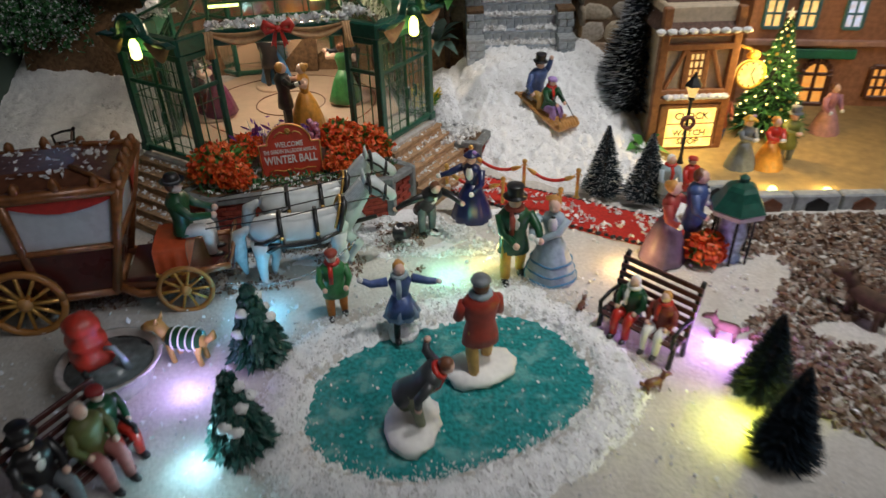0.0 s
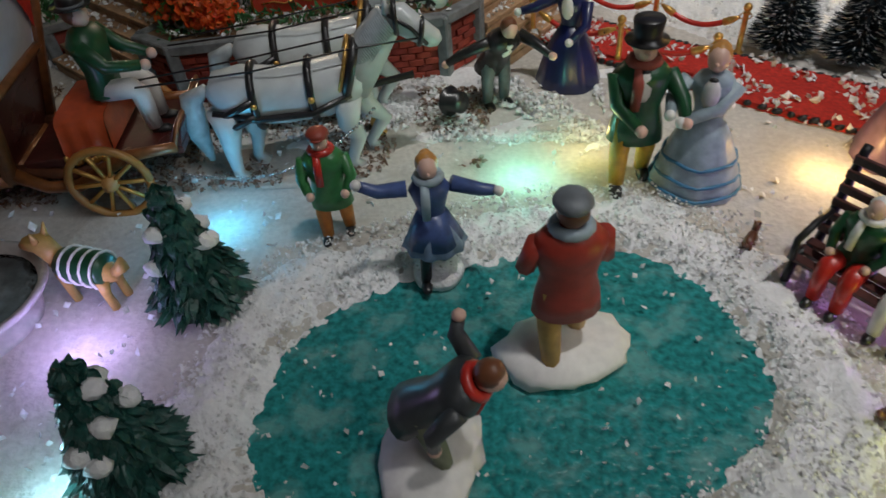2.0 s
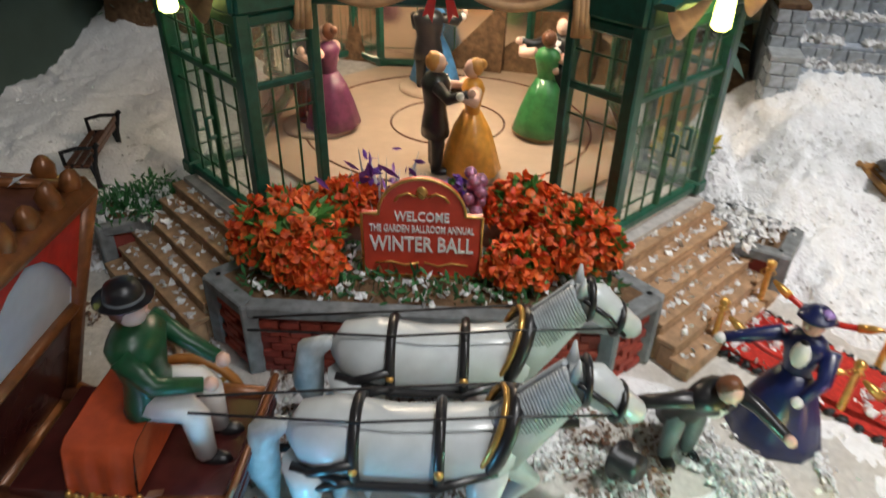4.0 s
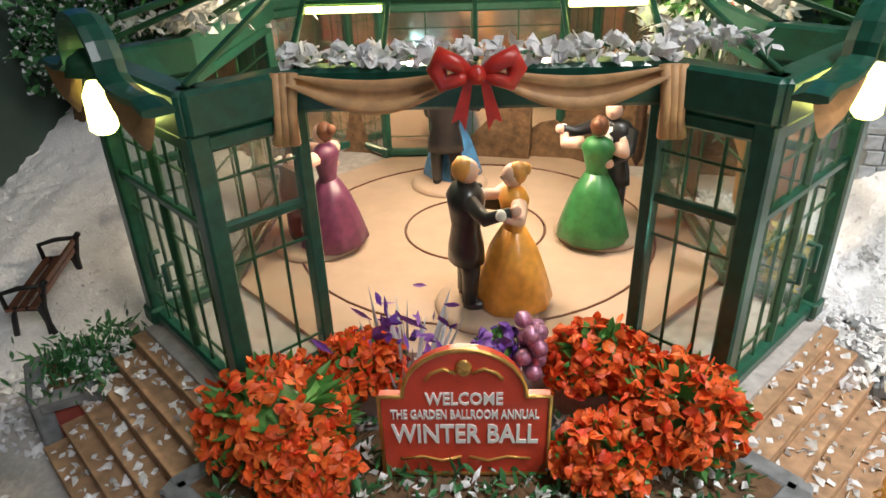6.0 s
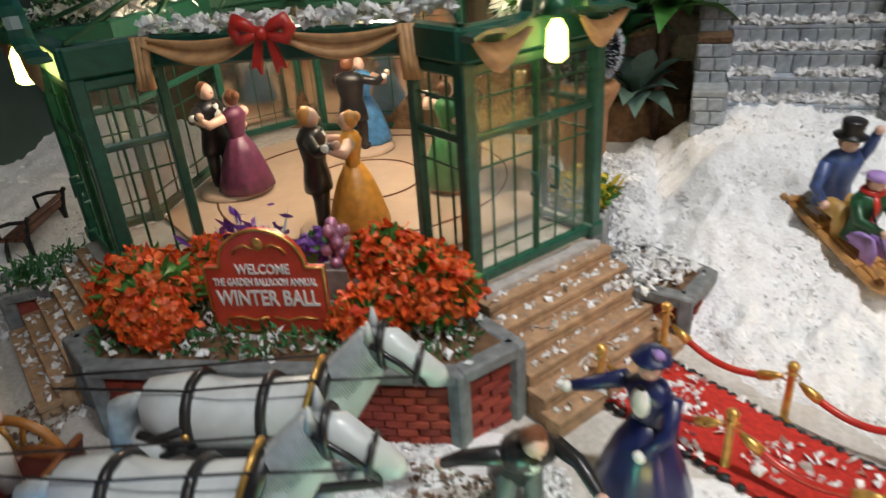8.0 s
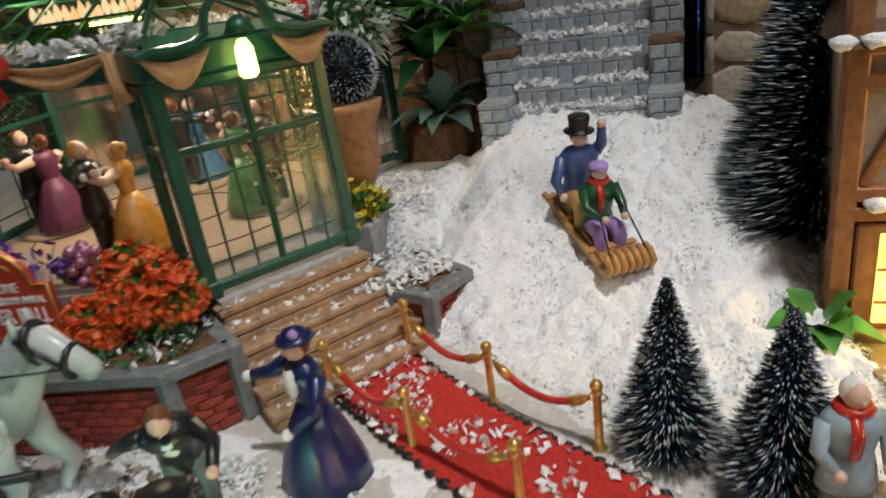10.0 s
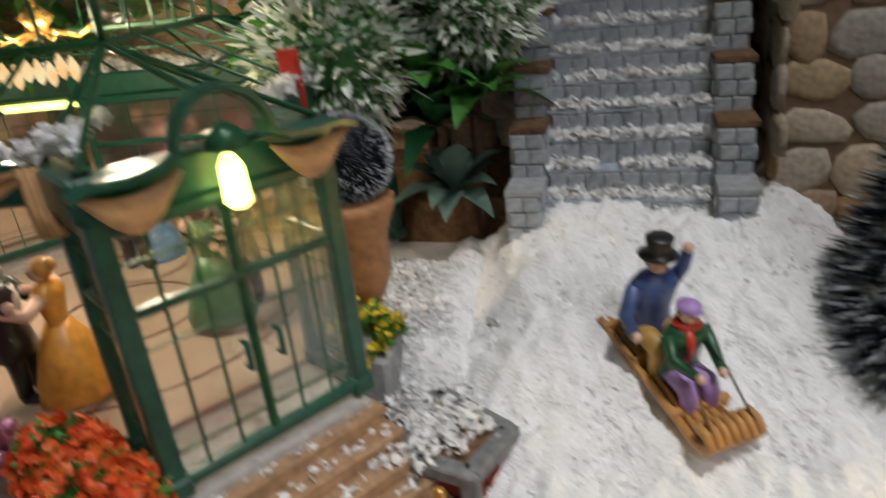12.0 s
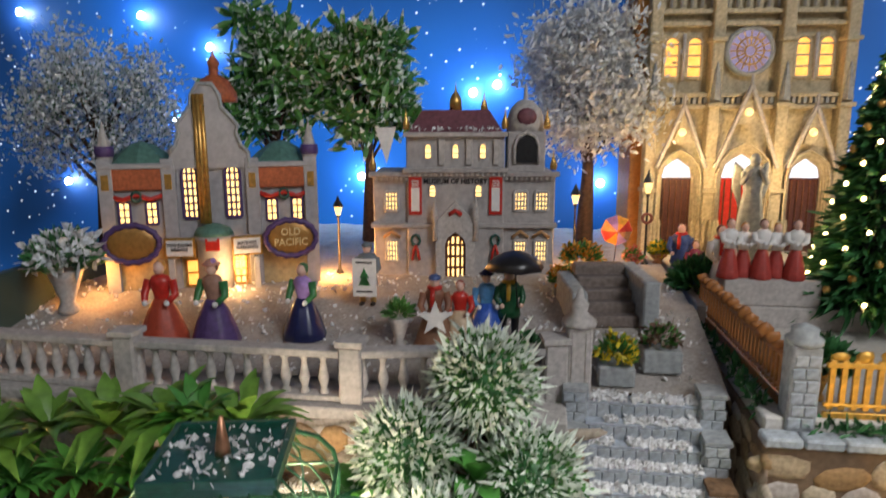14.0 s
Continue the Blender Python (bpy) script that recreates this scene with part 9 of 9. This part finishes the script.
for k in range(12):
    g = Geo()
    w = k * math.pi / 6
    g.box((0.0095 * math.sin(w), -0.0028, 0.0095 * math.cos(w)), (0.0009, 0.0008, 0.0018), rz=0)
    part("hour_mark", g, BLACK, ck)
g = Geo()
g.tube([(0, 0, 0.012), (-0.003, 0, 0.020), (-0.012, 0, 0.023), (-0.02, 0.002, 0.023)], 0.0016, 6)
g.ball((0, 0, 0.0155), (0.006, 0.003, 0.004), 0, 10, 6, 0.3, 2)
part("bracket", g, MUSTARD, ck)
lamp_post("black street lamp with wreath before the clock shop", place(0.190, 0.514), 0.081, 1.25, True)
lamp("shop_window_bulb", "POINT", 0.02, (1.0, 0.75, 0.25), pose(0.2, 0.525, 0.02), 0.01)

hs_ = thing("town_house", "pink brick town house with green arched doorway", "building", pose(0.36, 0.635, -0.002, 0, 0, -8))
board(hs_, "wall", 0, 0.03, 0.07, 0.16, 0.14, 0.06, mat("pink_brick", (0.42, 0.2, 0.12), 0.7, var=0.25, scale=220))
board(hs_, "fascia", -0.01, -0.002, 0.052, 0.06, 0.009, 0.006, mat("green_fascia", (0.03, 0.22, 0.12), 0.5))
board(hs_, "storey_band", 0, -0.002, 0.062, 0.162, 0.005, 0.007, mat("pink_band", (0.55, 0.32, 0.25), 0.6))
win(hs_, -0.01, 0.002, 0.026, 0.03, WARMDIM, BROWN, True, 2, 2)
for x in (-0.06, -0.03, 0.01, 0.05):
    win(hs_, x, 0.075, 0.016, 0.026, STAINED if x > 0 else WARM, mat("teal_frame", (0.1, 0.25, 0.28), 0.5), False, 2, 2)
win(hs_, 0.05, 0.01, 0.022, 0.03, WARMDIM, BROWN, False, 3, 3)
xmas("small decorated christmas tree on the shop square", pose(0.283, 0.575, -0.002), 0.105, 0.03, 71, 2600)
for x, y in ((0.245, 0.462), (0.285, 0.458)):
    g = Geo()
    g.lathe([(0.0035, 0), (0.0035, 0.0015), (0.0026, 0.003), (0, 0.0036)], 12)
    solo("ground_light", g, LANTERN, "small bright light set in the square", "light", pose(x, y, -0.001), "ground lights")
    lamp("ground_bulb", "POINT", 0.012, (1.0, 0.75, 0.25), pose(x, y + 0.003, 0.006), 0.003)
kio = thing("news_kiosk", "green-roofed kiosk with blue and white column", "kiosk", place(0.181, 0.378, 15))
g = Geo()
g.lathe([(0.009, 0), (0.009, 0.003), (0.007, 0.005), (0.008, 0.012), (0.0095, 0.02), (0.0075, 0.03), (0.0085, 0.034)], 14)
part("column", g, mat("blue_white_glaze", (0.4, 0.5, 0.6), 0.35, var=0.5, scale=260, col2=(0.08, 0.16, 0.4), patch=0.9, coat=0.3), kio)
for k in range(6):
    w = k * math.pi / 3
    g = Geo()
    bar(g, (0.0125 * math.cos(w), 0.0125 * math.sin(w), 0.0), (0.0125 * math.cos(w), 0.0125 * math.sin(w), 0.037), 0.0015)
    part("post", g, IRON, kio)
g = Geo()
g.lathe([(0.0175, 0.036), (0.0178, 0.039), (0.0165, 0.04)], 6, smooth=False)
part("fascia", g, PALE, kio)
g = Geo()
g.lathe([(0.018, 0.04), (0.013, 0.047), (0.0105, 0.0525), (0.008, 0.055), (0.003, 0.057), (0.0035, 0.06), (0, 0.0625)], 6, smooth=False)
part("roof", g, GREEN, kio, "dark green hexagonal roof")
bush("poinsettia", "red poinsettia with green leaves beside the kiosk", 0.163, 0.372, 0.004, (0.011, 0.01, 0.014), 90, LEAF, BLOOM, 0.006, m=Matrix(), cat="plant")
sw_ = thing("square_edge_wall", "grey stone edge with dark arches below the square", "wall", kind="structure")
for k in range(9):
    x = 0.2 + 0.034 * k
    y = 0.447 + 0.022 * max(0, (0.232 - x) / 0.04) - 0.0005 * k
    g = Geo()
    g.box((x, y - 0.004, -0.0005), (0.033, 0.01, 0.016))
    part("edge_stone", g, STONE, sw_)
    g = Geo()
    g.prism([(x - 0.008, -0.005), (x + 0.008, -0.005), (x + 0.008, 0.001), (x, 0.006), (x - 0.008, 0.001)], y - 0.0105, y - 0.0088, axis="y")
    part("arch", g, BROWN if k % 2 else IRON, sw_)
rosette("glossy green leaves at the foot of the tall brush tree", 0.165, 0.535, 0.0, 16, 0.028, 0.0055, LEAF1)
